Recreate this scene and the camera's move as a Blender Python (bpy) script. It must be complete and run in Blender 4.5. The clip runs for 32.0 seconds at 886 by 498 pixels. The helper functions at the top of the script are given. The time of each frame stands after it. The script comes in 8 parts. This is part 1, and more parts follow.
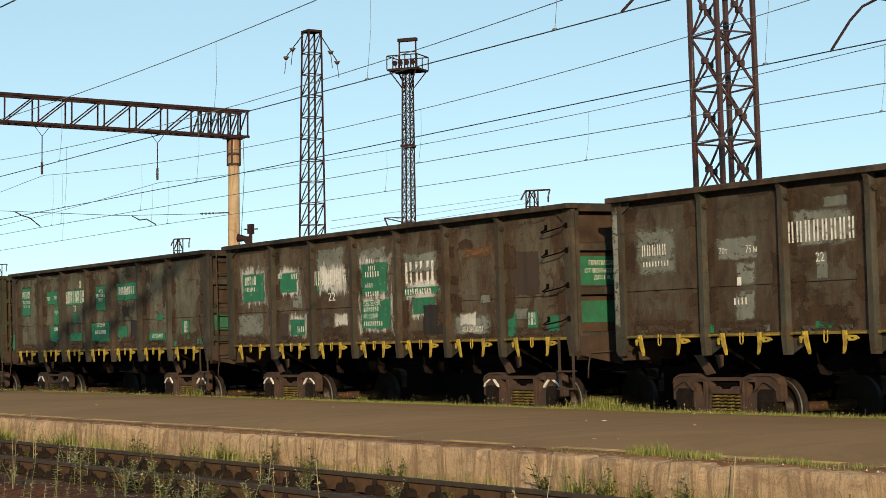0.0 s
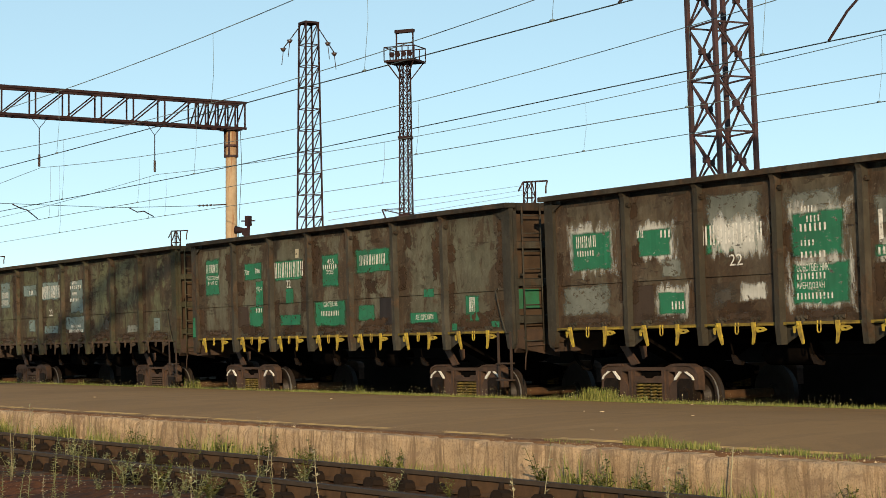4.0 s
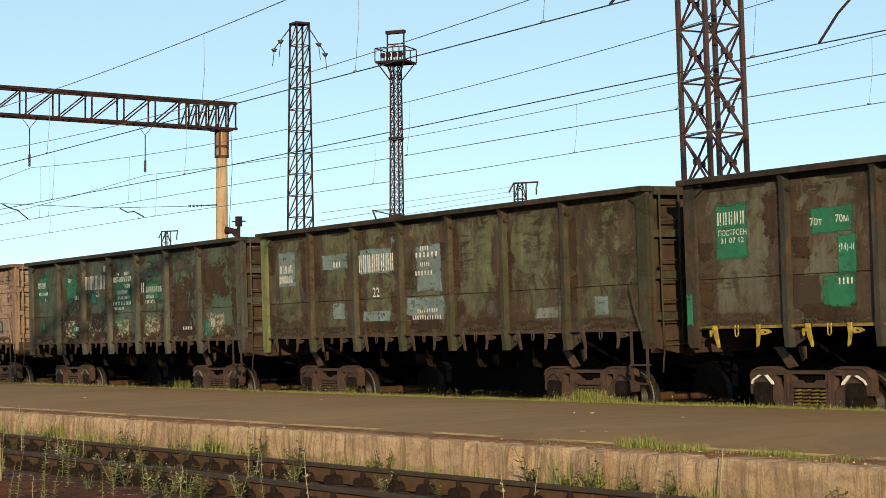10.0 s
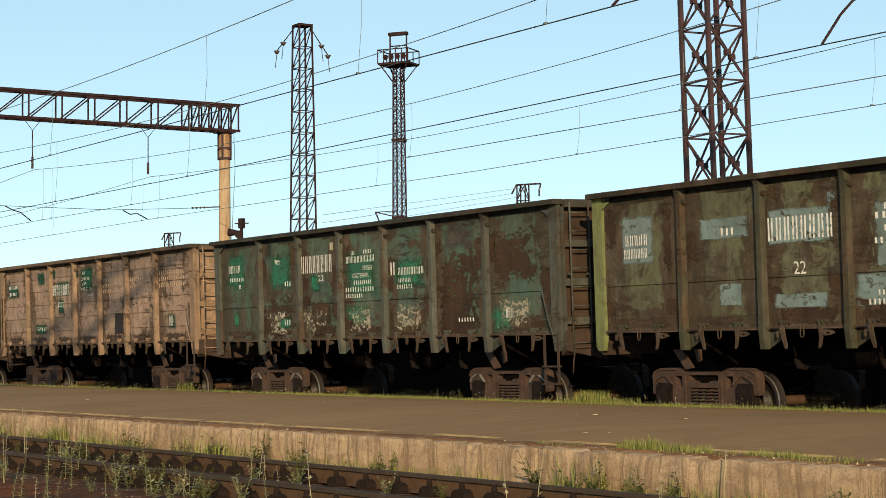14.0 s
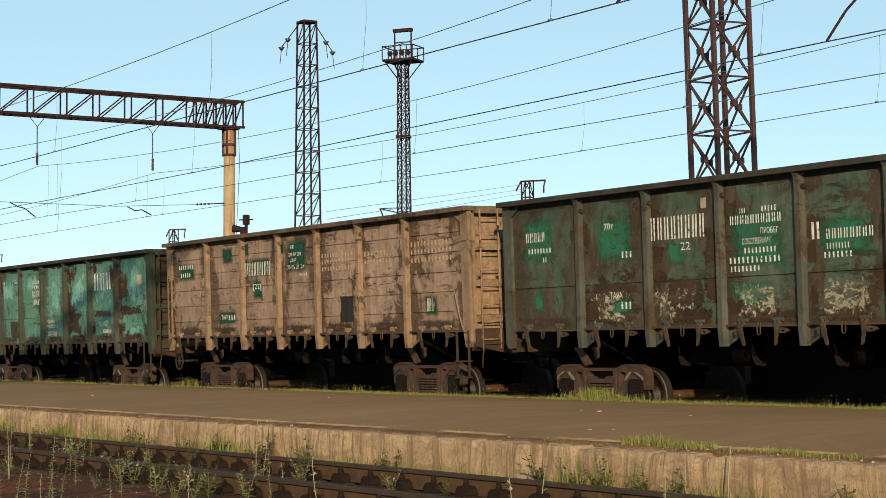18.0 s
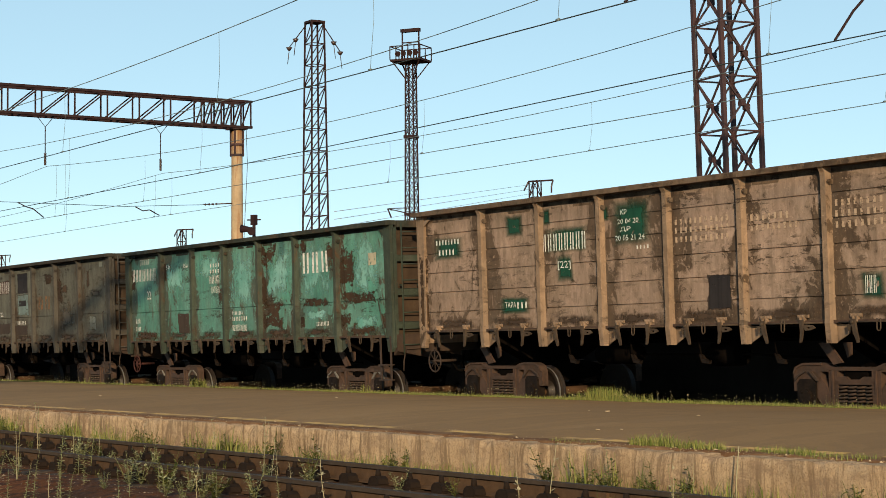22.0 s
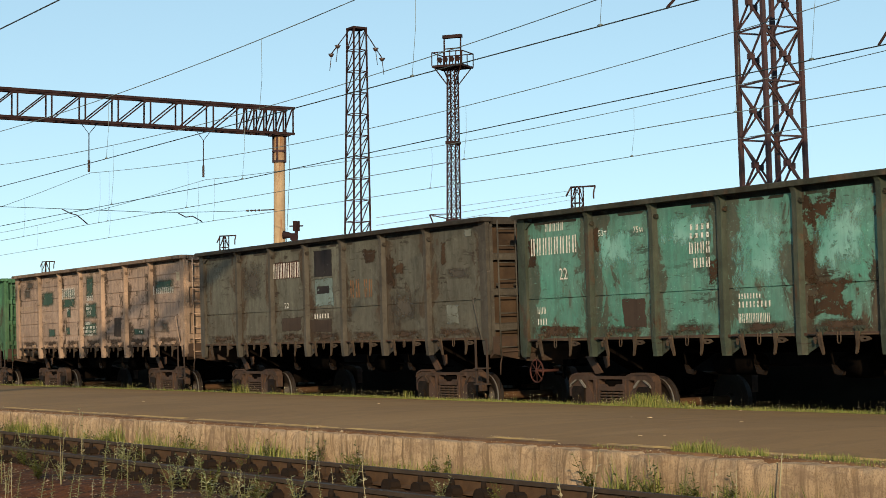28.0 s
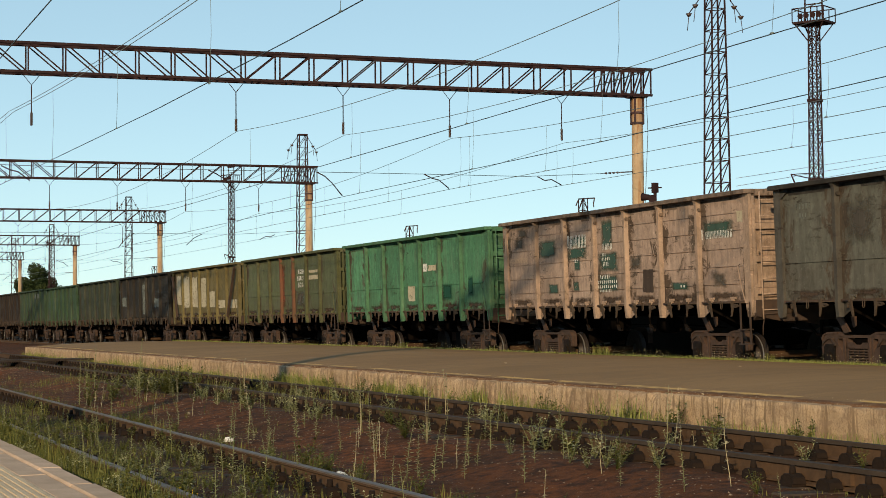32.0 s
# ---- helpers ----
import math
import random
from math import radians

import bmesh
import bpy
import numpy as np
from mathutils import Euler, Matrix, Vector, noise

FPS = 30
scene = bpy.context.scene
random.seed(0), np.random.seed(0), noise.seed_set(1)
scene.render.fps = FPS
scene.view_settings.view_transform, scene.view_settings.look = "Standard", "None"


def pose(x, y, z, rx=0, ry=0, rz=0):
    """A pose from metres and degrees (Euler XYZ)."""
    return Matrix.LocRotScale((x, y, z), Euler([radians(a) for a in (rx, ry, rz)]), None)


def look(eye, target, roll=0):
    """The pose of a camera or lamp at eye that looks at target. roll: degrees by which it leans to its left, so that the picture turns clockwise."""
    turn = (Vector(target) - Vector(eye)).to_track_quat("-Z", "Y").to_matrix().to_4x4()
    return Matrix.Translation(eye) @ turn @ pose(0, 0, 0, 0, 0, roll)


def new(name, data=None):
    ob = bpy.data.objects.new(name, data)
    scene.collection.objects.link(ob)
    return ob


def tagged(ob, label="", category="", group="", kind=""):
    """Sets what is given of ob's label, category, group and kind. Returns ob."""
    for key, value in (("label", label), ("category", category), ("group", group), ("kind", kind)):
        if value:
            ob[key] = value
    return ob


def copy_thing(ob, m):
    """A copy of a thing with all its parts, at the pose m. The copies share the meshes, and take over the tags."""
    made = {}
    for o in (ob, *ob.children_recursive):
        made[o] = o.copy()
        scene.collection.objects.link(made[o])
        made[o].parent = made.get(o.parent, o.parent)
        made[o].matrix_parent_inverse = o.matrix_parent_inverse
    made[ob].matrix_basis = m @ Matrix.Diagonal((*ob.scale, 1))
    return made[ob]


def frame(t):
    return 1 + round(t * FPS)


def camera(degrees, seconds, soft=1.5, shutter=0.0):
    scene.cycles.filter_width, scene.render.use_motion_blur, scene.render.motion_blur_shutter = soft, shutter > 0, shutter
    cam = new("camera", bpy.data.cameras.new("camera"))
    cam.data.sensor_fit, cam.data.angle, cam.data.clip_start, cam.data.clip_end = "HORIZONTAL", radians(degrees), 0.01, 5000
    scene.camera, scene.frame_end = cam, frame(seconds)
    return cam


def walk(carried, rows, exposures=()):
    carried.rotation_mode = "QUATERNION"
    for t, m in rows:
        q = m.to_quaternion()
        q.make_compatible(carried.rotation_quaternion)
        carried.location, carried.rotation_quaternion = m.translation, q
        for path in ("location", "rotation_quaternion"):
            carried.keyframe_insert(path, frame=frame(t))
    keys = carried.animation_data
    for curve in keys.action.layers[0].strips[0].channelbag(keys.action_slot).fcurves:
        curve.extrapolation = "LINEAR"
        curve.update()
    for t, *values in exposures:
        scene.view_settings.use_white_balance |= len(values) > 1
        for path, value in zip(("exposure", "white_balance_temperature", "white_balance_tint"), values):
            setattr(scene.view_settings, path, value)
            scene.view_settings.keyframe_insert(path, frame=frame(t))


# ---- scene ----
cam = camera(27.0, 32.0, soft=0.6)
EYE = (0.0, 0.0, 0.93)


def aim(yaw, pitch, roll):
    """Camera at EYE, turned yaw degrees from +y towards +x, pitched up, rolled."""
    a, b = radians(yaw), radians(pitch)
    way = Vector((math.sin(a) * math.cos(b), math.cos(a) * math.cos(b), math.sin(b)))
    return look(EYE, Vector(EYE) + way, roll)


walk(cam, [
    (0, aim(-57.247, 3.436, -0.493)),
    (0.5, aim(-57.293, 3.358, -0.525)),
    (1, aim(-57.266, 3.332, -0.528)),
    (1.5, aim(-57.236, 3.323, -0.470)),
    (2, aim(-57.159, 3.317, -0.506)),
    (2.5, aim(-57.134, 3.321, -0.576)),
    (3, aim(-57.135, 3.265, -0.583)),
    (3.5, aim(-57.172, 3.208, -0.613)),
    (5.5, aim(-57.126, 3.089, -0.603)),
    (6, aim(-57.065, 3.070, -0.650)),
    (6.5, aim(-57.013, 3.041, -0.676)),
    (7, aim(-57.007, 3.058, -0.694)),
    (7.5, aim(-57.009, 3.023, -0.643)),
    (8, aim(-57.021, 2.999, -0.640)),
    (8.5, aim(-57.054, 3.060, -0.572)),
    (9, aim(-56.976, 3.090, -0.539)),
    (9.5, aim(-56.895, 3.169, -0.543)),
    (10, aim(-56.879, 3.197, -0.504)),
    (10.5, aim(-56.870, 3.143, -0.509)),
    (11, aim(-56.928, 3.089, -0.537)),
    (11.5, aim(-56.975, 3.146, -0.554)),
    (12, aim(-57.001, 3.170, -0.538)),
    (12.5, aim(-56.920, 3.217, -0.533)),
    (13, aim(-56.890, 3.247, -0.506)),
    (13.5, aim(-56.920, 3.250, -0.542)),
    (14, aim(-56.968, 3.250, -0.554)),
    (14.5, aim(-57.060, 3.197, -0.524)),
    (16.5, aim(-57.226, 3.336, -0.443)),
    (17, aim(-57.179, 3.341, -0.464)),
    (17.5, aim(-57.127, 3.242, -0.502)),
    (18, aim(-57.108, 3.144, -0.510)),
    (18.5, aim(-57.057, 3.037, -0.535)),
    (19, aim(-57.021, 3.053, -0.449)),
    (19.5, aim(-56.971, 3.137, -0.403)),
    (20, aim(-56.968, 3.217, -0.417)),
    (20.5, aim(-57.044, 3.248, -0.483)),
    (21, aim(-57.243, 3.255, -0.508)),
    (21.5, aim(-57.331, 3.228, -0.535)),
    (22, aim(-57.349, 3.146, -0.524)),
    (22.5, aim(-57.351, 3.122, -0.503)),
    (23, aim(-57.383, 3.138, -0.454)),
    (23.5, aim(-57.332, 3.122, -0.464)),
    (24, aim(-57.269, 3.095, -0.504)),
    (24.5, aim(-57.217, 3.046, -0.565)),
    (25, aim(-57.189, 3.001, -0.586)),
    (25.5, aim(-57.165, 2.972, -0.561)),
    (27.5, aim(-57.420, 3.028, -0.472)),
    (28, aim(-58.653, 3.343, -0.491)),
    (28.5, aim(-60.298, 3.391, -0.558)),
    (29, aim(-61.988, 2.755, -0.542)),
    (29.5, aim(-63.431, 2.445, -0.522)),
    (30, aim(-64.632, 2.342, -0.500)),
    (30.5, aim(-65.825, 2.307, -0.488)),
    (31, aim(-67.109, 2.269, -0.479)),
    (31.5, aim(-68.581, 2.265, -0.541)),
    (32, aim(-69.786, 2.267, -0.491)),
], [(0, 0.0, 7600, 10), (6, 0.03, 7600, 10), (12, 0.08, 7600, 10), (14.5, 0.06, 7580, 10), (18, 0.0, 7560, 10), (23, -0.02, 7500, 10), (28.5, -0.04, 7320, 10), (30.8, -0.01, 7480, 10), (31.4, -0.05, 7500, 10), (32, -0.18, 7480, 10)])

# ---- world, sun, exposure ----
SUN_EL = radians(15.2)
SUN_XY = (0.839, -0.545)
world = bpy.data.worlds.new("sky")
scene.world = world
world.use_nodes = True
wn = world.node_tree
wn.nodes.clear()
w_out = wn.nodes.new("ShaderNodeOutputWorld")
w_bg = wn.nodes.new("ShaderNodeBackground")
w_sky = wn.nodes.new("ShaderNodeTexSky")
w_sky.sky_type = "NISHITA"
w_sky.sun_disc = False
w_sky.sun_elevation = SUN_EL
w_sky.sun_rotation = math.atan2(SUN_XY[0], SUN_XY[1])
w_sky.air_density, w_sky.dust_density, w_sky.ozone_density = 0.66, 0.0, 3.6
w_sky.altitude = 200
w_bg.inputs["Strength"].default_value = 0.362
w_soft = wn.nodes.new("ShaderNodeGamma")  # thin summer haze evens out the sky
w_soft.inputs["Gamma"].default_value = 0.50
w_tint = wn.nodes.new("ShaderNodeMix")
w_tint.data_type, w_tint.blend_type = "RGBA", "MULTIPLY"
w_tint.inputs[0].default_value = 1.0
w_tint.inputs[7].default_value = (0.905, 1.10, 1.115, 1)
wn.links.new(w_sky.outputs["Color"], w_soft.inputs["Color"])
wn.links.new(w_soft.outputs["Color"], w_tint.inputs[6])
wn.links.new(w_tint.outputs[2], w_bg.inputs["Color"])
wn.links.new(w_bg.outputs["Background"], w_out.inputs["Surface"])
sun = new("sun", bpy.data.lights.new("sun", "SUN"))
sun.data.energy, sun.data.angle, sun.data.color = 5.0, radians(0.6), (1.0, 0.80, 0.56)
toward = Vector((SUN_XY[0], SUN_XY[1], math.tan(SUN_EL) * math.hypot(*SUN_XY)))
sun.matrix_world = look(tuple(toward * 60), (0, 0, 0))
scene.view_settings.exposure = 0.0


# ---- materials ----
class Mat:
    """A small builder for node materials."""

    def __init__(self, name, rough=0.8, metal=0.0):
        self.m = bpy.data.materials.new(name)
        self.m.use_nodes = True
        self.t = self.m.node_tree
        self.b = self.t.nodes["Principled BSDF"]
        self.b.inputs["Roughness"].default_value = rough
        self.b.inputs["Metallic"].default_value = metal
        self.b.inputs["Specular IOR Level"].default_value = 0.5 if metal or rough < 0.6 else 0.12
        self.co = self.t.nodes.new("ShaderNodeTexCoord").outputs["Object"]

    def link(self, a, b):
        self.t.links.new(a, b)

    def mapped(self, scale=(1, 1, 1), shift=(0, 0, 0)):
        n = self.t.nodes.new("ShaderNodeMapping")
        n.inputs["Scale"].default_value = scale
        n.inputs["Location"].default_value = shift
        self.link(self.co, n.inputs["Vector"])
        return n.outputs["Vector"]

    def noise(self, scale, detail=6, rough=0.6, vec=None, dist=0.0):
        n = self.t.nodes.new("ShaderNodeTexNoise")
        n.inputs["Scale"].default_value = scale
        n.inputs["Detail"].default_value = detail
        n.inputs["Roughness"].default_value = rough
        n.inputs["Distortion"].default_value = dist
        self.link(vec if vec is not None else self.co, n.inputs["Vector"])
        return n.outputs["Fac"]

    def ramp(self, fac, a, b):
        n = self.t.nodes.new("ShaderNodeMapRange")
        n.inputs["From Min"].default_value = a
        n.inputs["From Max"].default_value = b
        self.link(fac, n.inputs["Value"])
        return n.outputs["Result"]

    def math(self, op, a, b):
        n = self.t.nodes.new("ShaderNodeMath")
        n.operation = op
        n.use_clamp = True
        for i, v in enumerate((a, b)):
            if isinstance(v, (int, float)):
                n.inputs[i].default_value = v
            else:
                self.link(v, n.inputs[i])
        return n.outputs[0]

    def mix(self, fac, a, b):
        n = self.t.nodes.new("ShaderNodeMix")
        n.data_type = "RGBA"
        if isinstance(fac, (int, float)):
            n.inputs[0].default_value = fac
        else:
            self.link(fac, n.inputs[0])
        for i, v in ((6, a), (7, b)):
            if isinstance(v, tuple):
                n.inputs[i].default_value = (*v, 1)
            else:
                self.link(v, n.inputs[i])
        return n.outputs[2]

    def color(self, v):
        if isinstance(v, tuple):
            self.b.inputs["Base Color"].default_value = (*v, 1)
        else:
            self.link(v, self.b.inputs["Base Color"])
        return self

    def rough(self, v):
        self.link(v, self.b.inputs["Roughness"])
        return self

    def bump(self, h, strength=0.4, dist=0.01):
        n = self.t.nodes.new("ShaderNodeBump")
        n.inputs["Strength"].default_value = strength
        n.inputs["Distance"].default_value = dist
        self.link(h, n.inputs["Height"])
        self.link(n.outputs["Normal"], self.b.inputs["Normal"])
        return self

    def island(self):
        return self.t.nodes.new("ShaderNodeNewGeometry").outputs["Random Per Island"]

    def lot(self):
        return self.t.nodes.new("ShaderNodeObjectInfo").outputs["Random"]


def two_tone(name, a, b, scale=3.0, rough=0.85, metal=0.0, fine=40.0, bump=0.3, lo=0.35, hi=0.65, vary=0.0):
    m = Mat(name, rough, metal)
    f = m.ramp(m.noise(scale, 8, 0.65), lo, hi)
    c = m.mix(f, a, b)
    g = m.noise(fine, 4, 0.6)
    dark = tuple(v * 0.6 for v in a)
    c = m.mix(m.math("MULTIPLY", m.ramp(g, 0.5, 0.75), 0.45), c, dark)
    if vary:
        c = m.mix(m.math("MULTIPLY", m.lot(), vary), c, tuple(v * 0.45 for v in b))
    m.color(c).bump(g, bump)
    return m.m


RUST = (0.047, 0.0312, 0.0205)


def paint_material(name, base, worn, rust=RUST, rust_at=0.56, dirt=0.5, seed=0.0, speck=0.56, sheet=False):
    """Old wagon paint: uneven coats, rust that creeps in from the welded edges, scuffs along the side and long dirt runs."""
    m = Mat(name, 0.75)
    v = m.mapped((1, 1, 1), (seed * 7.3, seed * 3.1, seed * 5.7))
    big = m.noise(0.75, 6, 0.62, v, 0.4)
    c = m.mix(m.ramp(big, 0.36, 0.64), base, worn)
    wide = m.noise(1.0, 5, 0.6, m.mapped((2.2, 2.2, 0.5), (seed * 1.3, 3, seed * 2)), 0.5)
    c = m.mix(m.math("MULTIPLY", m.ramp(wide, 0.45, 0.68), 0.45), c, tuple(min(1, x * 1.45) for x in base))
    mottle = m.noise(4.6, 7, 0.72, m.mapped((1.3, 1, 0.9), (seed * 2.9, 3, seed * 4.1)), 0.5)
    c = m.mix(m.math("MULTIPLY", m.ramp(mottle, 0.53, 0.60), 0.42), c, tuple(x * 0.45 + 0.006 for x in worn))
    c = m.mix(m.math("MULTIPLY", m.math("SUBTRACT", 1.0, m.ramp(mottle, 0.38, 0.45)), 0.45), c, tuple(min(0.7, x * 1.5) for x in base))
    streak = m.noise(1.0, 6, 0.7, m.mapped((7.0, 7.0, 0.55), (seed * 3.3, 0, seed)), 0.3)
    c = m.mix(m.math("MULTIPLY", m.ramp(streak, 0.42, 0.68), dirt), c, (0.037, 0.031, 0.025))
    flake = m.noise(1.9, 9, 0.70, m.mapped((1.25, 1, 0.8), (seed * 7.3, seed * 3.1, seed * 5.7)), 0.7)
    edge = m.noise(0.5, 3, 0.5, m.mapped((1, 1, 1), (seed * 11, 2, seed * 1.7)))
    grow = m.math("ADD", m.math("MULTIPLY", flake, 0.7), m.math("MULTIPLY", edge, 0.3))
    if sheet:
        # rust is worst beside the posts and at the foot of each sheet
        split = m.t.nodes.new("ShaderNodeSeparateXYZ")
        m.link(m.t.nodes.new("ShaderNodeTexCoord").outputs["Generated"], split.inputs[0])
        u = split.outputs["X"]
        near = m.math("MINIMUM", m.math("MINIMUM", u, m.math("SUBTRACT", 1.0, u)), m.math("MULTIPLY", split.outputs["Z"], 1.6))
        grow = m.math("ADD", m.math("SUBTRACT", grow, 0.022), m.math("MULTIPLY", m.math("SUBTRACT", 1.0, m.ramp(near, 0.02, 0.30)), 0.120))
        low = m.math("MULTIPLY", m.math("SUBTRACT", 1.0, m.ramp(split.outputs["Z"], 0.30, 0.36)), m.ramp(m.noise(0.8, 5, 0.6, m.mapped((1, 1, 1), (seed * 2, 8, seed))), 0.38, 0.60))
        c = m.mix(m.math("MULTIPLY", low, 0.38), c, tuple(0.35 * x + 0.9 * r for x, r in zip(worn, rust)))
    fine = m.noise(22, 6, 0.75, v)
    rusty = m.mix(m.ramp(m.noise(3.2, 8, 0.7, m.mapped((1.6, 1, 0.6), (seed, 4, seed * 3)), 0.3), 0.36, 0.64), tuple(x * 0.65 for x in rust), tuple(x * 1.7 for x in rust))
    rusty = m.mix(m.math("MULTIPLY", m.ramp(fine, 0.5, 0.72), 0.4), rusty, (rust[0] * 3.2, rust[1] * 2.6, rust[2] * 2.0))
    c = m.mix(m.math("MULTIPLY", m.ramp(grow, rust_at - 0.06, rust_at + 0.04), 0.45), c, rusty)
    c = m.mix(m.math("MULTIPLY", m.ramp(grow, rust_at, rust_at + 0.02), 0.92), c, rusty)
    spots = m.ramp(m.noise(2.4, 9, 0.72, m.mapped((0.8, 1, 3.6), (seed, seed, 4)), 0.4), speck, speck + 0.02)
    region = m.ramp(m.noise(0.9, 4, 0.6, m.mapped((1, 1, 1), (seed * 4, 6, seed * 9))), 0.47, 0.60)
    c = m.mix(m.math("MULTIPLY", m.math("MULTIPLY", spots, region), 0.85), c, tuple(x * 0.55 for x in rust))
    chips = m.ramp(m.noise(11, 8, 0.8, m.mapped((1, 1, 1.7), (seed * 5, 1, 9))), 0.60, 0.64)
    c = m.mix(m.math("MULTIPLY", chips, 0.65), c, tuple(min(0.7, x * 1.9 + 0.03) for x in worn))
    dust = m.ramp(m.noise(1.3, 5, 0.7, m.mapped((2, 2, 0.7), (seed * 2, 5, 1))), 0.5, 0.75)
    c = m.mix(m.math("MULTIPLY", dust, 0.3), c, (0.19, 0.175, 0.145))
    c = m.mix(m.math("MULTIPLY", m.lot(), 0.38), c, tuple(x * 0.55 for x in worn))
    m.color(c).bump(m.math("ADD", fine, flake), 0.5, 0.012)
    return m.m


def chipped(name, a, b, at=0.60, rough=0.7, ragged=0.35, soft=0.02, fine=3.2, run=1.3):
    """Old hand-painted patch: uneven coats, a brushed or eaten edge, and chips through which the sheet below shows."""
    m = Mat(name, rough)
    c = m.mix(m.ramp(m.noise(1.6, 7, 0.65), 0.35, 0.65), a, b)
    drip = m.noise(1.0, 6, 0.7, m.mapped((8, 8, 0.6)), 0.3)
    c = m.mix(m.math("MULTIPLY", m.ramp(drip, 0.48, 0.70), 0.5), c, tuple(v * 0.45 for v in a))
    chip = m.noise(6.5, 9, 0.75, m.mapped((1, 1, 1.8)), 0.5)
    split = m.t.nodes.new("ShaderNodeSeparateXYZ")
    m.link(m.t.nodes.new("ShaderNodeTexCoord").outputs["Generated"], split.inputs[0])
    near = None
    for axis in ("X", "Z"):
        u = split.outputs[axis]
        for v in (u, m.math("SUBTRACT", 1.0, u)):
            near = v if near is None else m.math("MINIMUM", near, v)
    wild = m.noise(fine, 9, 0.72, m.mapped((1.3 / run, 1, run) if run > 1 else (1 / run, 1, run), (3, 1, 2)), 0.4)
    inner = m.math("ADD", near, m.math("MULTIPLY", m.math("SUBTRACT", wild, 0.36), ragged))
    lo = 0.21 * ragged + 0.006
    cover = m.ramp(inner, lo, lo + soft)
    cover = m.math("MULTIPLY", cover, m.math("SUBTRACT", 1.0, m.math("MULTIPLY", m.ramp(chip, at, at + 0.025), 0.92)))
    m.link(cover, m.b.inputs["Alpha"])
    m.color(c).bump(chip, 0.2, 0.006)
    return m.m


def stencil(name, a, b):
    """Thin sprayed lettering paint, rubbed through in spots."""
    m = Mat(name, 0.8)
    c = m.mix(m.ramp(m.noise(9, 6, 0.6), 0.4, 0.7), a, b)
    worn = m.noise(13, 8, 0.78, m.mapped((1, 1, 1.4)), 0.3)
    m.link(m.math("SUBTRACT", 1.0, m.math("MULTIPLY", m.ramp(worn, 0.535, 0.60), 0.9)), m.b.inputs["Alpha"])
    return m.color(c).m


def post_material():
    """Spun concrete post: pale, blotched, with rust that has run down from its clamps."""
    m = Mat("stained_concrete_post", 0.9)
    c = m.mix(m.ramp(m.noise(1.3, 7, 0.65), 0.36, 0.64), (0.44, 0.33, 0.21), (0.33, 0.24, 0.15))
    run = m.noise(1.0, 7, 0.7, m.mapped((6.0, 6.0, 0.35)), 0.3)
    c = m.mix(m.math("MULTIPLY", m.ramp(run, 0.47, 0.60), 0.85), c, (0.24, 0.105, 0.045))
    grain = m.noise(24, 6, 0.7)
    c = m.mix(m.math("MULTIPLY", m.ramp(grain, 0.52, 0.7), 0.4), c, (0.20, 0.14, 0.09))
    m.color(c).bump(grain, 0.35, 0.01)
    return m.m


M_RUSTIRON = two_tone("rusty_iron", (0.060, 0.034, 0.021), (0.032, 0.021, 0.016), 4, 0.85, 0.1)
M_GREASE = two_tone("greasy_cast_iron", (0.040, 0.023, 0.015), (0.080, 0.043, 0.028), 5, 0.85, 0.1, 25, 0.5)
# Near-black iron; the deep shade under the wagons is put into its colour.
M_DARK = two_tone("shade_black_iron", (0.004, 0.0035, 0.0033), (0.008, 0.006, 0.005), 4, 0.95, 0.0)
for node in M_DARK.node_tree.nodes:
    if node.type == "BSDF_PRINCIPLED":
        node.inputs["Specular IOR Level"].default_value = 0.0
M_TREAD = Mat("worn_steel_tread", 0.28, 0.85).color((0.66, 0.65, 0.64)).m
M_ENDWALL = two_tone("rust_brown_end_sheet", (0.040, 0.027, 0.019), (0.072, 0.048, 0.032), 2.5, 0.9, 0, 20)
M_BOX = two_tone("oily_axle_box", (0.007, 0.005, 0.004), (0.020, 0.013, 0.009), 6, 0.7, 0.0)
# Wheel steel is darkened: the wagon body's shadow is put into the colour.
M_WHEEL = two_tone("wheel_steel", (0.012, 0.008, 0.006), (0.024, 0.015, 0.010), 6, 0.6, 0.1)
M_YELLOW = two_tone("faded_yellow_paint", (0.42, 0.31, 0.05), (0.20, 0.14, 0.045), 9, 0.7, 0, 30, 0.2, 0.42, 0.62)
M_WHITE = two_tone("chalky_white_paint", (0.74, 0.73, 0.68), (0.52, 0.50, 0.45), 9, 0.8, 0, 60, 0.1, 0.4, 0.75)
M_GREEN = chipped("green_patch_paint", (0.020, 0.175, 0.095), (0.024, 0.120, 0.070), at=0.58, ragged=0.22, soft=0.07)
M_GREENSOFT = chipped("soft_green_spray_paint", (0.022, 0.150, 0.088), (0.026, 0.105, 0.066), at=0.54, ragged=0.5, soft=0.22, fine=2.5)
M_DKGREEN = chipped("dark_green_patch_paint", (0.010, 0.072, 0.044), (0.012, 0.050, 0.034), at=0.63, ragged=0.30, soft=0.24, fine=2.2)
M_BLUEGREY = chipped("blue_grey_patch_paint", (0.175, 0.245, 0.240), (0.115, 0.150, 0.140), at=0.555, ragged=0.24, soft=0.06)
M_GREYP = chipped("grey_patch_paint", (0.185, 0.200, 0.178), (0.110, 0.118, 0.100), at=0.56, ragged=0.5, soft=0.10)
M_BLACKP = chipped("black_patch_paint", (0.018, 0.016, 0.018), (0.03, 0.026, 0.026), at=0.64, ragged=0.12)
M_REDP = chipped("red_patch_paint", (0.20, 0.058, 0.032), (0.14, 0.055, 0.032), at=0.54, ragged=0.6, soft=0.2)
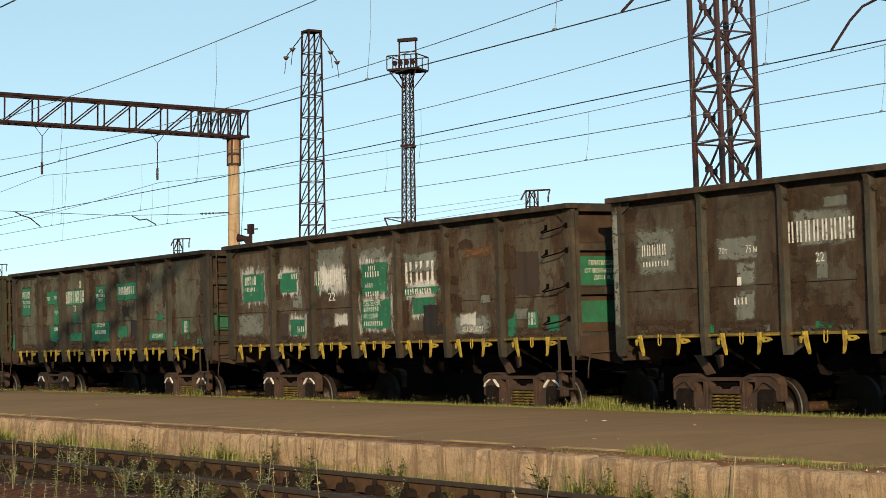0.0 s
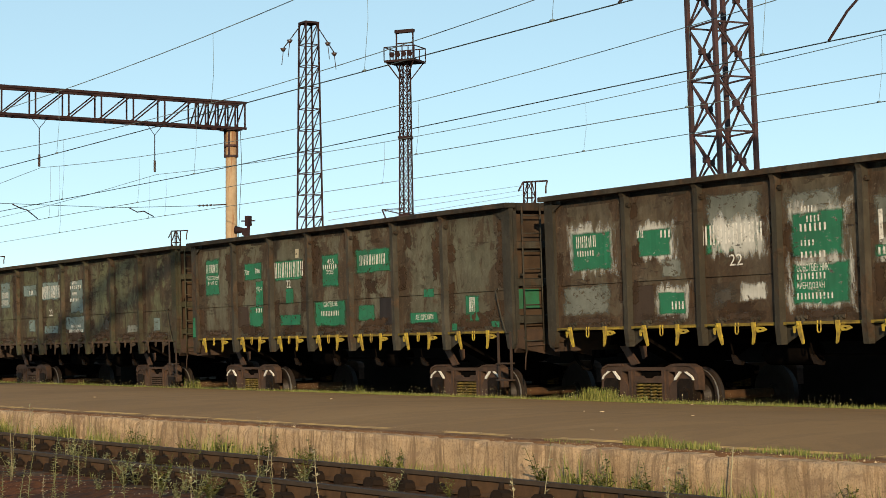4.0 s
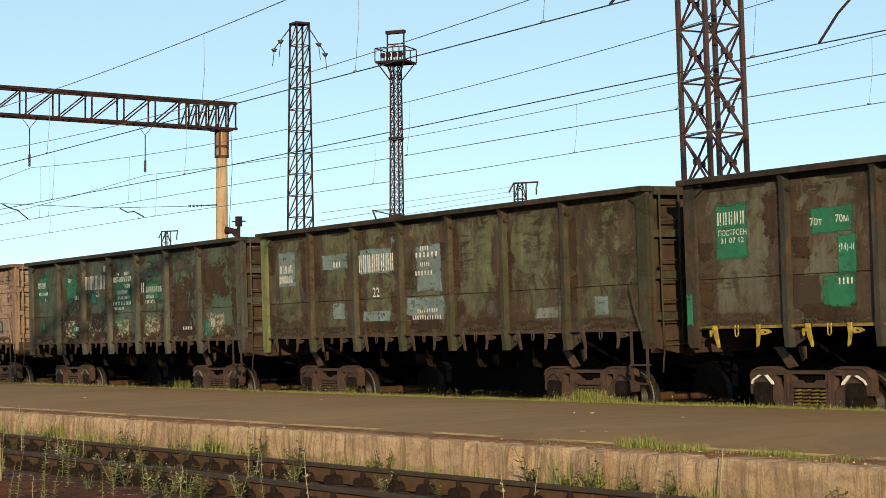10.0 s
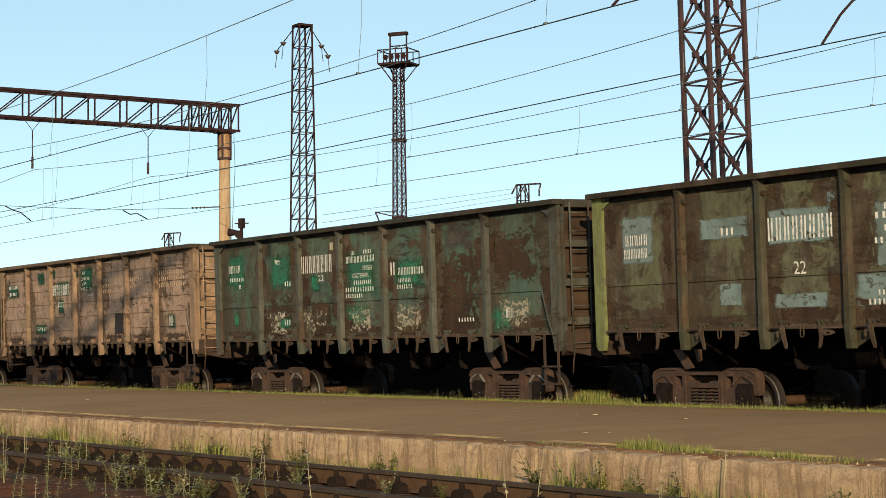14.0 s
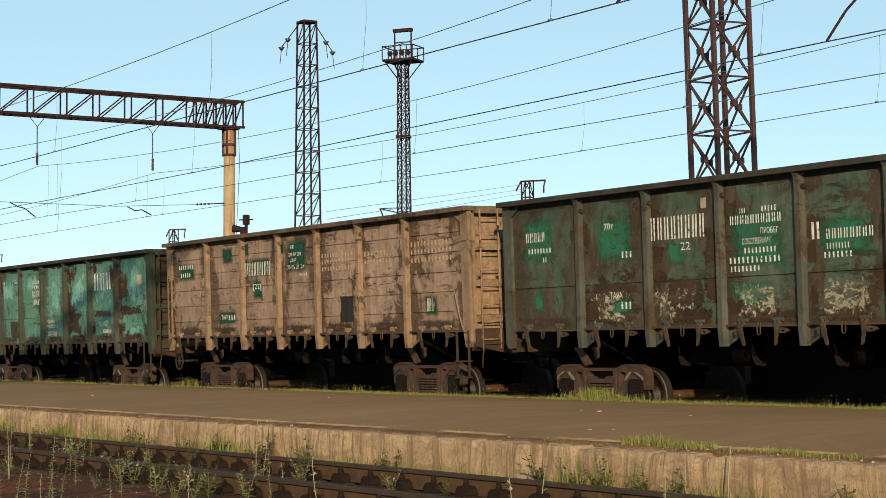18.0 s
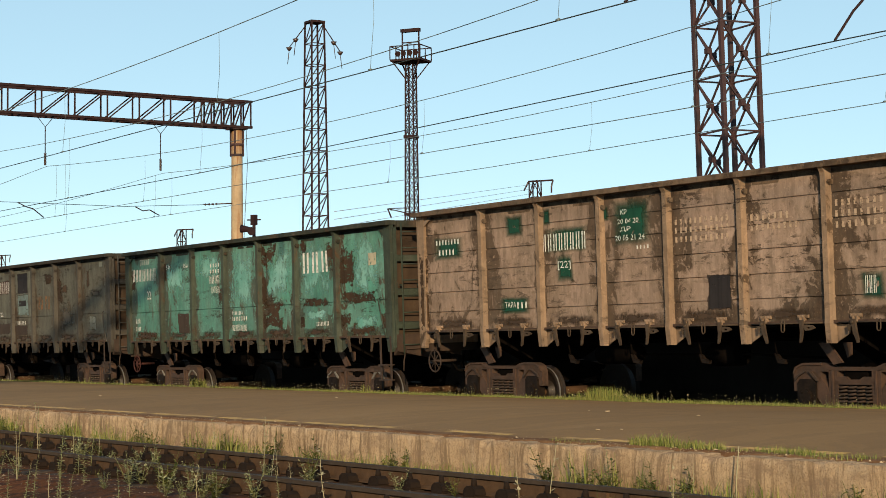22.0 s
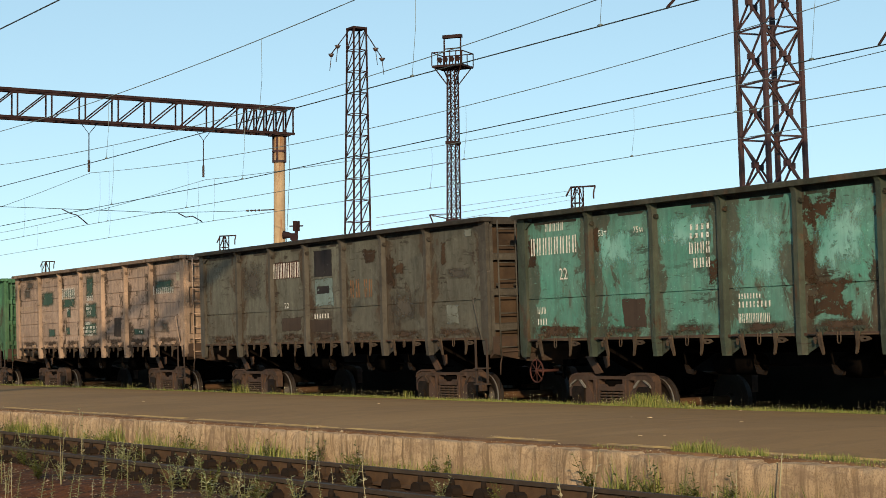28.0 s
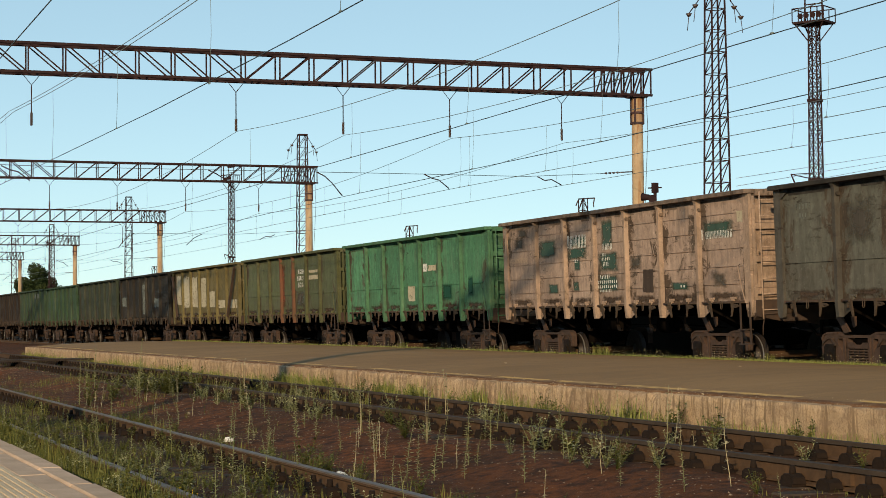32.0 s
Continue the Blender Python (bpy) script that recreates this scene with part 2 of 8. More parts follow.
M_CREAM = chipped("cream_patch_paint", (0.48, 0.43, 0.31), (0.36, 0.32, 0.23), at=0.575, ragged=0.25)
M_ORANGE = chipped("orange_paint", (0.26, 0.13, 0.06), (0.19, 0.10, 0.055), at=0.55, ragged=0.2)
M_DULLGREEN = chipped("dull_green_patch_paint", (0.034, 0.080, 0.062), (0.050, 0.080, 0.064), at=0.585, ragged=0.45, soft=0.2, fine=2.2)
M_REDBROWN = chipped("red_brown_primer", (0.085, 0.036, 0.026), (0.060, 0.030, 0.022), at=0.60, ragged=0.3, soft=0.06)
M_SMEAR = chipped("orange_rust_smear", (0.22, 0.105, 0.045), (0.13, 0.070, 0.035), at=0.53, ragged=0.8, soft=0.3)
M_STENCIL = stencil("white_stencil_paint", (0.70, 0.69, 0.64), (0.50, 0.48, 0.43))
M_FOOT = chipped("brown_foot_grime", (0.052, 0.035, 0.025), (0.075, 0.050, 0.034), at=0.60, ragged=0.9, soft=0.35, fine=4.0)
M_CHALK = chipped("chalky_grey_primer", (0.55, 0.55, 0.51), (0.30, 0.30, 0.27), at=0.60, ragged=0.9, soft=0.16, run=0.5)
M_FLECK = chipped("pale_flaking_primer", (0.40, 0.37, 0.28), (0.24, 0.22, 0.16), at=0.475, ragged=1.3, soft=0.08, fine=4.5, run=0.6)
M_PALEGREY = two_tone("pale_grey_paint", (0.20, 0.19, 0.165), (0.12, 0.105, 0.09), 9, 0.8)
M_GEAR = two_tone("brown_grey_latch_iron", (0.085, 0.062, 0.044), (0.045, 0.032, 0.024), 7, 0.85)
M_STEELWORK = two_tone("dark_painted_steelwork", (0.022, 0.012, 0.014), (0.040, 0.022, 0.021), 2.5, 0.8, 0.0)
M_REDSTEEL = two_tone("red_brown_steelwork", (0.062, 0.026, 0.026), (0.028, 0.019, 0.022), 2.0, 0.75, 0.1)
M_POST = post_material()
M_WIRE = Mat("weathered_copper_wire", 0.6, 0.4).color((0.045, 0.06, 0.06)).m
M_WIREPALE = Mat("pale_wire", 0.6, 0.3).color((0.17, 0.21, 0.20)).m
M_WIREFAR = Mat("thin_grey_wire", 0.6, 0.1).color((0.26, 0.27, 0.28)).m
M_SPRING = two_tone("dull_yellow_spring_paint", (0.19, 0.14, 0.035), (0.040, 0.026, 0.016), 7, 0.8)
M_INSUL = Mat("dark_glazed_insulator", 0.35).color((0.05, 0.03, 0.025)).m
M_RAIL = two_tone("rusty_rail_side", (0.100, 0.058, 0.033), (0.066, 0.040, 0.024), 8, 0.9, 0.0)
M_RAILTOP = two_tone("dull_rail_head", (0.066, 0.047, 0.034), (0.044, 0.032, 0.024), 5, 0.75, 0.0, 60, 0.05)
M_RAILBRIGHT = two_tone("polished_rail_head", (0.155, 0.118, 0.088), (0.085, 0.064, 0.048), 5, 0.6, 0.1, 60, 0.05)
M_SLEEPER = two_tone("old_oiled_sleeper", (0.040, 0.030, 0.024), (0.075, 0.055, 0.042), 5, 0.9, 0, 40, 0.4, vary=0.4)


def soil_material():
    m = Mat("red_brown_ballast_soil", 0.95)
    a = m.noise(0.35, 6, 0.6)
    b = m.noise(5, 8, 0.7)
    c = m.mix(m.ramp(a, 0.40, 0.60), (0.180, 0.062, 0.023), (0.090, 0.039, 0.017))
    c = m.mix(m.ramp(b, 0.42, 0.62), c, (0.036, 0.016, 0.009))
    # darker ballast between the rails
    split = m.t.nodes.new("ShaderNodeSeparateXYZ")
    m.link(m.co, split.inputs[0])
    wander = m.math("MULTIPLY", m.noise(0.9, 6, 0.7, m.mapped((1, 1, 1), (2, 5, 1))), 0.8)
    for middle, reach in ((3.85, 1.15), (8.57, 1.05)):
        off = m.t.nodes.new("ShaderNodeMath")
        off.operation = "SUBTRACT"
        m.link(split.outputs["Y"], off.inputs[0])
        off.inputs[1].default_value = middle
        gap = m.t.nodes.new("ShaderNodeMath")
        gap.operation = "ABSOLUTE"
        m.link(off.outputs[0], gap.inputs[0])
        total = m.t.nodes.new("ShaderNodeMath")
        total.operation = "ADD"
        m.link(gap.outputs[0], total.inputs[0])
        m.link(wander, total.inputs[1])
        darken = m.math("SUBTRACT", 1.0, m.ramp(total.outputs[0], reach, reach + 0.5))
        c = m.mix(m.math("MULTIPLY", darken, 0.72), c, (0.045, 0.028, 0.018))
    g = m.noise(45, 4, 0.7)
    c = m.mix(m.math("MULTIPLY", m.ramp(g, 0.60, 0.72), 0.28), c, (0.34, 0.20, 0.11))
    m.color(c).bump(m.math("ADD", b, g), 0.9, 0.06)
    return m.m


def asphalt_material():
    m = Mat("worn_dusty_asphalt", 0.85)
    m.b.inputs["Specular IOR Level"].default_value = 0.05
    a = m.noise(0.35, 6, 0.6, m.mapped((0.6, 0.8, 1)))
    c = m.mix(m.ramp(a, 0.36, 0.64), (0.268, 0.160, 0.078), (0.308, 0.186, 0.090))
    b = m.noise(2.2, 8, 0.65, m.mapped((1.6, 0.3, 1)))
    c = m.mix(m.math("MULTIPLY", m.ramp(b, 0.50, 0.68), 0.14), c, (0.17, 0.112, 0.064))
    pale = m.noise(1.3, 7, 0.7, m.mapped((1.3, 0.3, 1), (7, 2, 0)))
    c = m.mix(m.math("MULTIPLY", m.ramp(pale, 0.55, 0.75), 0.22), c, (0.37, 0.255, 0.15))
    crack = m.noise(0.5, 9, 0.75, m.mapped((1.0, 0.5, 1)), 0.8)
    line = m.math("SUBTRACT", 1.0, m.ramp(m.math("ABSOLUTE", m.math("SUBTRACT", crack, 0.5), 0), 0.0, 0.004))
    c = m.mix(m.math("MULTIPLY", line, 0.14), c, (0.10, 0.07, 0.05))
    # old paving seams that run along the platform
    split = m.t.nodes.new("ShaderNodeSeparateXYZ")
    m.link(m.co, split.inputs[0])
    waver = m.math("MULTIPLY", m.noise(0.25, 5, 0.6, m.mapped((1, 1, 1), (3, 0, 8))), 0.9)
    for at, wide in ((16.3, 0.16), (13.55, 0.05)):
        off = m.t.nodes.new("ShaderNodeMath")
        off.operation = "SUBTRACT"
        m.link(split.outputs["Y"], off.inputs[0])
        off.inputs[1].default_value = at - 0.45
        near = m.t.nodes.new("ShaderNodeMath")
        near.operation = "SUBTRACT"
        m.link(off.outputs[0], near.inputs[0])
        m.link(waver, near.inputs[1])
        gap = m.t.nodes.new("ShaderNodeMath")
        gap.operation = "ABSOLUTE"
        m.link(near.outputs[0], gap.inputs[0])
        seam = m.math("SUBTRACT", 1.0, m.ramp(gap.outputs[0], wide * 0.3, wide))
        c = m.mix(m.math("MULTIPLY", seam, m.math("MULTIPLY", m.ramp(b, 0.35, 0.6), 0.30)), c, (0.11, 0.07, 0.045))
    g = m.noise(60, 3, 0.6)
    c = m.mix(m.math("MULTIPLY", m.ramp(g, 0.50, 0.72), 0.45), c, (0.13, 0.095, 0.062))
    m.color(c).bump(g, 0.25, 0.006)
    return m.m


def concrete_material():
    m = Mat("streaked_platform_concrete", 0.92)
    a = m.noise(0.9, 6, 0.6)
    c = m.mix(m.ramp(a, 0.35, 0.65), (0.58, 0.415, 0.255), (0.46, 0.320, 0.195))
    s = m.noise(1.0, 8, 0.75, m.mapped((9.0, 2, 0.8)), 0.25)
    c = m.mix(m.math("MULTIPLY", m.ramp(s, 0.49, 0.60), 0.80), c, (0.140, 0.090, 0.054))
    thin = m.noise(1.0, 7, 0.7, m.mapped((17.0, 2, 1.1), (2, 1, 5)), 0.0)
    c = m.mix(m.math("MULTIPLY", m.ramp(thin, 0.52, 0.62), m.math("MULTIPLY", m.ramp(m.noise(0.6, 3, 0.5, m.mapped((1, 1, 1), (9, 9, 9))), 0.36, 0.50), 0.85)), c, (0.19, 0.125, 0.072))
    pale = m.noise(1.0, 8, 0.75, m.mapped((7.0, 2, 1.2), (5, 3, 1)), 0.3)
    c = m.mix(m.math("MULTIPLY", m.ramp(pale, 0.55, 0.66), 0.7), c, (0.62, 0.46, 0.31))
    b = m.noise(14, 9, 0.8)
    c = m.mix(m.math("MULTIPLY", m.ramp(b, 0.52, 0.64), 0.6), c, (0.19, 0.125, 0.075))
    pit = m.noise(55, 5, 0.7)
    c = m.mix(m.math("MULTIPLY", m.ramp(pit, 0.50, 0.64), 0.7), c, (0.16, 0.105, 0.065))
    blot = m.noise(3.5, 6, 0.65, m.mapped((1, 1, 2.2), (1, 7, 3)), 0.6)
    c = m.mix(m.math("MULTIPLY", m.ramp(blot, 0.50, 0.60), 0.6), c, (0.22, 0.145, 0.095))
    c = m.mix(m.math("MULTIPLY", m.lot(), 0.25), c, (0.30, 0.205, 0.13))
    m.color(c).bump(m.math("ADD", b, pit), 0.8, 0.02)
    return m.m


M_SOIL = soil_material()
M_ASPHALT = asphalt_material()
M_CONCRETE = concrete_material()
M_PALECON = two_tone("pale_paving_concrete", (0.60, 0.43, 0.305), (0.46, 0.33, 0.23), 3, 0.9, 0, 40, 0.3, vary=0.2)
M_LINE = two_tone("worn_yellow_line", (0.62, 0.38, 0.135), (0.36, 0.225, 0.11), 5, 0.85, 0, 30, 0.2, 0.42, 0.58)
M_TACTILE = two_tone("cream_tactile_tile", (0.70, 0.54, 0.36), (0.54, 0.42, 0.28), 4, 0.8, 0, 40, 0.2, vary=0.2)


# ---- mesh tools ----
def box(bm, x0, x1, y0, y1, z0, z1):
    v = [bm.verts.new((x, y, z)) for x in (x0, x1) for y in (y0, y1) for z in (z0, z1)]
    for q in ((0, 1, 3, 2), (4, 6, 7, 5), (0, 4, 5, 1), (2, 3, 7, 6), (0, 2, 6, 4), (1, 5, 7, 3)):
        bm.faces.new([v[i] for i in q])
    return v


def bar(bm, p, q, w, h=None):
    """A straight rectangular bar from p to q."""
    h = w if h is None else h
    p, q = Vector(p), Vector(q)
    d = (q - p).normalized()
    up = Vector((0, 0, 1)) if abs(d.z) < 0.95 else Vector((1, 0, 0))
    a = d.cross(up).normalized()
    b = a.cross(d).normalized()
    ring = []
    for c in (p, q):
        ring.append([bm.verts.new(c + a * (sx * w / 2) + b * (sy * h / 2)) for sx, sy in ((-1, -1), (1, -1), (1, 1), (-1, 1))])
    for i in range(4):
        bm.faces.new((ring[0][i], ring[0][(i + 1) % 4], ring[1][(i + 1) % 4], ring[1][i]))
    bm.faces.new(ring[0][::-1])
    bm.faces.new(ring[1])


def tube(bm, pts, r, seg=6, r1=None, smooth=True):
    """A round bar along points; it may taper to r1."""
    pts = [Vector(p) for p in pts]
    rings = []
    n = len(pts)
    for i, p in enumerate(pts):
        d = (pts[min(i + 1, n - 1)] - pts[max(i - 1, 0)]).normalized()
        up = Vector((0, 0, 1)) if abs(d.z) < 0.9 else Vector((1, 0, 0))
        a = d.cross(up).normalized()
        b = a.cross(d)
        rr = r if r1 is None else r + (r1 - r) * i / (n - 1)
        rings.append([bm.verts.new(p + (a * math.cos(2 * math.pi * k / seg) + b * math.sin(2 * math.pi * k / seg)) * rr) for k in range(seg)])
    for i in range(n - 1):
        for k in range(seg):
            f = bm.faces.new((rings[i][k], rings[i][(k + 1) % seg], rings[i + 1][(k + 1) % seg], rings[i + 1][k]))
            f.smooth = smooth
    bm.faces.new(rings[0][::-1])
    bm.faces.new(rings[-1])


def prism(bm, outline, a0, a1, axis="y"):
    """An outline of (u, v) pushed from a0 to a1 along the axis: y gives (x, z), x gives (y, z), z gives (x, y)."""
    def at(u, v, a):
        return {"y": (u, a, v), "x": (a, u, v), "z": (u, v, a)}[axis]
    lo = [bm.verts.new(at(u, v, a0)) for u, v in outline]
    hi = [bm.verts.new(at(u, v, a1)) for u, v in outline]
    bm.faces.new(lo)
    bm.faces.new(hi[::-1])
    n = len(outline)
    for i in range(n):
        bm.faces.new((lo[i], hi[i], hi[(i + 1) % n], lo[(i + 1) % n]))


def lathe(bm, profile, axis_y0=0.0, seg=20, caps=True):
    """Profile of (radius, y) turned round the y axis."""
    rings = [[bm.verts.new((r * math.sin(2 * math.pi * k / seg), y + axis_y0, r * math.cos(2 * math.pi * k / seg))) for k in range(seg)] for r, y in profile]
    for i in range(len(profile) - 1):
        for k in range(seg):
            f = bm.faces.new((rings[i][k], rings[i][(k + 1) % seg], rings[i + 1][(k + 1) % seg], rings[i + 1][k]))
            f.smooth = False
    if caps:
        bm.faces.new(rings[0][::-1])
        bm.faces.new(rings[-1])


def made(name, bm, material):
    bmesh.ops.recalc_face_normals(bm, faces=bm.faces)
    me = bpy.data.meshes.new(name)
    bm.to_mesh(me)
    bm.free()
    me.materials.append(material)
    return me


def part(name, bm, material, parent=None, label=""):
    """One bmesh (or finished mesh) as one object under its thing or part."""
    me = bm if isinstance(bm, bpy.types.Mesh) else made(name, bm, material)
    ob = new(name, me)
    ob.parent = parent
    return tagged(ob, label) if label else ob


def built(fn, *args):
    bm = bmesh.new()
    fn(bm, *args)
    return bm


def repainted(me, material):
    c = me.copy()
    c.materials.clear()
    c.materials.append(material)
    return c


# ---- ground, tracks, platforms ----
TRACK1, TRACK2, TRAIN_Y = 8.57, 3.85, 19.8
RAIL1, RAIL2 = -0.20, -0.37


def ground_height(x, y):
    if y < 1.9:
        z = -0.62
    elif y < 3.35:
        z = -0.445 - 0.115 * min(1.0, max(0.0, (y - 3.0) / 0.35))
    elif y < 6.0:
        z = -0.56
    elif y < 6.9:
        z = -0.56 + (y - 6.0) / 0.9 * 0.17
    elif y < 10.6:
        z = -0.39
    elif y < 17:
        z = -0.39
    else:
        z = -0.48
    return z + 0.05 * noise.noise((x * 0.6, y * 0.9, 0)) + 0.025 * noise.noise((x * 2.3, y * 2.3, 4))


def build_ground():
    xs = [-2500, -900, -400] + [-240 + 6 * i for i in range(20)] + [-120 + 0.5 * i for i in range(241)] + [30, 90, 300, 900, 2500]
    ys = [-2500, -600, -100, -20, -5, 0] + [1.2 + 0.125 * i for i in range(80)] + [11.5, 14, 16.8, 17.4, 18, 19, 20, 21, 22, 25, 30, 40, 70, 150, 500, 2500]
    vs = [(x, y, ground_height(x, y)) for x in xs for y in ys]
    n = len(ys)
    fs = [(i * n + j, (i + 1) * n + j, (i + 1) * n + j + 1, i * n + j + 1) for i in range(len(xs) - 1) for j in range(n - 1)]
    me = bpy.data.meshes.new("ground")
    me.from_pydata(vs, [], fs)
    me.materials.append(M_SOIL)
    for p in me.polygons:
        p.use_smooth = True
    return tagged(new("ground", me), "red-brown soil and ballast between the tracks", "ground", kind="structure")


build_ground()

RAIL_OUTLINE = [(-0.066, -0.18), (0.066, -0.18), (0.066, -0.168), (0.012, -0.145), (0.010, -0.045), (0.036, -0.032), (0.036, -0.008), (0.030, -0.004), (-0.030, -0.004), (-0.036, -0.008), (-0.036, -0.032), (-0.010, -0.045), (-0.012, -0.145), (-0.066, -0.168)]


def sleeper_shape(bm):
    box(bm, -0.12, 0.12, -1.35, 1.35, -0.16, 0)
    bmesh.ops.bevel(bm, geom=bm.edges[:], offset=0.02, segments=1, affect="EDGES")


def fastening_shape(bm, x, y):
    """A tie plate with two tall clips and bolts on it."""
    box(bm, x - 0.09, x + 0.09, y - 0.19, y + 0.19, -0.188, -0.162)
    for s in (-1, 1):
        prism(bm, [(x - 0.105, -0.165), (x + 0.105, -0.165), (x + 0.085, -0.115), (x + 0.04, -0.090), (x - 0.04, -0.090), (x - 0.085, -0.115)], y + s * 0.070, y + s * 0.185, "y")
        tube(bm, [(x, y + s * 0.13, -0.10), (x, y + s * 0.13, -0.025)], 0.034, 6, 0.024)


M_RAILDARK = two_tone("rusty_fastening", (0.013, 0.009, 0.007), (0.024, 0.015, 0.010), 8, 0.9, 0.0)
FASTENING_MESH = made("rail_fastening", built(fastening_shape, 0, 0), M_RAILDARK)
SLEEPER_MESH = made("sleeper", built(sleeper_shape), M_SLEEPER)


def build_track(name, y, z, bright, x0, x1, roll=0.0, label=""):
    top = new(name)
    top.matrix_world = pose(0, y, z, roll)
    tagged(top, label, "railway track", kind="structure")
    for s in (-1, 1):
        bm = bmesh.new()
        prism(bm, [(s * 0.797 + u, v) for u, v in RAIL_OUTLINE], x0, x1, "x")
        rail = part("rail", bm, M_RAIL, top)
        bm = bmesh.new()
        box(bm, x0, x1, s * 0.797 - 0.0375, s * 0.797 + 0.0375, -0.036 if bright is M_RAILTOP else -0.014, 0.0)
        part("rail_head", bm, bright, rail, "shiny running surface of the rail")
        for xj in [-12.5 - 25 * i for i in range(4)]:
            bm = bmesh.new()
            for q in (-1, 1):
                box(bm, xj - 0.4, xj + 0.4, s * 0.797 + q * 0.03 - 0.018, s * 0.797 + q * 0.03 + 0.018, -0.14, -0.05)
            part("joint_bar", bm, M_RAIL, top)
    return top


def add_sleepers(top, x0, x1, limit=150, near=0):
    xs = [x0 + 0.56 * i for i in range(int((x1 - x0) / 0.56))]
    xs.sort(key=lambda v: -v)
    rest = bmesh.new()
    fast = bmesh.new()
    for i, x in enumerate(xs):
        jx = x + random.uniform(-0.05, 0.05)
        for s in (-1, 1):
            if i < near:
                part("rail_fastening", FASTENING_MESH, None, top).location = (jx, s * 0.797, 0)
            else:
                fastening_shape(fast, jx, s * 0.797)
        if i < limit:
            ob = part("sleeper", SLEEPER_MESH, None, top)
            ob.matrix_local = pose(jx, random.uniform(-0.04, 0.04), -0.185 + random.uniform(-0.01, 0.0), 0, 0, random.uniform(-1, 1))
        else:
            box(rest, jx - 0.12, jx + 0.12, -1.35, 1.35, -0.33, -0.185)
    tagged(part("far_fastening", fast, M_RAILDARK, top, "rusty tie plates with clips and bolts"), kind="stuff")
    if rest.verts:
        tagged(part("far_sleeper", rest, M_SLEEPER, top, "far dark sleepers"), kind="stuff")


track_1 = build_track("track_1", TRACK1, RAIL1, M_RAILTOP, -230, 30, 0, "rusty rails on dark sleepers beside the platform")
track_2 = build_track("track_2", TRACK2, RAIL2, M_RAILBRIGHT, -230, 30, 0, "track with polished rails among weeds")
track_3 = build_track("track_3", TRAIN_Y, -0.265, M_RAILBRIGHT, -330, 60, 1.49, "canted track under the goods train")
track_4 = build_track("track_4", 24.4, -0.265, M_RAILTOP, -330, 60, 0, "track behind the goods train")

# island platform
PLAT_END = -79.0


def platform_z(y, x=-22.0):
    """The asphalt is crowned, falls off towards both edges and climbs a little down the line."""
    f = (y - 10.36) / (17.95 - 10.36)
    climb = 0.065 * min(1.0, max(0.0, (-x - 22) / 28))
    return 0.035 + (0.073 + climb) * f + 0.50 * max(0.0, f * (1 - f)) * (1 - 0.32 * f)


def build_platform():
    top = tagged(new("platform"), "low asphalt platform with crumbling concrete edge", "platform", kind="structure")
    xs = [PLAT_END + 0.5 * i for i in range(int((40 - PLAT_END) / 0.5) + 1)]
    ys = [10.62 + (17.95 - 10.62) * j / 20 for j in range(21)]
    vs, n = [], len(ys)
    for x in xs:
        for y in ys:
            vs.append((x, y, platform_z(y, x) + 0.005 * noise.noise((x * 0.25, y * 0.4, 9))))
    fs = [(i * n + j, (i + 1) * n + j, (i + 1) * n + j + 1, i * n + j + 1) for i in range(len(xs) - 1) for j in range(n - 1)]
    k = len(vs)
    for i in range(len(xs)):
        vs.append((xs[i], 17.95, -0.55))
    fs += [(i * n + n - 1, (i + 1) * n + n - 1, k + i + 1, k + i) for i in range(len(xs) - 1)]
    q = len(vs)
    vs += [(PLAT_END, y, -0.5) for y in ys]
    fs += [(j, j + 1, q + j + 1, q + j) for j in range(n - 1)]
    me = bpy.data.meshes.new("asphalt")
    me.from_pydata(vs, [], fs)
    me.materials.append(M_ASPHALT)
    for p in me.polygons:
        p.use_smooth = p.index < (len(xs) - 1) * (n - 1)
    ob = new("asphalt", me)
    ob.parent = top
    return top


platform = build_platform()


def rough_slab(bm, x0, x1, y0, y1, z0, z1, seed, wear=0.018):
    """A wall slab whose face, ends and arris are chipped and uneven."""
    nx, nz = max(3, int((x1 - x0) / 0.07)), 9
    grid = []
    for i in range(nx + 1):
        col = []
        for j in range(nz + 1):
            x = x0 + (x1 - x0) * i / nx
            z = z0 + (z1 - z0) * j / nz
            e = wear * noise.noise((x * 2.1 + seed, z * 3, seed * 2.7)) + 0.010 * noise.noise((x * 11 + seed, z * 13, seed)) + 0.006 * noise.noise((x * 27, z * 25, seed))
            chip = (max(0, noise.noise((x * 4.5, seed, 3)) - 0.05) * 0.10 + max(0, noise.noise((x * 15, seed, 6))) * 0.03) * (1 if j == nz else 0.3 if j == nz - 1 else 0)
            col.append(bm.verts.new((x, y0 + e + chip, z - chip * 0.9)))
        grid.append(col)
    back = [bm.verts.new((x0 + (x1 - x0) * i / nx, y1, z1 + 0.008 * noise.noise((x0 + i * 0.5, seed, 1)))) for i in range(nx + 1)]
    for i in range(nx):
        for j in range(nz):
            bm.faces.new((grid[i][j], grid[i + 1][j], grid[i + 1][j + 1], grid[i][j + 1])).smooth = True
        bm.faces.new((grid[i][nz], grid[i + 1][nz], back[i + 1], back[i]))
    for i in (0, nx):
        ring = [v.co.copy() for v in (*grid[i], back[i])]
        ring.append(Vector((ring[0].x, y1, z0)))
        bm.faces.new([bm.verts.new(c) for c in ring])


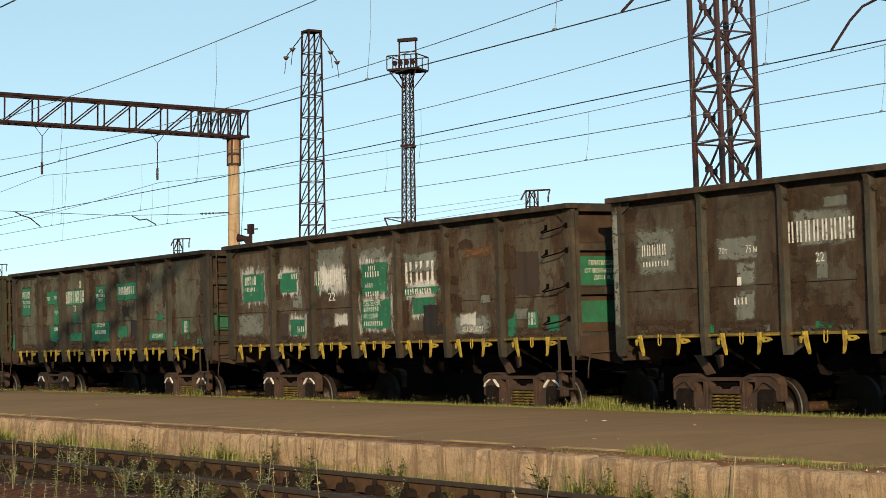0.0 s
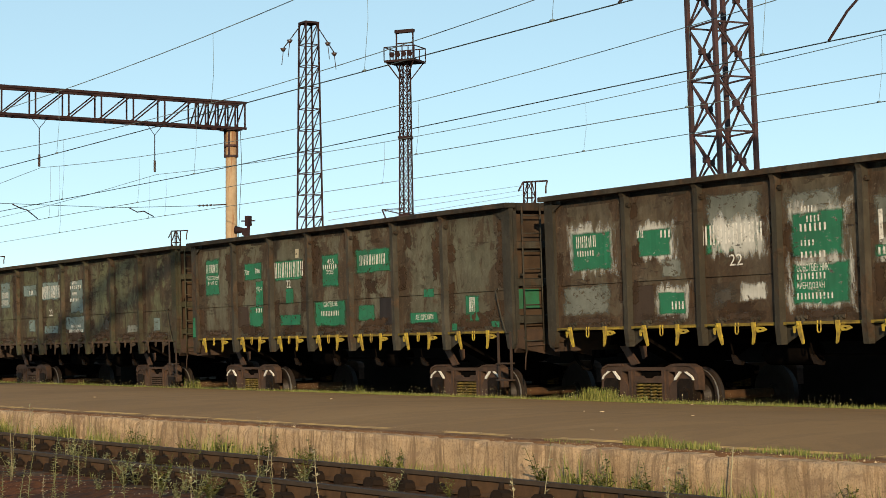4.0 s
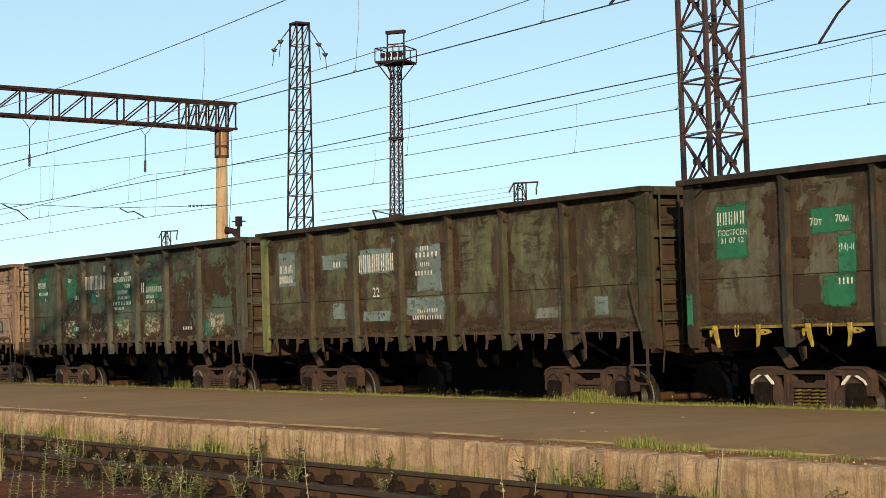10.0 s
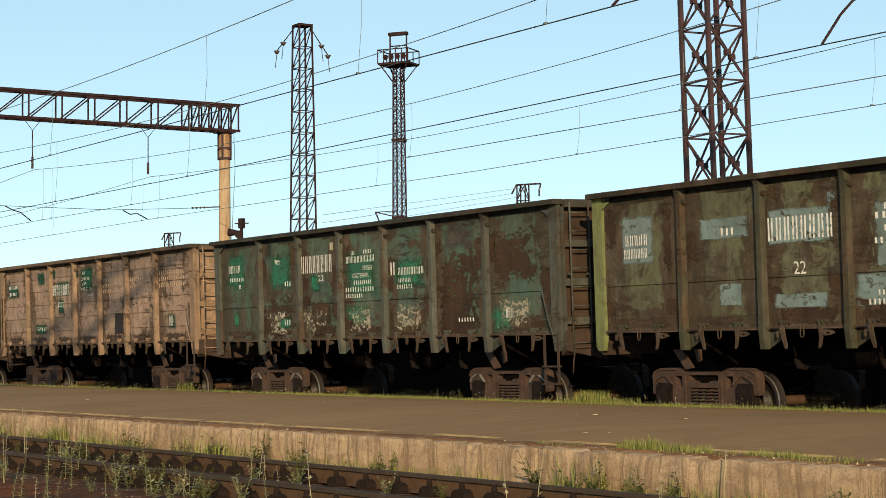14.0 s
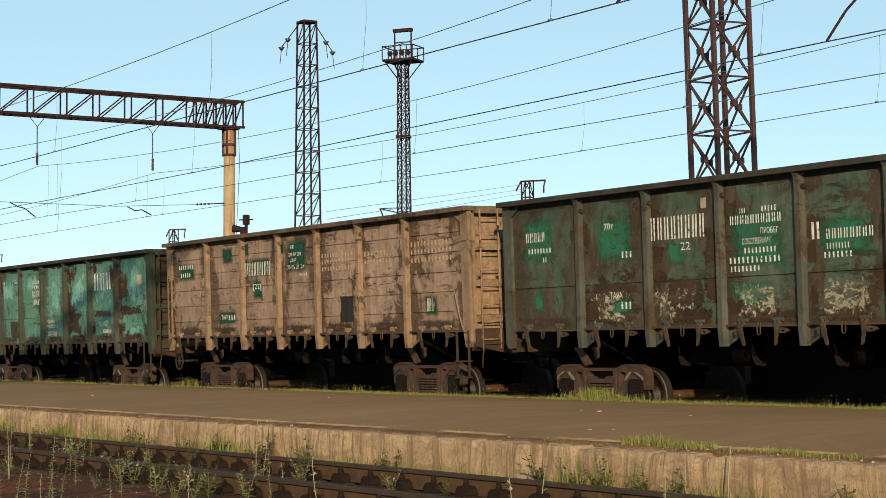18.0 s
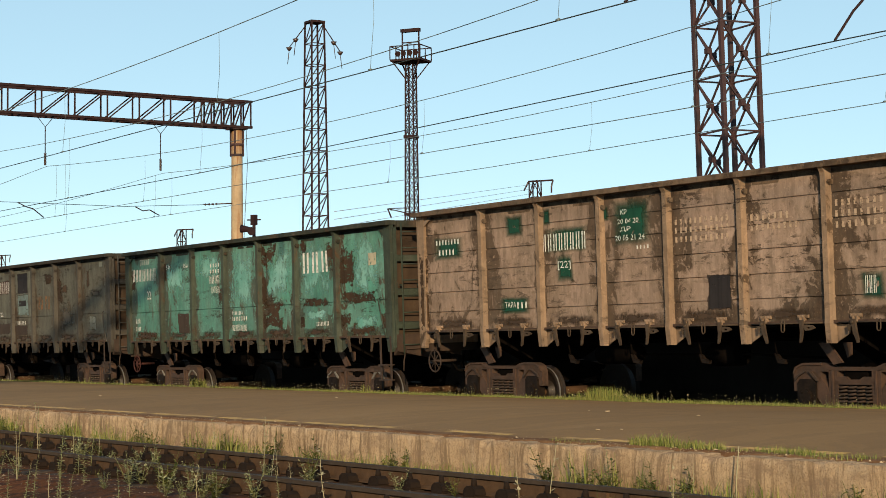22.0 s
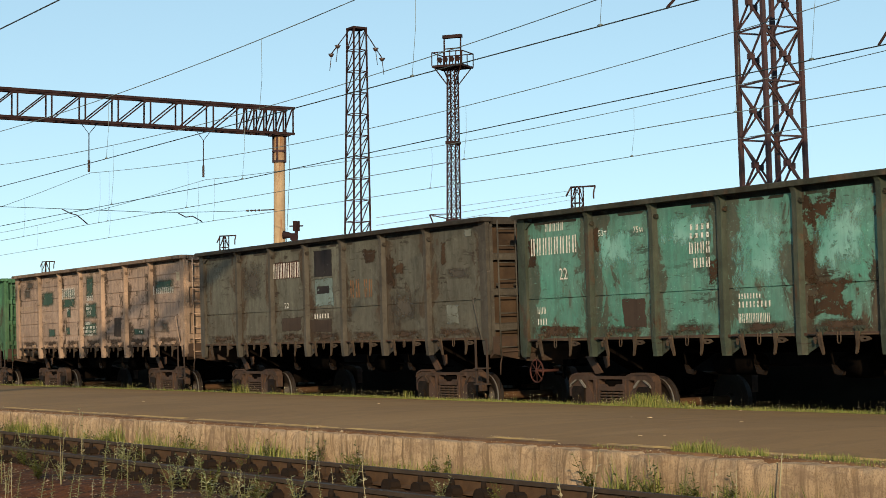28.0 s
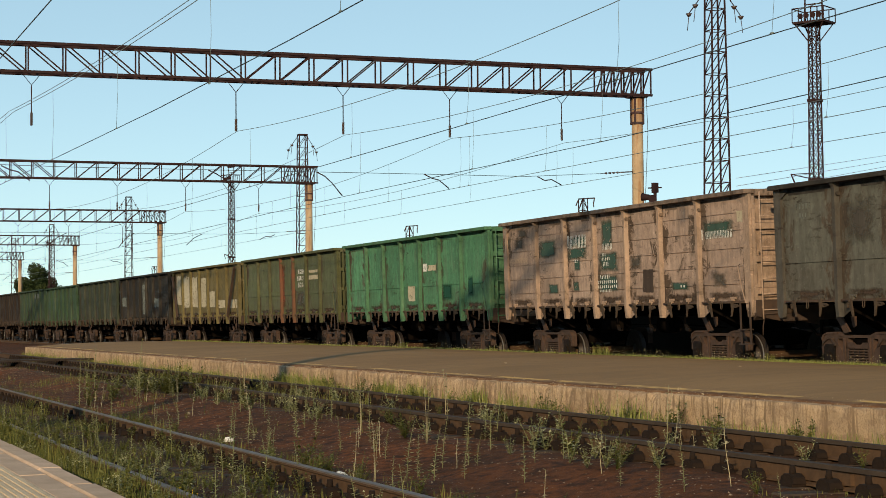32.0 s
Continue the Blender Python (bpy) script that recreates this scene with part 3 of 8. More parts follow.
def build_platform_edge():
    x = 14.65
    seed = 0
    while x > PLAT_END:
        length = 2.95
        seed += 1
        bm = bmesh.new()
        near = x > -13.2
        dy = random.uniform(-0.003, 0.003) + (-0.06 if near else 0)
        dz = random.uniform(-0.006, 0.004)
        rough_slab(bm, max(x - length, PLAT_END) + 0.001, x - 0.001, 10.32 + dy, 10.66, -0.55, 0.035 + dz, 1.7, 0.04 if near else 0.03)
        part("wall_slab", bm, M_CONCRETE, platform)
        x -= length
    for i, x in enumerate([12.65 - 2.35 * k for k in range(39)]):
        # worn yellow line, broken where the paint has gone
        length = random.choice((2.1, 1.9, 1.5, 1.2))
        bm = bmesh.new()
        n = 10
        lo, hi = [], []
        for j in range(n + 1):
            xx = x - length * j / n
            a = 10.72 + 0.02 * noise.noise((xx * 3, 1, 1))
            b = 10.86 + 0.025 * noise.noise((xx * 3, 5, 1))
            lo.append(bm.verts.new((xx, a, platform_z(a, xx) + 0.005 * noise.noise((xx * 0.25, a * 0.4, 9)) + 0.003)))
            hi.append(bm.verts.new((xx, b, platform_z(b, xx) + 0.005 * noise.noise((xx * 0.25, b * 0.4, 9)) + 0.003)))
        for j in range(n):
            bm.faces.new((lo[j], lo[j + 1], hi[j + 1], hi[j]))
        part("line_dash", bm, M_LINE, platform, "worn yellow safety line")


build_platform_edge()


def build_dirt_strip():
    """Blown soil that lies between the wall and the painted line."""
    n = 9
    vs, fs = [], []
    count = 0
    x = 12.0
    while x > PLAT_END:
        y0 = 10.46 + 0.04 * noise.noise((x * 1.3, 2, 2)) + 0.04 * noise.noise((x * 6, 2, 2))
        y1 = 10.66 + 0.05 * noise.noise((x * 0.7, 6, 2)) + 0.03 * noise.noise((x * 4, 6, 2))
        for j in range(n):
            f = j / (n - 1)
            y = y0 + (y1 - y0) * f
            lift = math.sin(math.pi * f) ** 0.6 if 0 < j < n - 1 else 0
            z = platform_z(y, x) + (-0.035 if j == 0 else -0.004 if j == n - 1 else 0.004 + 0.004 * lift + 0.007 * max(-0.3, noise.noise((x * 5, y * 7, 1))) + 0.005 * noise.noise((x * 16, y * 16, 3)))
            vs.append((x, y, z))
        if count:
            k = (count - 1) * n
            fs += [(k + j, k + n + j, k + n + j + 1, k + j + 1) for j in range(n - 1)]
        count += 1
        x -= 0.07 if x > -30 else 0.16
    me = bpy.data.meshes.new("dirt_strip")
    me.from_pydata(vs, [], fs)
    me.materials.append(M_DIRT)
    for p in me.polygons:
        p.use_smooth = True
    part("dirt_strip", me, None, platform, "strip of blown brown soil and crumbs")


def dirt_material():
    m = Mat("blown_soil", 0.95)
    c = m.mix(m.ramp(m.noise(2.5, 7, 0.65), 0.4, 0.6), (0.135, 0.064, 0.030), (0.215, 0.118, 0.060))
    g = m.noise(28, 6, 0.75)
    c = m.mix(m.math("MULTIPLY", m.ramp(g, 0.52, 0.66), 0.7), c, (0.13, 0.072, 0.040))
    c = m.mix(m.ramp(m.noise(45, 3, 0.6, m.mapped((1, 1, 1), (4, 4, 4))), 0.66, 0.72), c, (0.62, 0.50, 0.34))
    m.color(c).bump(g, 0.5, 0.012)
    return m.m


M_DIRT = dirt_material()
build_dirt_strip()


def build_near_platform():
    top = tagged(new("near_platform"), "pale paved platform edge with tactile strip", "platform", kind="structure")
    z = -0.14
    bm = bmesh.new()
    box(bm, -120, 30, -8, 1.36, -0.7, z)
    part("paving", bm, M_PALECON, top)
    for i in range(86):
        x1 = 28 - 1.5 * i
        bm = bmesh.new()
        box(bm, x1 - 1.49, x1, 1.925, 2.10 + random.uniform(-0.01, 0.01), -0.75, z + 0.006 + random.uniform(-0.006, 0.006))
        bmesh.ops.bevel(bm, geom=bm.edges[:], offset=0.015, segments=1, affect="EDGES")
        part("kerb_block", bm, M_PALECON, top)
    for i in range(60):
        x1 = 27.3 - 1.2 * i
        bm = bmesh.new()
        box(bm, x1 - 1.192, x1, 1.716, 1.918, -0.6, z + random.uniform(-0.004, 0.004))
        bmesh.ops.bevel(bm, geom=bm.edges[:], offset=0.008, segments=1, affect="EDGES")
        part("edge_slab", bm, M_PALECON, top)
    bm = bmesh.new()
    for k in range(6):
        y = 1.38 + k * 0.056
        box(bm, -60, 29, y, y + 0.030, z, z + 0.008)
    box(bm, -60, 29, 1.364, 1.71, -0.5, z + 0.001)
    part("tactile_strip", bm, M_TACTILE, top, "cream ribbed tactile paving strip")


build_near_platform()


# ---- goods wagons ----
PITCH = 13.92
# slack in the couplers: how far each wagon sits from its even place
SLACK = {1: -0.20, 2: -0.24, 3: -0.23, 4: -0.08, 6: -0.055, 9: 0.06}
AXLE_Z, WHEEL_R = 0.335, 0.430
DENT = 0.020
DROP = 0.17  # rail top below the datum
POSTS = (-4.29, -2.54, -0.844, 0.844, 2.54, 4.29)
HALF = 6.44
SIDE, FACE = -1.565, -1.44
BAYS = list(zip((-HALF + 0.24,) + tuple(p + 0.07 for p in POSTS), tuple(p - 0.07 for p in POSTS) + (HALF - 0.24,)))


def panel_shape(bm, x0, x1, ribs):
    """A side sheet, slightly dented, broken by pressed horizontal grooves."""
    nx = 10

    def row(z, back=0.0):
        out = []
        for i in range(nx + 1):
            x = x0 + (x1 - x0) * i / nx
            d = DENT * noise.noise((x * 1.5, z * 1.6, x0)) * (0.3 + 0.7 * math.sin(math.pi * i / nx))
            out.append(bm.verts.new((x, FACE + d + back, z)))
        return out

    def crease(line):
        for u, v in zip(line, line[1:]):
            e = bm.edges.get((u, v))
            if e:
                e.smooth = False

    def join(a, b, smooth):
        for i in range(nx):
            bm.faces.new((a[i], a[i + 1], b[i + 1], b[i])).smooth = smooth

    stops = [1.27] + [z for r in ribs for z in (r - 0.012, r + 0.012)] + [3.33]
    below = None
    for k, (a, b) in enumerate(zip(stops[0::2], stops[1::2])):
        n = max(1, int((b - a) / 0.2))
        rows = [row(a + (b - a) * i / n) for i in range(n + 1)]
        for lo, hi in zip(rows, rows[1:]):
            join(lo, hi, True)
        if below:
            r = ribs[k - 1]
            deep = [row(r - 0.010, 0.022), row(r + 0.010, 0.022)]
            for lo, hi in ((below, deep[0]), (deep[0], deep[1]), (deep[1], rows[0])):
                join(lo, hi, False)
            crease(below)
            crease(rows[0])
        else:
            join(row(1.27, 0.05), rows[0], False)
            crease(rows[0])
        below = rows[-1]


def post_shape(bm, x):
    """A pressed hat-section post; its foot spreads below the sheet."""
    w0, w1 = 0.076, 0.050
    prof = [(-w0, 0.0), (-w1, -0.105), (w1, -0.105), (w0, 0.0)]
    rings = []
    for z, k in ((0.97, 0.85), (1.25, 1.1), (1.32, 1.0), (3.28, 0.92), (3.34, 1.0), (3.414, 1.4)):
        rings.append([bm.verts.new((x + u, FACE + 0.01 + v * k, z)) for u, v in prof])
    for a, b in zip(rings, rings[1:]):
        for i in range(3):
            bm.faces.new((a[i], a[i + 1], b[i + 1], b[i]))
    bm.faces.new(rings[0][::-1])
    bm.faces.new(rings[-1])
    # gusset that carries the post to the floor beam
    prism(bm, [(x + 0.06, 1.24), (x + 0.06, 0.985), (x + 0.30, 1.10), (x + 0.34, 1.22)], FACE + 0.02, FACE + 0.035, "y")


def worn_glint_edge_shape(bm, x):
    """A narrow strip rubbed bare along a post's arris, its glint painted in."""
    y = FACE + 0.01 - 0.105 * 0.97
    last = None
    for i in range(25):
        z = 1.34 + 1.9 * i / 24
        w = 0.004 + 0.006 * abs(noise.noise((x * 3, z * 2.3, 2)))
        pair = [bm.verts.new((x - 0.0505, y + 0.006, z)), bm.verts.new((x - 0.0505 + w * 1.6, y - 0.003 + 0.0042 * (z - 1.32), z))]
        if last:
            bm.faces.new((last[0], last[1], pair[1], pair[0]))
        last = pair


def lug_shape(bm, x):
    """A small welded lug with its pin at the head of a post."""
    box(bm, x + 0.066, x + 0.112, FACE - 0.06, FACE + 0.01, 3.17, 3.24)
    tube(bm, [(x + 0.088, FACE - 0.08, 3.205), (x + 0.088, FACE - 0.055, 3.205)], 0.018, 8)


def corner_shape(bm, s):
    x1 = s * HALF
    x0 = s * (HALF - 0.24)
    prism(bm, [(x0, 1.27), (x0, 3.412), (x1, 3.412), (x1, 1.05), (x1 - s * 0.05, 0.97), (x1 - s * 0.17, 0.97)], FACE - 0.055, FACE + 0.03, "y")
    prism(bm, [(x0 - s * 0.004, 3.34), (x0 - s * 0.004, 3.22), (x0 - s * 0.20, 3.34)], FACE - 0.05, FACE - 0.03, "y")


def cope_shape(bm, sy):
    """The top rail; it juts out over a recess above the sheets."""
    prism(bm, [(sy * 1.605, 3.412), (sy * 1.605, 3.482), (sy * 1.585, 3.498), (sy * 1.39, 3.498), (sy * 1.37, 3.478), (sy * 1.37, 3.412)], -HALF - 0.03, HALF + 0.03, "x")


def recess_shape(bm, sy):
    """Ledge on top of the sheets and the inner wall behind it."""
    a, b = sorted((sy * 1.436, sy * 1.33))
    box(bm, -HALF + 0.24, HALF - 0.24, a, b, 3.28, 3.326)
    a, b = sorted((sy * 1.33, sy * 1.30))
    box(bm, -HALF + 0.24, HALF - 0.24, a, b, 3.28, 3.42)


def end_cope_shape(bm, s):
    a, b = sorted((s * 6.33, s * (HALF + 0.07)))
    box(bm, a, b, -1.37, 1.37, 3.36, 3.493)


def end_wall_shape(bm, s):
    a, b = sorted((s * 6.33, s * 6.35))
    box(bm, a, b, -1.43, 1.43, 1.05, 3.37)


def end_rib_shape(bm, s, z):
    prism(bm, [(s * 6.345, z - 0.065), (s * 6.45, z - 0.065), (s * 6.45, z + 0.05), (s * 6.345, z + 0.07)], -1.40, 1.40, "y")


def end_post_shape(bm, s, y):
    a, b = sorted((s * 6.345, s * 6.47))
    box(bm, a, b, y - 0.035, y + 0.035, 1.05, 3.36)


def ladder_shape(bm, s):
    """Two round stiles and eight rungs before the end wall."""
    x = s * 6.53
    for y in (-1.29, -0.90):
        tube(bm, [(x, y, 0.92), (x, y, 3.44)], 0.018, 6)
        for z in (1.15, 2.25, 3.38):
            a, b = sorted((s * 6.44, x))
            box(bm, a, b, y - 0.015, y + 0.015, z - 0.02, z + 0.02)
    for i in range(8):
        z = 1.10 + 0.31 * i
        tube(bm, [(x, -1.29, z), (x, -0.90, z)], 0.013, 5)


def step_iron_shape(bm, z):
    """A bent foothold bolted to the side near the corner."""
    x0, x1, y = 5.66, 6.30, FACE - 0.06
    tube(bm, [(x0, FACE - 0.02, z + 0.03), (x0 + 0.04, y - 0.09, z - 0.03), (x0 + 0.10, y - 0.10, z - 0.04), (x1 - 0.12, y - 0.10, z + 0.01), (x1 - 0.05, y - 0.09, z + 0.02), (x1, FACE - 0.06, z + 0.08)], 0.012, 5)
    for x in (x0, x1):
        box(bm, x - 0.03, x + 0.03, FACE - 0.075 if x > 6.2 else FACE - 0.02, FACE - 0.05 if x > 6.2 else FACE - 0.004, z + 0.01, z + 0.10)


def end_step_shape(bm, s):
    """Stirrup step that hangs below the corner."""
    x0, x1 = s * 5.98, s * 6.36
    for x in (x0, x1):
        box(bm, x - 0.03, x + 0.03, -1.50, -1.485, 0.42, 1.27)
    for z in (0.43, 0.72):
        box(bm, min(x0, x1), max(x0, x1), -1.56, -1.42, z - 0.012, z + 0.012)


def skirt_shape(bm, s):
    """End sill and the plate below the ladder."""
    prism(bm, [(s * 6.36, 1.30), (s * 6.48, 1.30), (s * 6.48, 0.98), (s * 6.36, 0.90)], -1.42, 1.42, "y")
    prism(bm, [(-1.42, 1.30), (-0.55, 1.30), (-0.55, 0.80), (-1.42, 0.98)], s * 6.485, s * 6.495, "x")


def rod_shape(bm, pts, r):
    tube(bm, pts, r, 6)


def latch_shape(bm, x):
    """A tapered hatch hook that hangs from its boss, with a short claw beside it."""
    prism(bm, [(x - 0.052, 1.300), (x + 0.030, 1.300), (x + 0.040, 1.20), (x + 0.082, 1.02), (x + 0.078, 0.975), (x + 0.052, 0.972), (x - 0.018, 1.13)], FACE - 0.085, FACE - 0.055, "y")
    prism(bm, [(x - 0.13, 1.225), (x - 0.05, 1.245), (x - 0.03, 1.205), (x - 0.09, 1.185), (x - 0.10, 1.13), (x - 0.125, 1.14)], FACE - 0.075, FACE - 0.05, "y")
    tube(bm, [(x - 0.012, FACE - 0.11, 1.255), (x - 0.012, FACE - 0.02, 1.255)], 0.02, 8)


def hinge_plate_shape(bm, x):
    """A riveted hinge plate on the foot of the side sheet, with its two bosses."""
    box(bm, x - 0.11, x + 0.11, FACE - 0.03, FACE - 0.005, 1.325, 1.375)
    for u in (-0.075, 0.0, 0.075):
        tube(bm, [(x + u, FACE - 0.045, 1.35), (x + u, FACE - 0.02, 1.35)], 0.016, 6)
    box(bm, x - 0.05, x - 0.02, FACE - 0.06, FACE - 0.005, 1.26, 1.34)
    box(bm, x + 0.025, x + 0.055, FACE - 0.06, FACE - 0.005, 1.26, 1.34)


def catch_shape(bm, x):
    """The second hook with its pear-shaped eye lying beside it."""
    prism(bm, [(x - 0.155, 1.300), (x - 0.075, 1.300), (x - 0.082, 1.15), (x - 0.120, 1.00), (x - 0.150, 0.975), (x - 0.158, 0.99), (x - 0.140, 1.13)], FACE - 0.085, FACE - 0.055, "y")
    out = [(x - 0.10, 1.215), (x - 0.03, 1.235), (x + 0.09, 1.225), (x + 0.145, 1.195), (x + 0.145, 1.18), (x + 0.07, 1.155), (x - 0.04, 1.15)]
    inn = [(x - 0.015, 1.190), (x + 0.0, 1.202), (x + 0.045, 1.199), (x + 0.065, 1.190), (x + 0.06, 1.182), (x + 0.035, 1.178), (x + 0.0, 1.179)]
    lo = [[bm.verts.new((u, yy, v)) for u, v in ring] for ring in (out, inn) for yy in (FACE - 0.08, FACE - 0.055)]
    n = len(out)
    for i in range(n):
        j = (i + 1) % n
        bm.faces.new((lo[0][i], lo[0][j], lo[2][j], lo[2][i]))
        bm.faces.new((lo[1][i], lo[3][i], lo[3][j], lo[1][j]))
        bm.faces.new((lo[0][i], lo[1][i], lo[1][j], lo[0][j]))
        bm.faces.new((lo[2][i], lo[2][j], lo[3][j], lo[3][i]))


def torsion_rod_shape(bm, x0, x1):
    """The thin rod that joins the two hooks of a hatch."""
    tube(bm, [(x0, FACE - 0.05, 1.255), (x1, FACE - 0.05, 1.255)], 0.011, 6)


def ring_shape(bm, x):
    """A hanging U-shaped lifting loop."""
    pts = [(x - 0.032, FACE - 0.05, 1.30), (x - 0.034, FACE - 0.055, 1.18)] + [(x - 0.034 * math.cos(a), FACE - 0.055, 1.165 - 0.034 * math.sin(a)) for a in (0.5, 1.1, 1.57, 2.04, 2.64)] + [(x + 0.034, FACE - 0.055, 1.18), (x + 0.032, FACE - 0.05, 1.30)]
    tube(bm, pts, 0.011, 5)


def hatch_rail_shape(bm):
    """Hinge flange along the foot of the side sheets."""
    prism(bm, [(FACE - 0.045, 1.29), (FACE - 0.045, 1.245), (FACE + 0.05, 1.245), (FACE + 0.05, 1.29)], -6.2, 6.2, "x")


def far_wall_shape(bm):
    box(bm, -HALF, HALF, 1.42, 1.45, 1.10, 3.36)
    for x in POSTS:
        box(bm, x - 0.075, x + 0.075, 1.45, 1.55, 0.97, 3.36)


def hatch_shape(bm, x0, x1):
    prism(bm, [(-1.40, 1.235), (-0.28, 1.33), (-0.28, 1.30), (-1.40, 1.205)], x0, x1, "x")
    prism(bm, [(1.40, 1.235), (0.28, 1.33), (0.28, 1.30), (1.40, 1.205)], x0, x1, "x")


def under_shape(bm):
    box(bm, -6.36, 6.36, -0.26, 0.26, 0.98, 1.30)


def bolster_beam_shape(bm, x):
    prism(bm, [(-1.38, 1.25), (1.38, 1.25), (1.38, 1.12), (0.5, 0.68), (-0.5, 0.68), (-1.38, 1.12)], x - 0.2, x + 0.2, "x")


def cross_beam_shape(bm, x):
    prism(bm, [(-1.40, 1.24), (1.40, 1.24), (1.40, 1.14), (0.3, 1.0), (-0.3, 1.0), (-1.40, 1.14)], x - 0.03, x + 0.03, "x")


def brake_gear_shape(bm):
    tube(bm, [(0.9, -0.62, 0.80), (1.5, -0.62, 0.80)], 0.19, 12)
    tube(bm, [(0.75, -0.62, 0.80), (0.9, -0.62, 0.80)], 0.12, 10)
    bar(bm, (-2.2, -0.60, 0.80), (0.8, -0.62, 0.80), 0.035)
    bar(bm, (1.5, -0.62, 0.80), (3.3, -0.35, 0.72), 0.035)
    bar(bm, (0.9, -0.62, 1.0), (0.9, -0.62, 1.25), 0.06)
    bar(bm, (1.5, -0.62, 0.99), (1.5, -0.62, 1.25), 0.06)


def air_tank_shape(bm):
    tube(bm, [(-1.9, -0.70, 0.82), (-1.84, -0.70, 0.82), (-1.0, -0.70, 0.82), (-0.94, -0.70, 0.82)], 0.17, 12)
    for x in (-1.7, -1.15):
        bar(bm, (x, -0.70, 0.99), (x, -0.70, 1.25), 0.05)


def coupler_shape(bm, s):
    bar(bm, (s * 6.3, 0, 0.95), (s * 6.75, 0, 0.92), 0.20, 0.24)
    prism(bm, [(s * 6.72, -0.20), (s * 6.96, -0.24), (s * 7.02, -0.10), (s * 6.90, 0.02), (s * 6.98, 0.14), (s * 6.90, 0.22), (s * 6.72, 0.16)], 0.76, 1.08, "z")


def hose_shape(bm, s):
    tube(bm, [(s * 6.45, -0.35, 1.0), (s * 6.62, -0.36, 0.95), (s * 6.72, -0.36, 0.76), (s * 6.85, -0.30, 0.58), (s * 6.95, -0.2, 0.56)], 0.028, 6)


def lever_shape(bm, s):
    tube(bm, [(s * 6.52, -1.25, 1.02), (s * 6.56, -0.35, 1.04), (s * 6.6, -0.1, 1.2)], 0.014, 5)
    tube(bm, [(s * 6.52, -1.25, 1.02), (s * 6.52, -1.30, 0.80), (s * 6.50, -1.30, 0.60)], 0.014, 5)


def frame_shape(bm, sy):
    """A cast bogie side frame: deep ends, slotted middle and a spring pocket, built of prisms."""
    y0, y1 = sorted((sy * 0.97, sy * 1.10))

    def slab(outline):
        prism(bm, outline, y0, y1, "y")

    # top chord with a shallow saddle in the middle
    slab([(-0.66, 0.855), (-0.56, 0.845), (-0.40, 0.795), (0.40, 0.795), (0.56, 0.845), (0.66, 0.855), (0.66, 0.775), (0.42, 0.745), (-0.42, 0.745), (-0.66, 0.775)])
    # bar below the slot
    slab([(-0.40, 0.66), (-0.16, 0.66), (-0.10, 0.62), (0.10, 0.62), (0.16, 0.66), (0.40, 0.66), (0.40, 0.55), (-0.40, 0.55)])
    # spring pocket
    slab([(-0.46, 0.16), (0.46, 0.16), (0.52, 0.27), (-0.52, 0.27)])
    for s in (-1, 1):
        # deep end over the axle box
        slab([(s * 0.66, 0.855), (s * 1.02, 0.85), (s * 1.16, 0.80), (s * 1.21, 0.70), (s * 1.21, 0.45), (s * 1.12, 0.45), (s * 1.09, 0.62), (s * 0.75, 0.62), (s * 0.72, 0.58), (s * 0.66, 0.60)])
        # column beside the springs and the slanting tension arm
        slab([(s * 0.33, 0.27), (s * 0.50, 0.27), (s * 0.50, 0.745), (s * 0.33, 0.745)])
        slab([(s * 0.50, 0.26), (s * 0.52, 0.50), (s * 0.66, 0.64), (s * 0.73, 0.62), (s * 0.74, 0.36), (s * 0.60, 0.20)])
        slab([(s * 0.50, 0.775), (s * 0.66, 0.775), (s * 0.66, 0.73), (s * 0.50, 0.73)])
    # raised rims of the casting
    a, b = sorted((sy * 1.10, sy * 1.122))
    for s in (-1, 1):
        prism(bm, [(s * 0.62, 0.850), (s * 1.02, 0.845), (s * 1.16, 0.795), (s * 1.205, 0.70), (s * 1.175, 0.70), (s * 1.13, 0.775), (s * 1.01, 0.818), (s * 0.62, 0.822)], a, b, "y")
        prism(bm, [(s * 0.40, 0.28), (s * 0.43, 0.28), (s * 0.43, 0.74), (s * 0.40, 0.74)], a, b, "y")
        prism(bm, [(s * 0.80, 0.74), (s * 0.98, 0.74), (s * 0.98, 0.715), (s * 0.80, 0.715)], a, b, "y")
    prism(bm, [(-0.50, 0.24), (0.50, 0.24), (0.52, 0.27), (-0.52, 0.27)], a, b, "y")


def axle_box_shape(bm, sy, x):
    """A blocky oily axle box with a round cover and its bolts."""
    a, b = sorted((sy * 0.98, sy * 1.13))
    prism(bm, [(x - 0.185, 0.22), (x - 0.150, 0.19), (x + 0.150, 0.19), (x + 0.185, 0.22), (x + 0.185, 0.56), (x + 0.13, 0.625), (x - 0.13, 0.625), (x - 0.185, 0.56)], a, b, "y")
    a, b = sorted((sy * 1.13, sy * 1.165))
    prism(bm, [(x + 0.115 * math.cos(t), 0.375 + 0.115 * math.sin(t)) for t in [2 * math.pi * i / 12 for i in range(12)]], a, b, "y")
    for t in (0.785, 2.356, 3.927, 5.498):
        u, v = x + 0.085 * math.cos(t), 0.375 + 0.085 * math.sin(t)
        tube(bm, [(u, sy * 1.16, v), (u, sy * 1.18, v)], 0.016, 6)


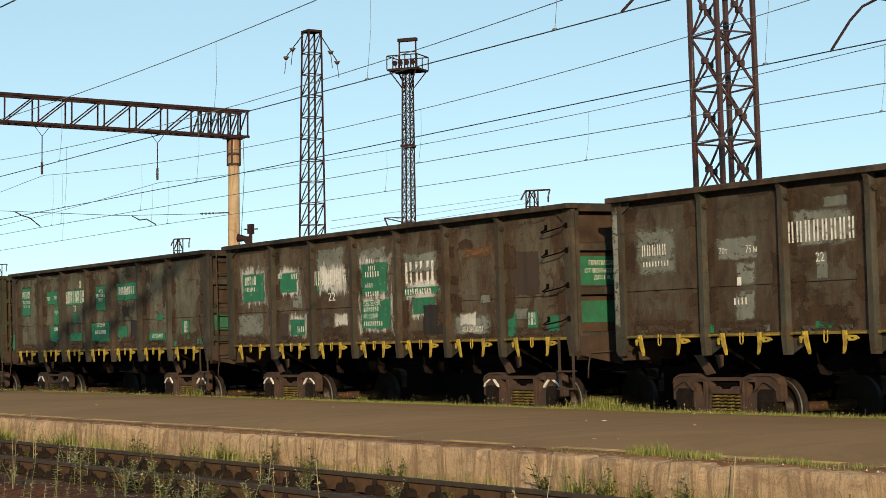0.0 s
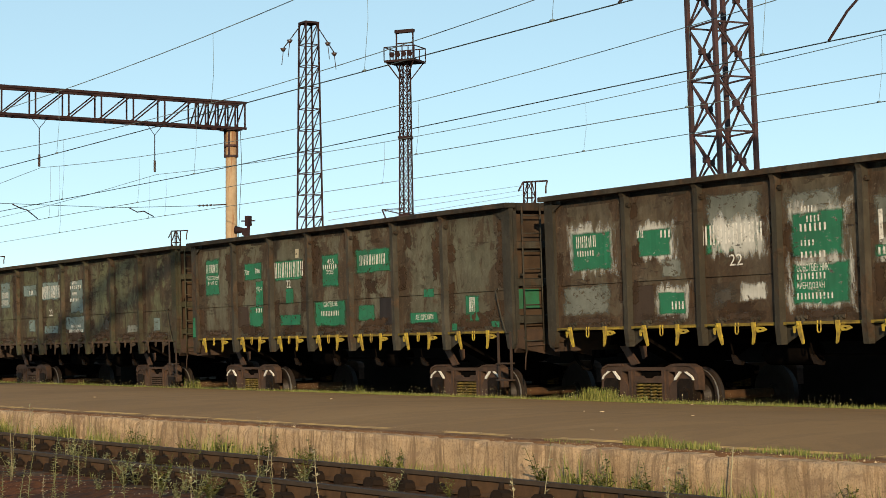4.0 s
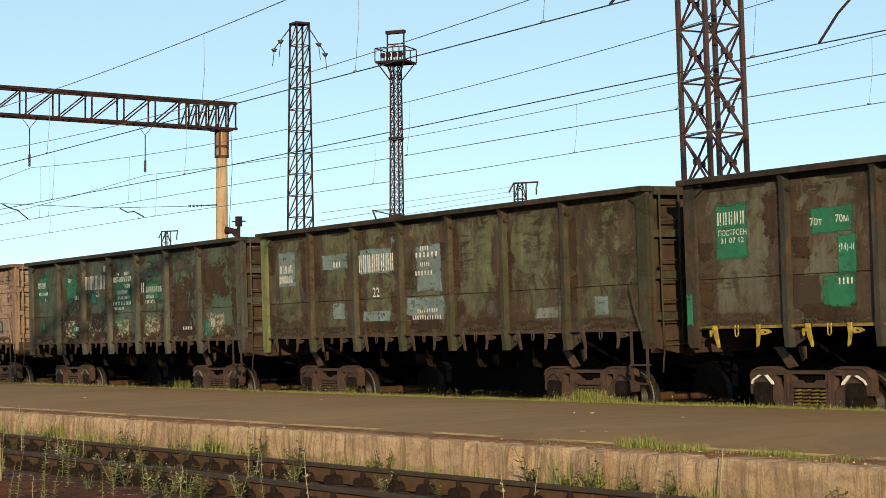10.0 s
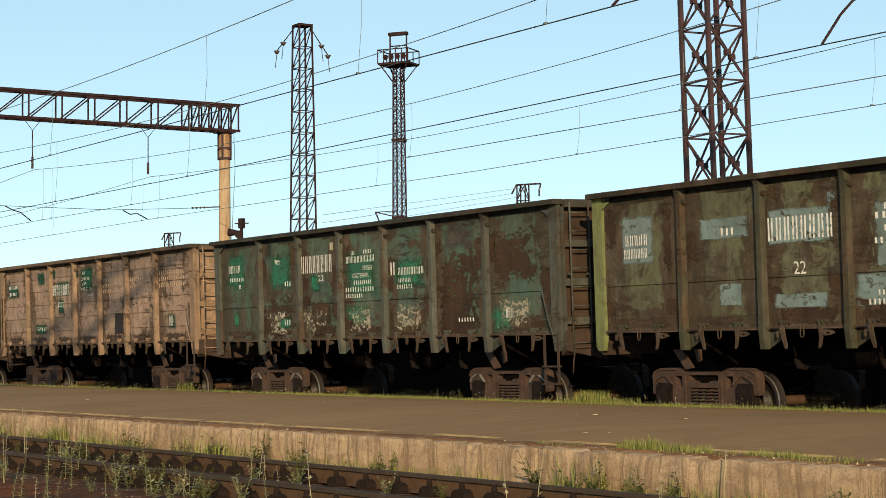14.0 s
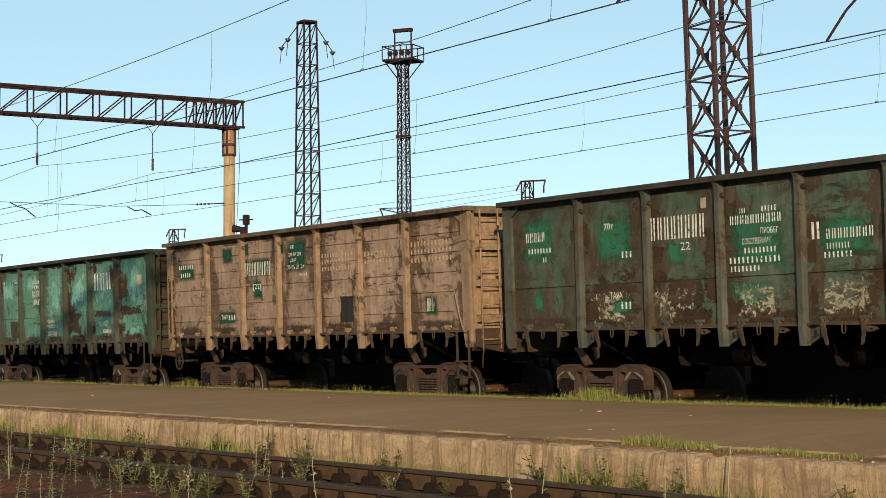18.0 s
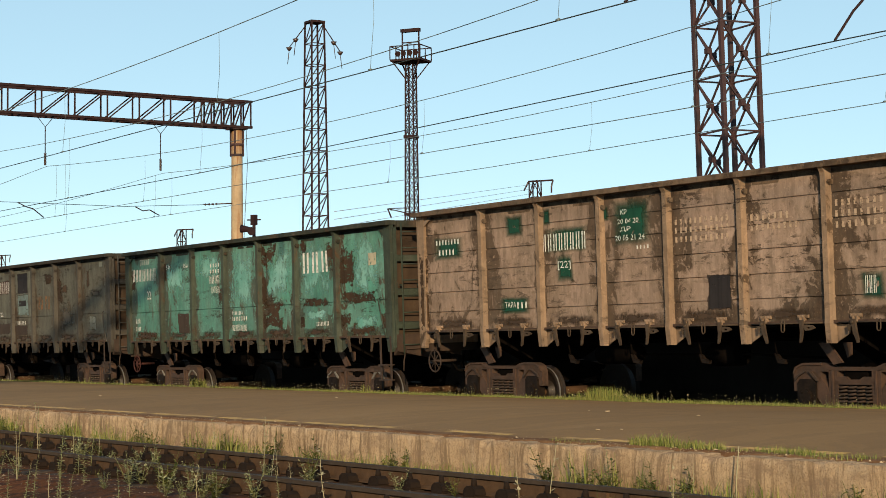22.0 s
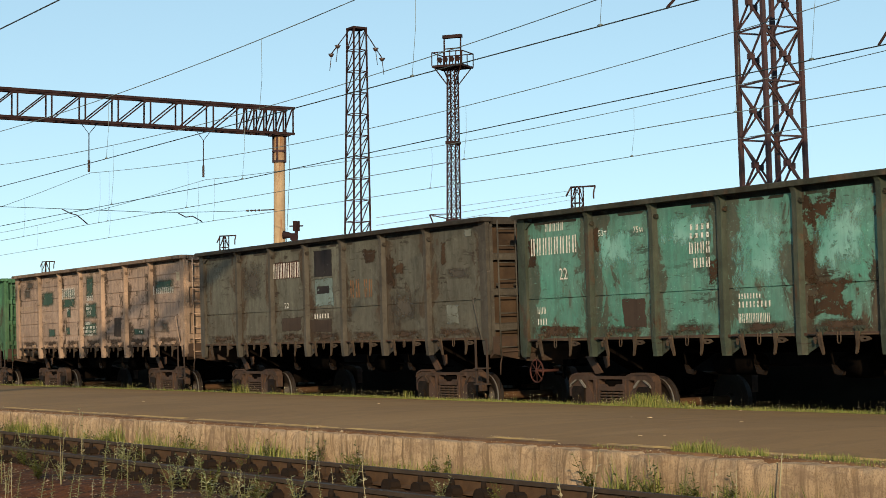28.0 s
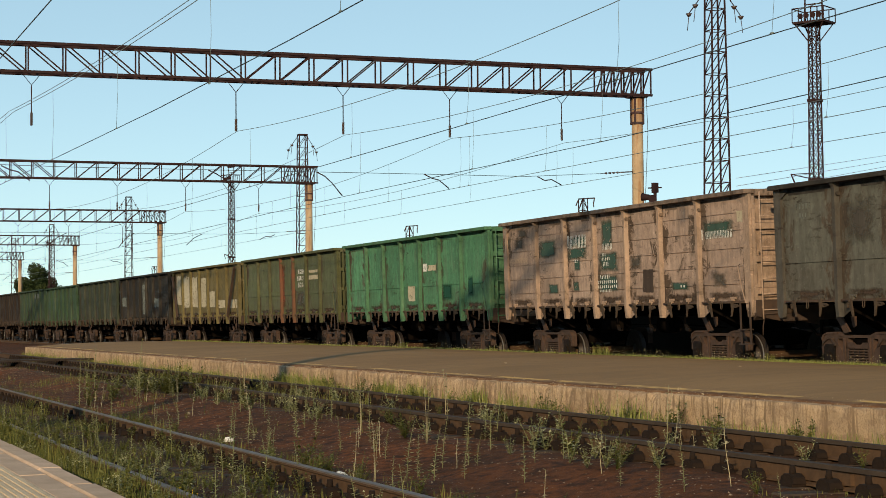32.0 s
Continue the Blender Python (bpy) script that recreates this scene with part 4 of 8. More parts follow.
def arch_shape(bm, sy, x):
    """The two slanting legs of the pedestal over the axle box; the inner leg is the stouter one."""
    y0, y1 = sorted((sy * 1.122, sy * 1.145))
    s = 1 if x > 0 else -1
    inner = [(0.115, 0.735), (0.065, 0.730), (0.205, 0.600), (0.248, 0.595), (0.236, 0.635)]
    outer = [(-0.005, 0.728), (-0.055, 0.735), (-0.190, 0.665), (-0.228, 0.605), (-0.206, 0.600), (-0.168, 0.648)]
    for leg in (inner, outer):
        prism(bm, [(x - s * u, v) for u, v in leg], y0, y1, "y")


def spring_shape(bm, sy):
    for x in (-0.255, -0.085, 0.085, 0.255):
        r, turns = 0.078, 5.5
        pts = [(x + r * math.cos(a), sy * 1.03 + r * math.sin(a), 0.275 + 0.27 * a / (2 * math.pi * turns)) for a in [2 * math.pi * turns * i / 50 for i in range(51)]]
        tube(bm, pts, 0.016, 5)


def bolster_shape(bm):
    prism(bm, [(-1.06, 0.72), (-1.06, 0.58), (-0.6, 0.50), (0.6, 0.50), (1.06, 0.58), (1.06, 0.72), (0.6, 0.84), (-0.6, 0.84)], -0.21, 0.21, "x")


def brake_shoe_shape(bm):
    for s in (-1, 1):
        bar(bm, (s * 0.36, -0.85, 0.40), (s * 0.36, 0.85, 0.40), 0.05)
        for y in (-0.79, 0.79):
            box(bm, s * 0.40 - 0.04, s * 0.40 + 0.04, y - 0.05, y + 0.05, 0.28, 0.62)


def wheel_shape(bm, sy):
    prof = [(0.10, 0.66), (0.13, 0.72), (0.31, 0.72), (0.35, 0.715), (0.462, 0.72), (0.462, 0.742), (WHEEL_R + 0.007, 0.752), (WHEEL_R, 0.845), (0.372, 0.845), (0.352, 0.80), (0.20, 0.765), (0.14, 0.86), (0.09, 0.86)]
    lathe(bm, [(r, sy * v) for r, v in prof], 0, 28)


def tread_shape(bm, sy):
    lathe(bm, [(WHEEL_R - 0.008, sy * 0.755), (WHEEL_R + 0.0025, sy * 0.756), (WHEEL_R + 0.002, sy * 0.842), (WHEEL_R - 0.008, sy * 0.8435)], 0, 28, False)


def face_ring_shape(bm, sy):
    lathe(bm, [(0.378, sy * 0.843), (0.378, sy * 0.8495), (WHEEL_R - 0.008, sy * 0.8495), (WHEEL_R - 0.008, sy * 0.843)], 0, 28, False)


def bracket_shape(bm, x):
    """Slanting plates that hang from the floor beside the bogie."""
    prism(bm, [(x - 0.62, 0.97), (x - 0.42, 0.97), (x - 0.16, 0.69), (x - 0.34, 0.66)], -1.16, -1.12, "y")
    prism(bm, [(x - 0.18, 0.97), (x - 0.02, 0.97), (x - 0.02, 0.80), (x - 0.10, 0.76)], -1.12, -1.09, "y")


def axle_shape(bm):
    tube(bm, [(0, -1.12, 0), (0, -0.86, 0), (0, 0.86, 0), (0, 1.12, 0)], 0.075, 10)


# meshes shared by all wagons
M_REDPOST = two_tone("faded_red_post_paint", (0.155, 0.060, 0.036), (0.085, 0.060, 0.036), 2, 0.8, 0, 14)
M_OLIVEPOST = paint_material("pale_olive_corner_paint", (0.170, 0.200, 0.078), (0.125, 0.140, 0.062), RUST, 0.60, 0.4, 3.7, 0.60)
M_AXLE = two_tone("rust_orange_axle", (0.085, 0.046, 0.024), (0.045, 0.026, 0.015), 5, 0.7)
# Pale colour for post edges: bare steel plus a painted glint.
M_WORNGLINT = two_tone("rubbed_steel_with_glint", (0.26, 0.24, 0.20), (0.10, 0.085, 0.065), 6, 0.5, 0.3, 30, 0.2, 0.40, 0.55)
M_ROD = two_tone("dull_yellow_rod", (0.25, 0.185, 0.038), (0.085, 0.062, 0.026), 5, 0.8)
# Rim colour kept near-black, with the shade of the wagon in it.
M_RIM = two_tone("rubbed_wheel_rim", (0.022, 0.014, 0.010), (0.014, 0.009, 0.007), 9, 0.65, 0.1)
SHARED = {}


def shared(key, fn, material, *args):
    if key not in SHARED:
        SHARED[key] = made(key.split("|")[0], built(fn, *args), material)
    return SHARED[key]


SMOOTH_RIBS = (1.98,)
RIBBED = (1.62, 1.98, 2.34, 2.70, 3.05)
wheelsets = []
wagons = []


def build_bogie(wagon, x, arch, spring):
    bogie = new("bogie")
    bogie.parent = wagon
    bogie.location = (x, 0, -DROP)
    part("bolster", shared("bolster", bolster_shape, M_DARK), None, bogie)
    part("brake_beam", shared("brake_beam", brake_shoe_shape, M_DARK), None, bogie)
    for sy in (-1, 1):
        part("side_frame", shared("side_frame|%d" % sy, frame_shape, M_GREASE, sy), None, bogie)
        part("spring_set", shared("spring_set|%d%s" % (sy, spring.name), spring_shape, spring, sy), None, bogie)
        for ax in (-0.925, 0.925):
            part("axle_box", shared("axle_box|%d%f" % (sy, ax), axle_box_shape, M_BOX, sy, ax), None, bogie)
            if sy < 0:
                key = "pedestal_arch|%f%s" % (ax, arch.name)
                part("pedestal_arch", shared(key, arch_shape, arch, sy, ax), None, bogie, "white-painted pedestal arch" if arch is M_WHITE else "")
    for ax in (-0.925, 0.925):
        ws = part("wheelset", shared("wheelset", axle_shape, M_AXLE), None, wagon, "turning pair of wheels on an axle")
        ws.location = (x + ax, 0, AXLE_Z - DROP)
        wheelsets.append((ws, x + ax))
        for sy in (-1, 1):
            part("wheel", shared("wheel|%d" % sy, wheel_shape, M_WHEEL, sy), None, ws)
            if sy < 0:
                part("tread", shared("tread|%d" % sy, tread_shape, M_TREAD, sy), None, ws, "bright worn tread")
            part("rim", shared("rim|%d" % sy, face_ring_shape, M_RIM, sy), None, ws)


def build_wagon(k, name, label, paint, post_paint, gear, arch, ribs, end_paint=None):
    """A four-axle open goods wagon; k is its place in the train."""
    wagon = tagged(new(name), label, "goods wagon", "wagons of the passing train")
    wagons.append((wagon, k))
    end_paint = end_paint or post_paint
    style = "r" if ribs is RIBBED else "s"
    for i, (x0, x1) in enumerate(BAYS):
        base = shared("side_panel|%d%s" % (i, style), panel_shape, M_DARK, x0, x1, ribs)
        part("side_panel", repainted(base, paint), None, wagon)
    for i, x in enumerate(POSTS):
        red = k == 11 and i in (2, 3)
        part("post", repainted(shared("post|%d" % i, post_shape, M_DARK, x), M_REDPOST if red else post_paint), None, wagon, "post painted faded red" if red else "")
        part("lug", repainted(shared("lug|%d" % i, lug_shape, M_DARK, x), end_paint), None, wagon)
    for s in (-1, 1):
        part("corner_post", repainted(shared("corner_post|%d" % s, corner_shape, M_DARK, s), M_OLIVEPOST if k == 4 and s < 0 else post_paint), None, wagon, "pale olive-green corner post" if k == 4 and s < 0 else "")
        part("top_rail", repainted(shared("top_rail|%d" % s, cope_shape, M_DARK, s), end_paint), None, wagon)
        part("end_rail", repainted(shared("end_rail|%d" % s, end_cope_shape, M_DARK, s), end_paint), None, wagon)
        part("end_wall", repainted(shared("end_wall|%d" % s, end_wall_shape, M_ENDWALL, s), post_paint if k in (6, 9, 10, 11, 12) else M_ENDWALL), None, wagon)
        for z in (1.30, 2.05, 2.78) if k == 2 else (1.48, 2.12, 2.77):
            part("end_rib", repainted(shared("end_rib|%d%f" % (s, z), end_rib_shape, M_DARK, s, z), post_paint), None, wagon)
        for y in (-1.40, -0.55, 0.55, 1.40):
            part("end_post", repainted(shared("end_post|%d%f" % (s, y), end_post_shape, M_DARK, s, y), post_paint), None, wagon)
        part("end_sill", repainted(shared("end_sill|%d" % s, skirt_shape, M_DARK, s), M_RUSTIRON), None, wagon)
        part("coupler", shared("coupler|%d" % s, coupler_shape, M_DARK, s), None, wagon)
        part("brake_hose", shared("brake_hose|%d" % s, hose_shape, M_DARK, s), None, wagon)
    if k == 2:
        for i, z in enumerate((1.54, 2.09, 2.67, 3.08)):
            part("step_iron", shared("step_iron|%d" % i, step_iron_shape, M_DARK, z), None, wagon, "bent black step iron")
    else:
        part("ladder", repainted(shared("ladder", ladder_shape, M_DARK, 1), post_paint), None, wagon)
    part("step", shared("step", end_step_shape, M_RUSTIRON, 1), None, wagon)
    part("uncoupling_lever", shared("uncoupling_lever", lever_shape, M_RUSTIRON, 1), None, wagon)
    if k != 2:
        part("handrail", repainted(shared("handrail", rod_shape, M_DARK, [(6.05, FACE - 0.07, 2.02), (6.06, FACE - 0.13, 1.98), (6.20, FACE - 0.13, 1.55), (6.30, FACE - 0.11, 1.25), (6.31, FACE - 0.06, 1.24)], 0.014), post_paint), None, wagon)
    part("hinge_flange", repainted(shared("hinge_flange", hatch_rail_shape, M_DARK), M_ROD if gear is M_YELLOW else M_GREASE), None, wagon)
    part("top_recess", repainted(shared("top_recess", recess_shape, M_DARK, -1), end_paint), None, wagon)
    if k < 9:
        for i, x in enumerate(POSTS):
            part("worn_edge", shared("worn_edge|%d" % i, worn_glint_edge_shape, M_WORNGLINT, x), None, wagon, "pale rubbed edge of a post")
    part("far_wall", repainted(shared("far_wall", far_wall_shape, M_DARK), end_paint), None, wagon)
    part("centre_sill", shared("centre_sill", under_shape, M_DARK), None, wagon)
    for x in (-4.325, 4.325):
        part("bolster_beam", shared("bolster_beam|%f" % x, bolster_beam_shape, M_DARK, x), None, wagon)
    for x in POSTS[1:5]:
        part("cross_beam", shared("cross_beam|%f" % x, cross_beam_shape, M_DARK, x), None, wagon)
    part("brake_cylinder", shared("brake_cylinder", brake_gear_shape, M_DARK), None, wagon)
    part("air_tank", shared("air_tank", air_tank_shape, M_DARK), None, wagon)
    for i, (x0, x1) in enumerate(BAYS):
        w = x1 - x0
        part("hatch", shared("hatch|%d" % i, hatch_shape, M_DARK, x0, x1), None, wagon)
        part("latch", repainted(shared("latch|%d" % i, latch_shape, M_DARK, x0 + w * 0.22), gear), None, wagon)
        for n, u in enumerate((0.22, 0.70)):
            part("hinge_plate", repainted(shared("hinge_plate|%d%d" % (i, n), hinge_plate_shape, M_DARK, x0 + w * u), post_paint), None, wagon)
        part("catch", repainted(shared("catch|%d" % i, catch_shape, M_DARK, x0 + w * 0.78), gear), None, wagon)
        part("ring", repainted(shared("ring|%d" % i, ring_shape, M_DARK, x0 + w * 0.46), gear), None, wagon)
        part("torsion_rod", repainted(shared("torsion_rod|%d" % i, torsion_rod_shape, M_DARK, x0 + w * 0.05, x0 + w * 0.95), M_ROD if gear is M_YELLOW else gear), None, wagon)
    for x in (-4.325, 4.325):
        part("brake_bracket", shared("brake_bracket|%f" % x, bracket_shape, M_GREASE, x), None, wagon)
        build_bogie(wagon, x, arch, M_SPRING if gear is M_YELLOW else M_RUSTIRON)
    return wagon


TAN = (0.43, 0.307, 0.238)
SPEC = [
    # base, worn, rust level, dirt, posts, gear, white arches, ribbed, label
    (1, (0.130, 0.122, 0.095), (0.100, 0.076, 0.054), 0.500, 0.45, (0.080, 0.080, 0.064), M_YELLOW, M_RUSTIRON, SMOOTH_RIBS, "dark brown rusty open wagon with grey paint patches and yellow latches"),
    (2, (0.145, 0.128, 0.090), (0.115, 0.085, 0.058), 0.500, 0.45, (0.066, 0.060, 0.046), M_YELLOW, M_WHITE, SMOOTH_RIBS, "brown rusty open wagon with green panels, white lettering and yellow latches"),
    (3, (0.178, 0.182, 0.132), (0.140, 0.130, 0.095), 0.508, 0.35, (0.060, 0.058, 0.048), M_YELLOW, M_WHITE, SMOOTH_RIBS, "olive-brown open wagon with bright green patches and yellow latches"),
    (4, (0.196, 0.215, 0.118), (0.112, 0.110, 0.075), 0.500, 0.40, (0.072, 0.074, 0.046), M_GEAR, M_GREASE, SMOOTH_RIBS, "olive-green open wagon with pale blue-grey patches"),
    (5, (0.082, 0.172, 0.128), (0.122, 0.152, 0.116), 0.512, 0.42, (0.112, 0.126, 0.106), M_GEAR, M_PALEGREY, SMOOTH_RIBS, "green open wagon eaten by brown rust with white lettering"),
    (6, TAN, (0.33, 0.235, 0.17), 0.555, 0.38, (0.35, 0.24, 0.162), M_GEAR, M_RUSTIRON, RIBBED, "tan ribbed open wagon with dark green stencil panels"),
    (7, (0.070, 0.270, 0.205), (0.172, 0.385, 0.325), 0.545, 0.45, (0.055, 0.076, 0.058), M_GEAR, M_PALEGREY, SMOOTH_RIBS, "teal open wagon with pale flaking paint and rust patches"),
    (8, (0.178, 0.182, 0.148), (0.136, 0.134, 0.110), 0.57, 0.42, (0.104, 0.096, 0.082), M_GEAR, M_RUSTIRON, SMOOTH_RIBS, "grey-brown open wagon with stencilled patches"),
    (9, (0.600, 0.440, 0.345), (0.48, 0.345, 0.270), 0.59, 0.4, (0.53, 0.380, 0.285), M_GEAR, M_RUSTIRON, RIBBED, "pale tan ribbed open wagon with green and black patches"),
    (10, (0.125, 0.375, 0.198), (0.088, 0.260, 0.145), 0.575, 0.45, (0.085, 0.230, 0.125), M_GEAR, M_RUSTIRON, SMOOTH_RIBS, "fresh green open wagon"),
    (11, (0.140, 0.172, 0.092), (0.122, 0.142, 0.078), 0.58, 0.3, (0.12, 0.13, 0.06), M_GEAR, M_RUSTIRON, SMOOTH_RIBS, "olive-green open wagon with a red panel"),
    (12, (0.250, 0.210, 0.085), (0.200, 0.160, 0.070), 0.60, 0.35, (0.23, 0.19, 0.08), M_GEAR, M_RUSTIRON, SMOOTH_RIBS, "ochre open wagon with cream patches and diagonal struts"),
    (13, (0.058, 0.052, 0.042), (0.045, 0.040, 0.032), 0.58, 0.4, (0.050, 0.046, 0.038), M_GEAR, M_RUSTIRON, SMOOTH_RIBS, "dark brown open wagon far down the train"),
    (14, (0.062, 0.085, 0.055), (0.054, 0.068, 0.045), 0.58, 0.4, (0.055, 0.075, 0.048), M_GEAR, M_RUSTIRON, SMOOTH_RIBS, "dull green open wagon far down the train"),
    (15, (0.070, 0.140, 0.075), (0.060, 0.115, 0.064), 0.60, 0.3, (0.055, 0.115, 0.06), M_GEAR, M_RUSTIRON, SMOOTH_RIBS, "green open wagon far down the train"),
    (16, (0.065, 0.125, 0.066), (0.058, 0.100, 0.055), 0.60, 0.35, (0.055, 0.10, 0.055), M_GEAR, M_RUSTIRON, SMOOTH_RIBS, "grey-green open wagon far down the train"),
    (17, (0.060, 0.040, 0.030), (0.050, 0.034, 0.026), 0.58, 0.35, (0.055, 0.037, 0.028), M_GEAR, M_RUSTIRON, SMOOTH_RIBS, "dark brown open wagon far down the train"),
    (18, (0.080, 0.090, 0.055), (0.070, 0.072, 0.046), 0.58, 0.35, (0.08, 0.08, 0.05), M_GEAR, M_RUSTIRON, SMOOTH_RIBS, "dull green open wagon at the far end of the train"),
]
BY_PLACE = {}
for k, base, worn, rust_at, dirt, post, gear, arch, ribs, label in SPEC:
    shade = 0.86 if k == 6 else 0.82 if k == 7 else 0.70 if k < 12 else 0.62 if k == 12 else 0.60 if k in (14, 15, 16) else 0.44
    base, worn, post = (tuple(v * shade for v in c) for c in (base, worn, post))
    speck = {4: 0.515, 5: 0.53, 6: 0.535, 7: 0.56, 9: 0.565}.get(k, 0.56 if k < 9 else 0.60)
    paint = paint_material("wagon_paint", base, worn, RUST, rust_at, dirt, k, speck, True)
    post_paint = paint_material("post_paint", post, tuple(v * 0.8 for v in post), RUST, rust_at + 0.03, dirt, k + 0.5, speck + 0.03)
    end_paint = post_paint
    if k in (6, 9):
        end_paint = paint_material("end_paint", tuple(v * 0.62 for v in post), tuple(v * 0.42 for v in post), RUST, rust_at - 0.02, dirt, k + 0.25, speck)
    if k in (1, 2, 3, 4, 5, 7, 8):
        worn_end = tuple(v * 0.45 + c for v, c in zip(post, (0.014, 0.010, 0.007)))
        end_paint = paint_material("end_paint", worn_end, tuple(v * 0.8 for v in worn_end), RUST, rust_at + 0.01, dirt, k + 0.25, speck + 0.02)
    BY_PLACE[k] = build_wagon(k, "open_goods_wagon", label, paint, post_paint, gear, arch, ribs, end_paint)


# ---- paint on the wagons ----
M_RUSTP = chipped("bare_rust", (0.034, 0.022, 0.015), (0.066, 0.039, 0.022), at=0.56, ragged=1.45, soft=0.08)
M_TEALP = chipped("pale_teal_paint", (0.215, 0.430, 0.385), (0.105, 0.300, 0.250), at=0.585, ragged=1.35, soft=0.22, fine=2.4, run=0.8)
M_SMUDGE = chipped("sooty_smudge", (0.060, 0.054, 0.046), (0.085, 0.074, 0.060), at=0.62, ragged=0.8, soft=0.34)
M_DARKBROWN = chipped("dark_brown_primer", (0.046, 0.033, 0.026), (0.062, 0.044, 0.034), at=0.62, ragged=0.3)
M_PALETAN = stencil("faint_tan_lettering", (0.46, 0.34, 0.24), (0.40, 0.29, 0.205))
M_ENDGREEN = two_tone("green_end_paint", (0.018, 0.15, 0.08), (0.030, 0.090, 0.055), 3)
LAYER = [0]


def sheet_y(k, x, z):
    """Depth of the painted sheet of wagon k at x, z."""
    for x0, x1 in BAYS:
        if x0 - 0.02 <= x <= x1 + 0.02:
            f = min(1, max(0, (x - x0) / (x1 - x0)))
            y = FACE + DENT * noise.noise((x * 1.5, z * 1.6, x0)) * (0.3 + 0.7 * math.sin(math.pi * f))
            break
    else:
        y = FACE - 0.056 if abs(x) > HALF - 0.26 else FACE
    return y


def patch(k, material, x0, z0, x1, z1):
    """A paint patch, set out from the wagon's even place in the train."""
    d = SLACK.get(k, 0.0)
    sheet_patch(k, material, x0 - d, z0, x1 - d, z1)


def sheet_patch(k, material, x0, z0, x1, z1):
    """A brushed paint patch with a ragged edge that follows the sheet."""
    mid = (x0 + x1) / 2
    for a, b in BAYS:
        if a <= mid <= b:
            x0, x1 = max(x0, a + 0.005), min(x1, b - 0.005)
    z0, z1 = max(z0, 1.295), min(z1, 3.325)
    nx, nz = max(2, int((x1 - x0) / 0.15)), max(2, int((z1 - z0) / 0.15))
    LAYER[0] = (LAYER[0] + 1) % 9
    depth = 0.003 + 0.0007 * LAYER[0]
    bm = bmesh.new()
    grid = []
    for i in range(nx + 1):
        x = x0 + (x1 - x0) * i / nx
        grid.append([bm.verts.new((x, sheet_y(k, x, z) - depth, z)) for z in [z0 + (z1 - z0) * j / nz for j in range(nz + 1)]])
    for i in range(nx):
        for j in range(nz):
            bm.faces.new((grid[i][j], grid[i + 1][j], grid[i + 1][j + 1], grid[i][j + 1])).smooth = True
    part("paint_patch", bm, material, BY_PLACE[k])


def bars(k, n, material, x0, z0, x1, z1):
    """Writing that cannot be spelled out: one plain bar for each sign."""
    x0, x1 = x0 - SLACK.get(k, 0.0), x1 - SLACK.get(k, 0.0)
    bm = bmesh.new()
    w = (x1 - x0) / n
    for i in range(n):
        strokes = ((0.10, 0.30), (0.52, 0.72)) if z1 - z0 > 0.12 else ((0.16, 0.56),)
        for u, v in strokes:
            a, b = x0 + w * (i + u), x0 + w * (i + v)
            vs = []
            for x, z in ((a, z0), (b, z0), (b, z1), (a, z1)):
                vs.append(bm.verts.new((x, sheet_y(k, x, z) - 0.010, z)))
            bm.faces.new(vs)
        if z1 - z0 > 0.22:
            part("painted_sign", bm, material, BY_PLACE[k], "large painted sign")
            bm = bmesh.new()
    if bm.faces:
        tagged(part("lettering", bm, material, BY_PLACE[k], "small painted signs"), kind="stuff")
    else:
        bm.free()


def letters(k, words, x0, z0, x1, z1):
    """Stencilled words that can be read."""
    x0, x1 = x0 - SLACK.get(k, 0.0), x1 - SLACK.get(k, 0.0)
    cu = bpy.data.curves.new("words", "FONT")
    cu.body = words
    cu.resolution_u = 2
    ob = bpy.data.objects.new("words", cu)
    me = bpy.data.meshes.new_from_object(ob)
    bpy.data.objects.remove(ob)
    if not me.vertices:
        return
    xs = [v.co.x for v in me.vertices]
    ys = [v.co.y for v in me.vertices]
    sx, sy = (x1 - x0) / (max(xs) - min(xs)), (z1 - z0) / (max(ys) - min(ys))
    lx, ly = min(xs), min(ys)
    for v in me.vertices:
        x, z = x0 + (v.co.x - lx) * sx, z0 + (v.co.y - ly) * sy
        v.co = (x, sheet_y(k, x, z) - 0.010, z)
    me.materials.clear()
    me.materials.append(M_STENCIL)
    tagged(part("lettering", me, None, BY_PLACE[k], "white stencilled words"), kind="stuff")


def end_patch(k, y0, z0, y1, z1, words=()):
    """Painted panel on the end wall; words are rows of (text, y, z, width, height)."""
    bm = bmesh.new()
    box(bm, 6.352, 6.356, y0, y1, z0, z1)
    plate = part("end_panel", bm, M_ENDGREEN, BY_PLACE[k], "green painted panel on the end wall")
    for text, y, z, w, h in words:
        cu = bpy.data.curves.new("words", "FONT")
        cu.body, cu.resolution_u = text, 2
        ob = bpy.data.objects.new("words", cu)
        me = bpy.data.meshes.new_from_object(ob)
        bpy.data.objects.remove(ob)
        xs, ys = [v.co.x for v in me.vertices], [v.co.y for v in me.vertices]
        lx, ly, sx, sy = min(xs), min(ys), w / (max(xs) - min(xs)), h / (max(ys) - min(ys))
        for v in me.vertices:
            v.co = (6.359, y + (v.co.x - lx) * sx, z + (v.co.y - ly) * sy)
        me.materials.clear()
        me.materials.append(M_STENCIL)
        tagged(part("lettering", me, None, plate, "white stencilled words"), kind="stuff")


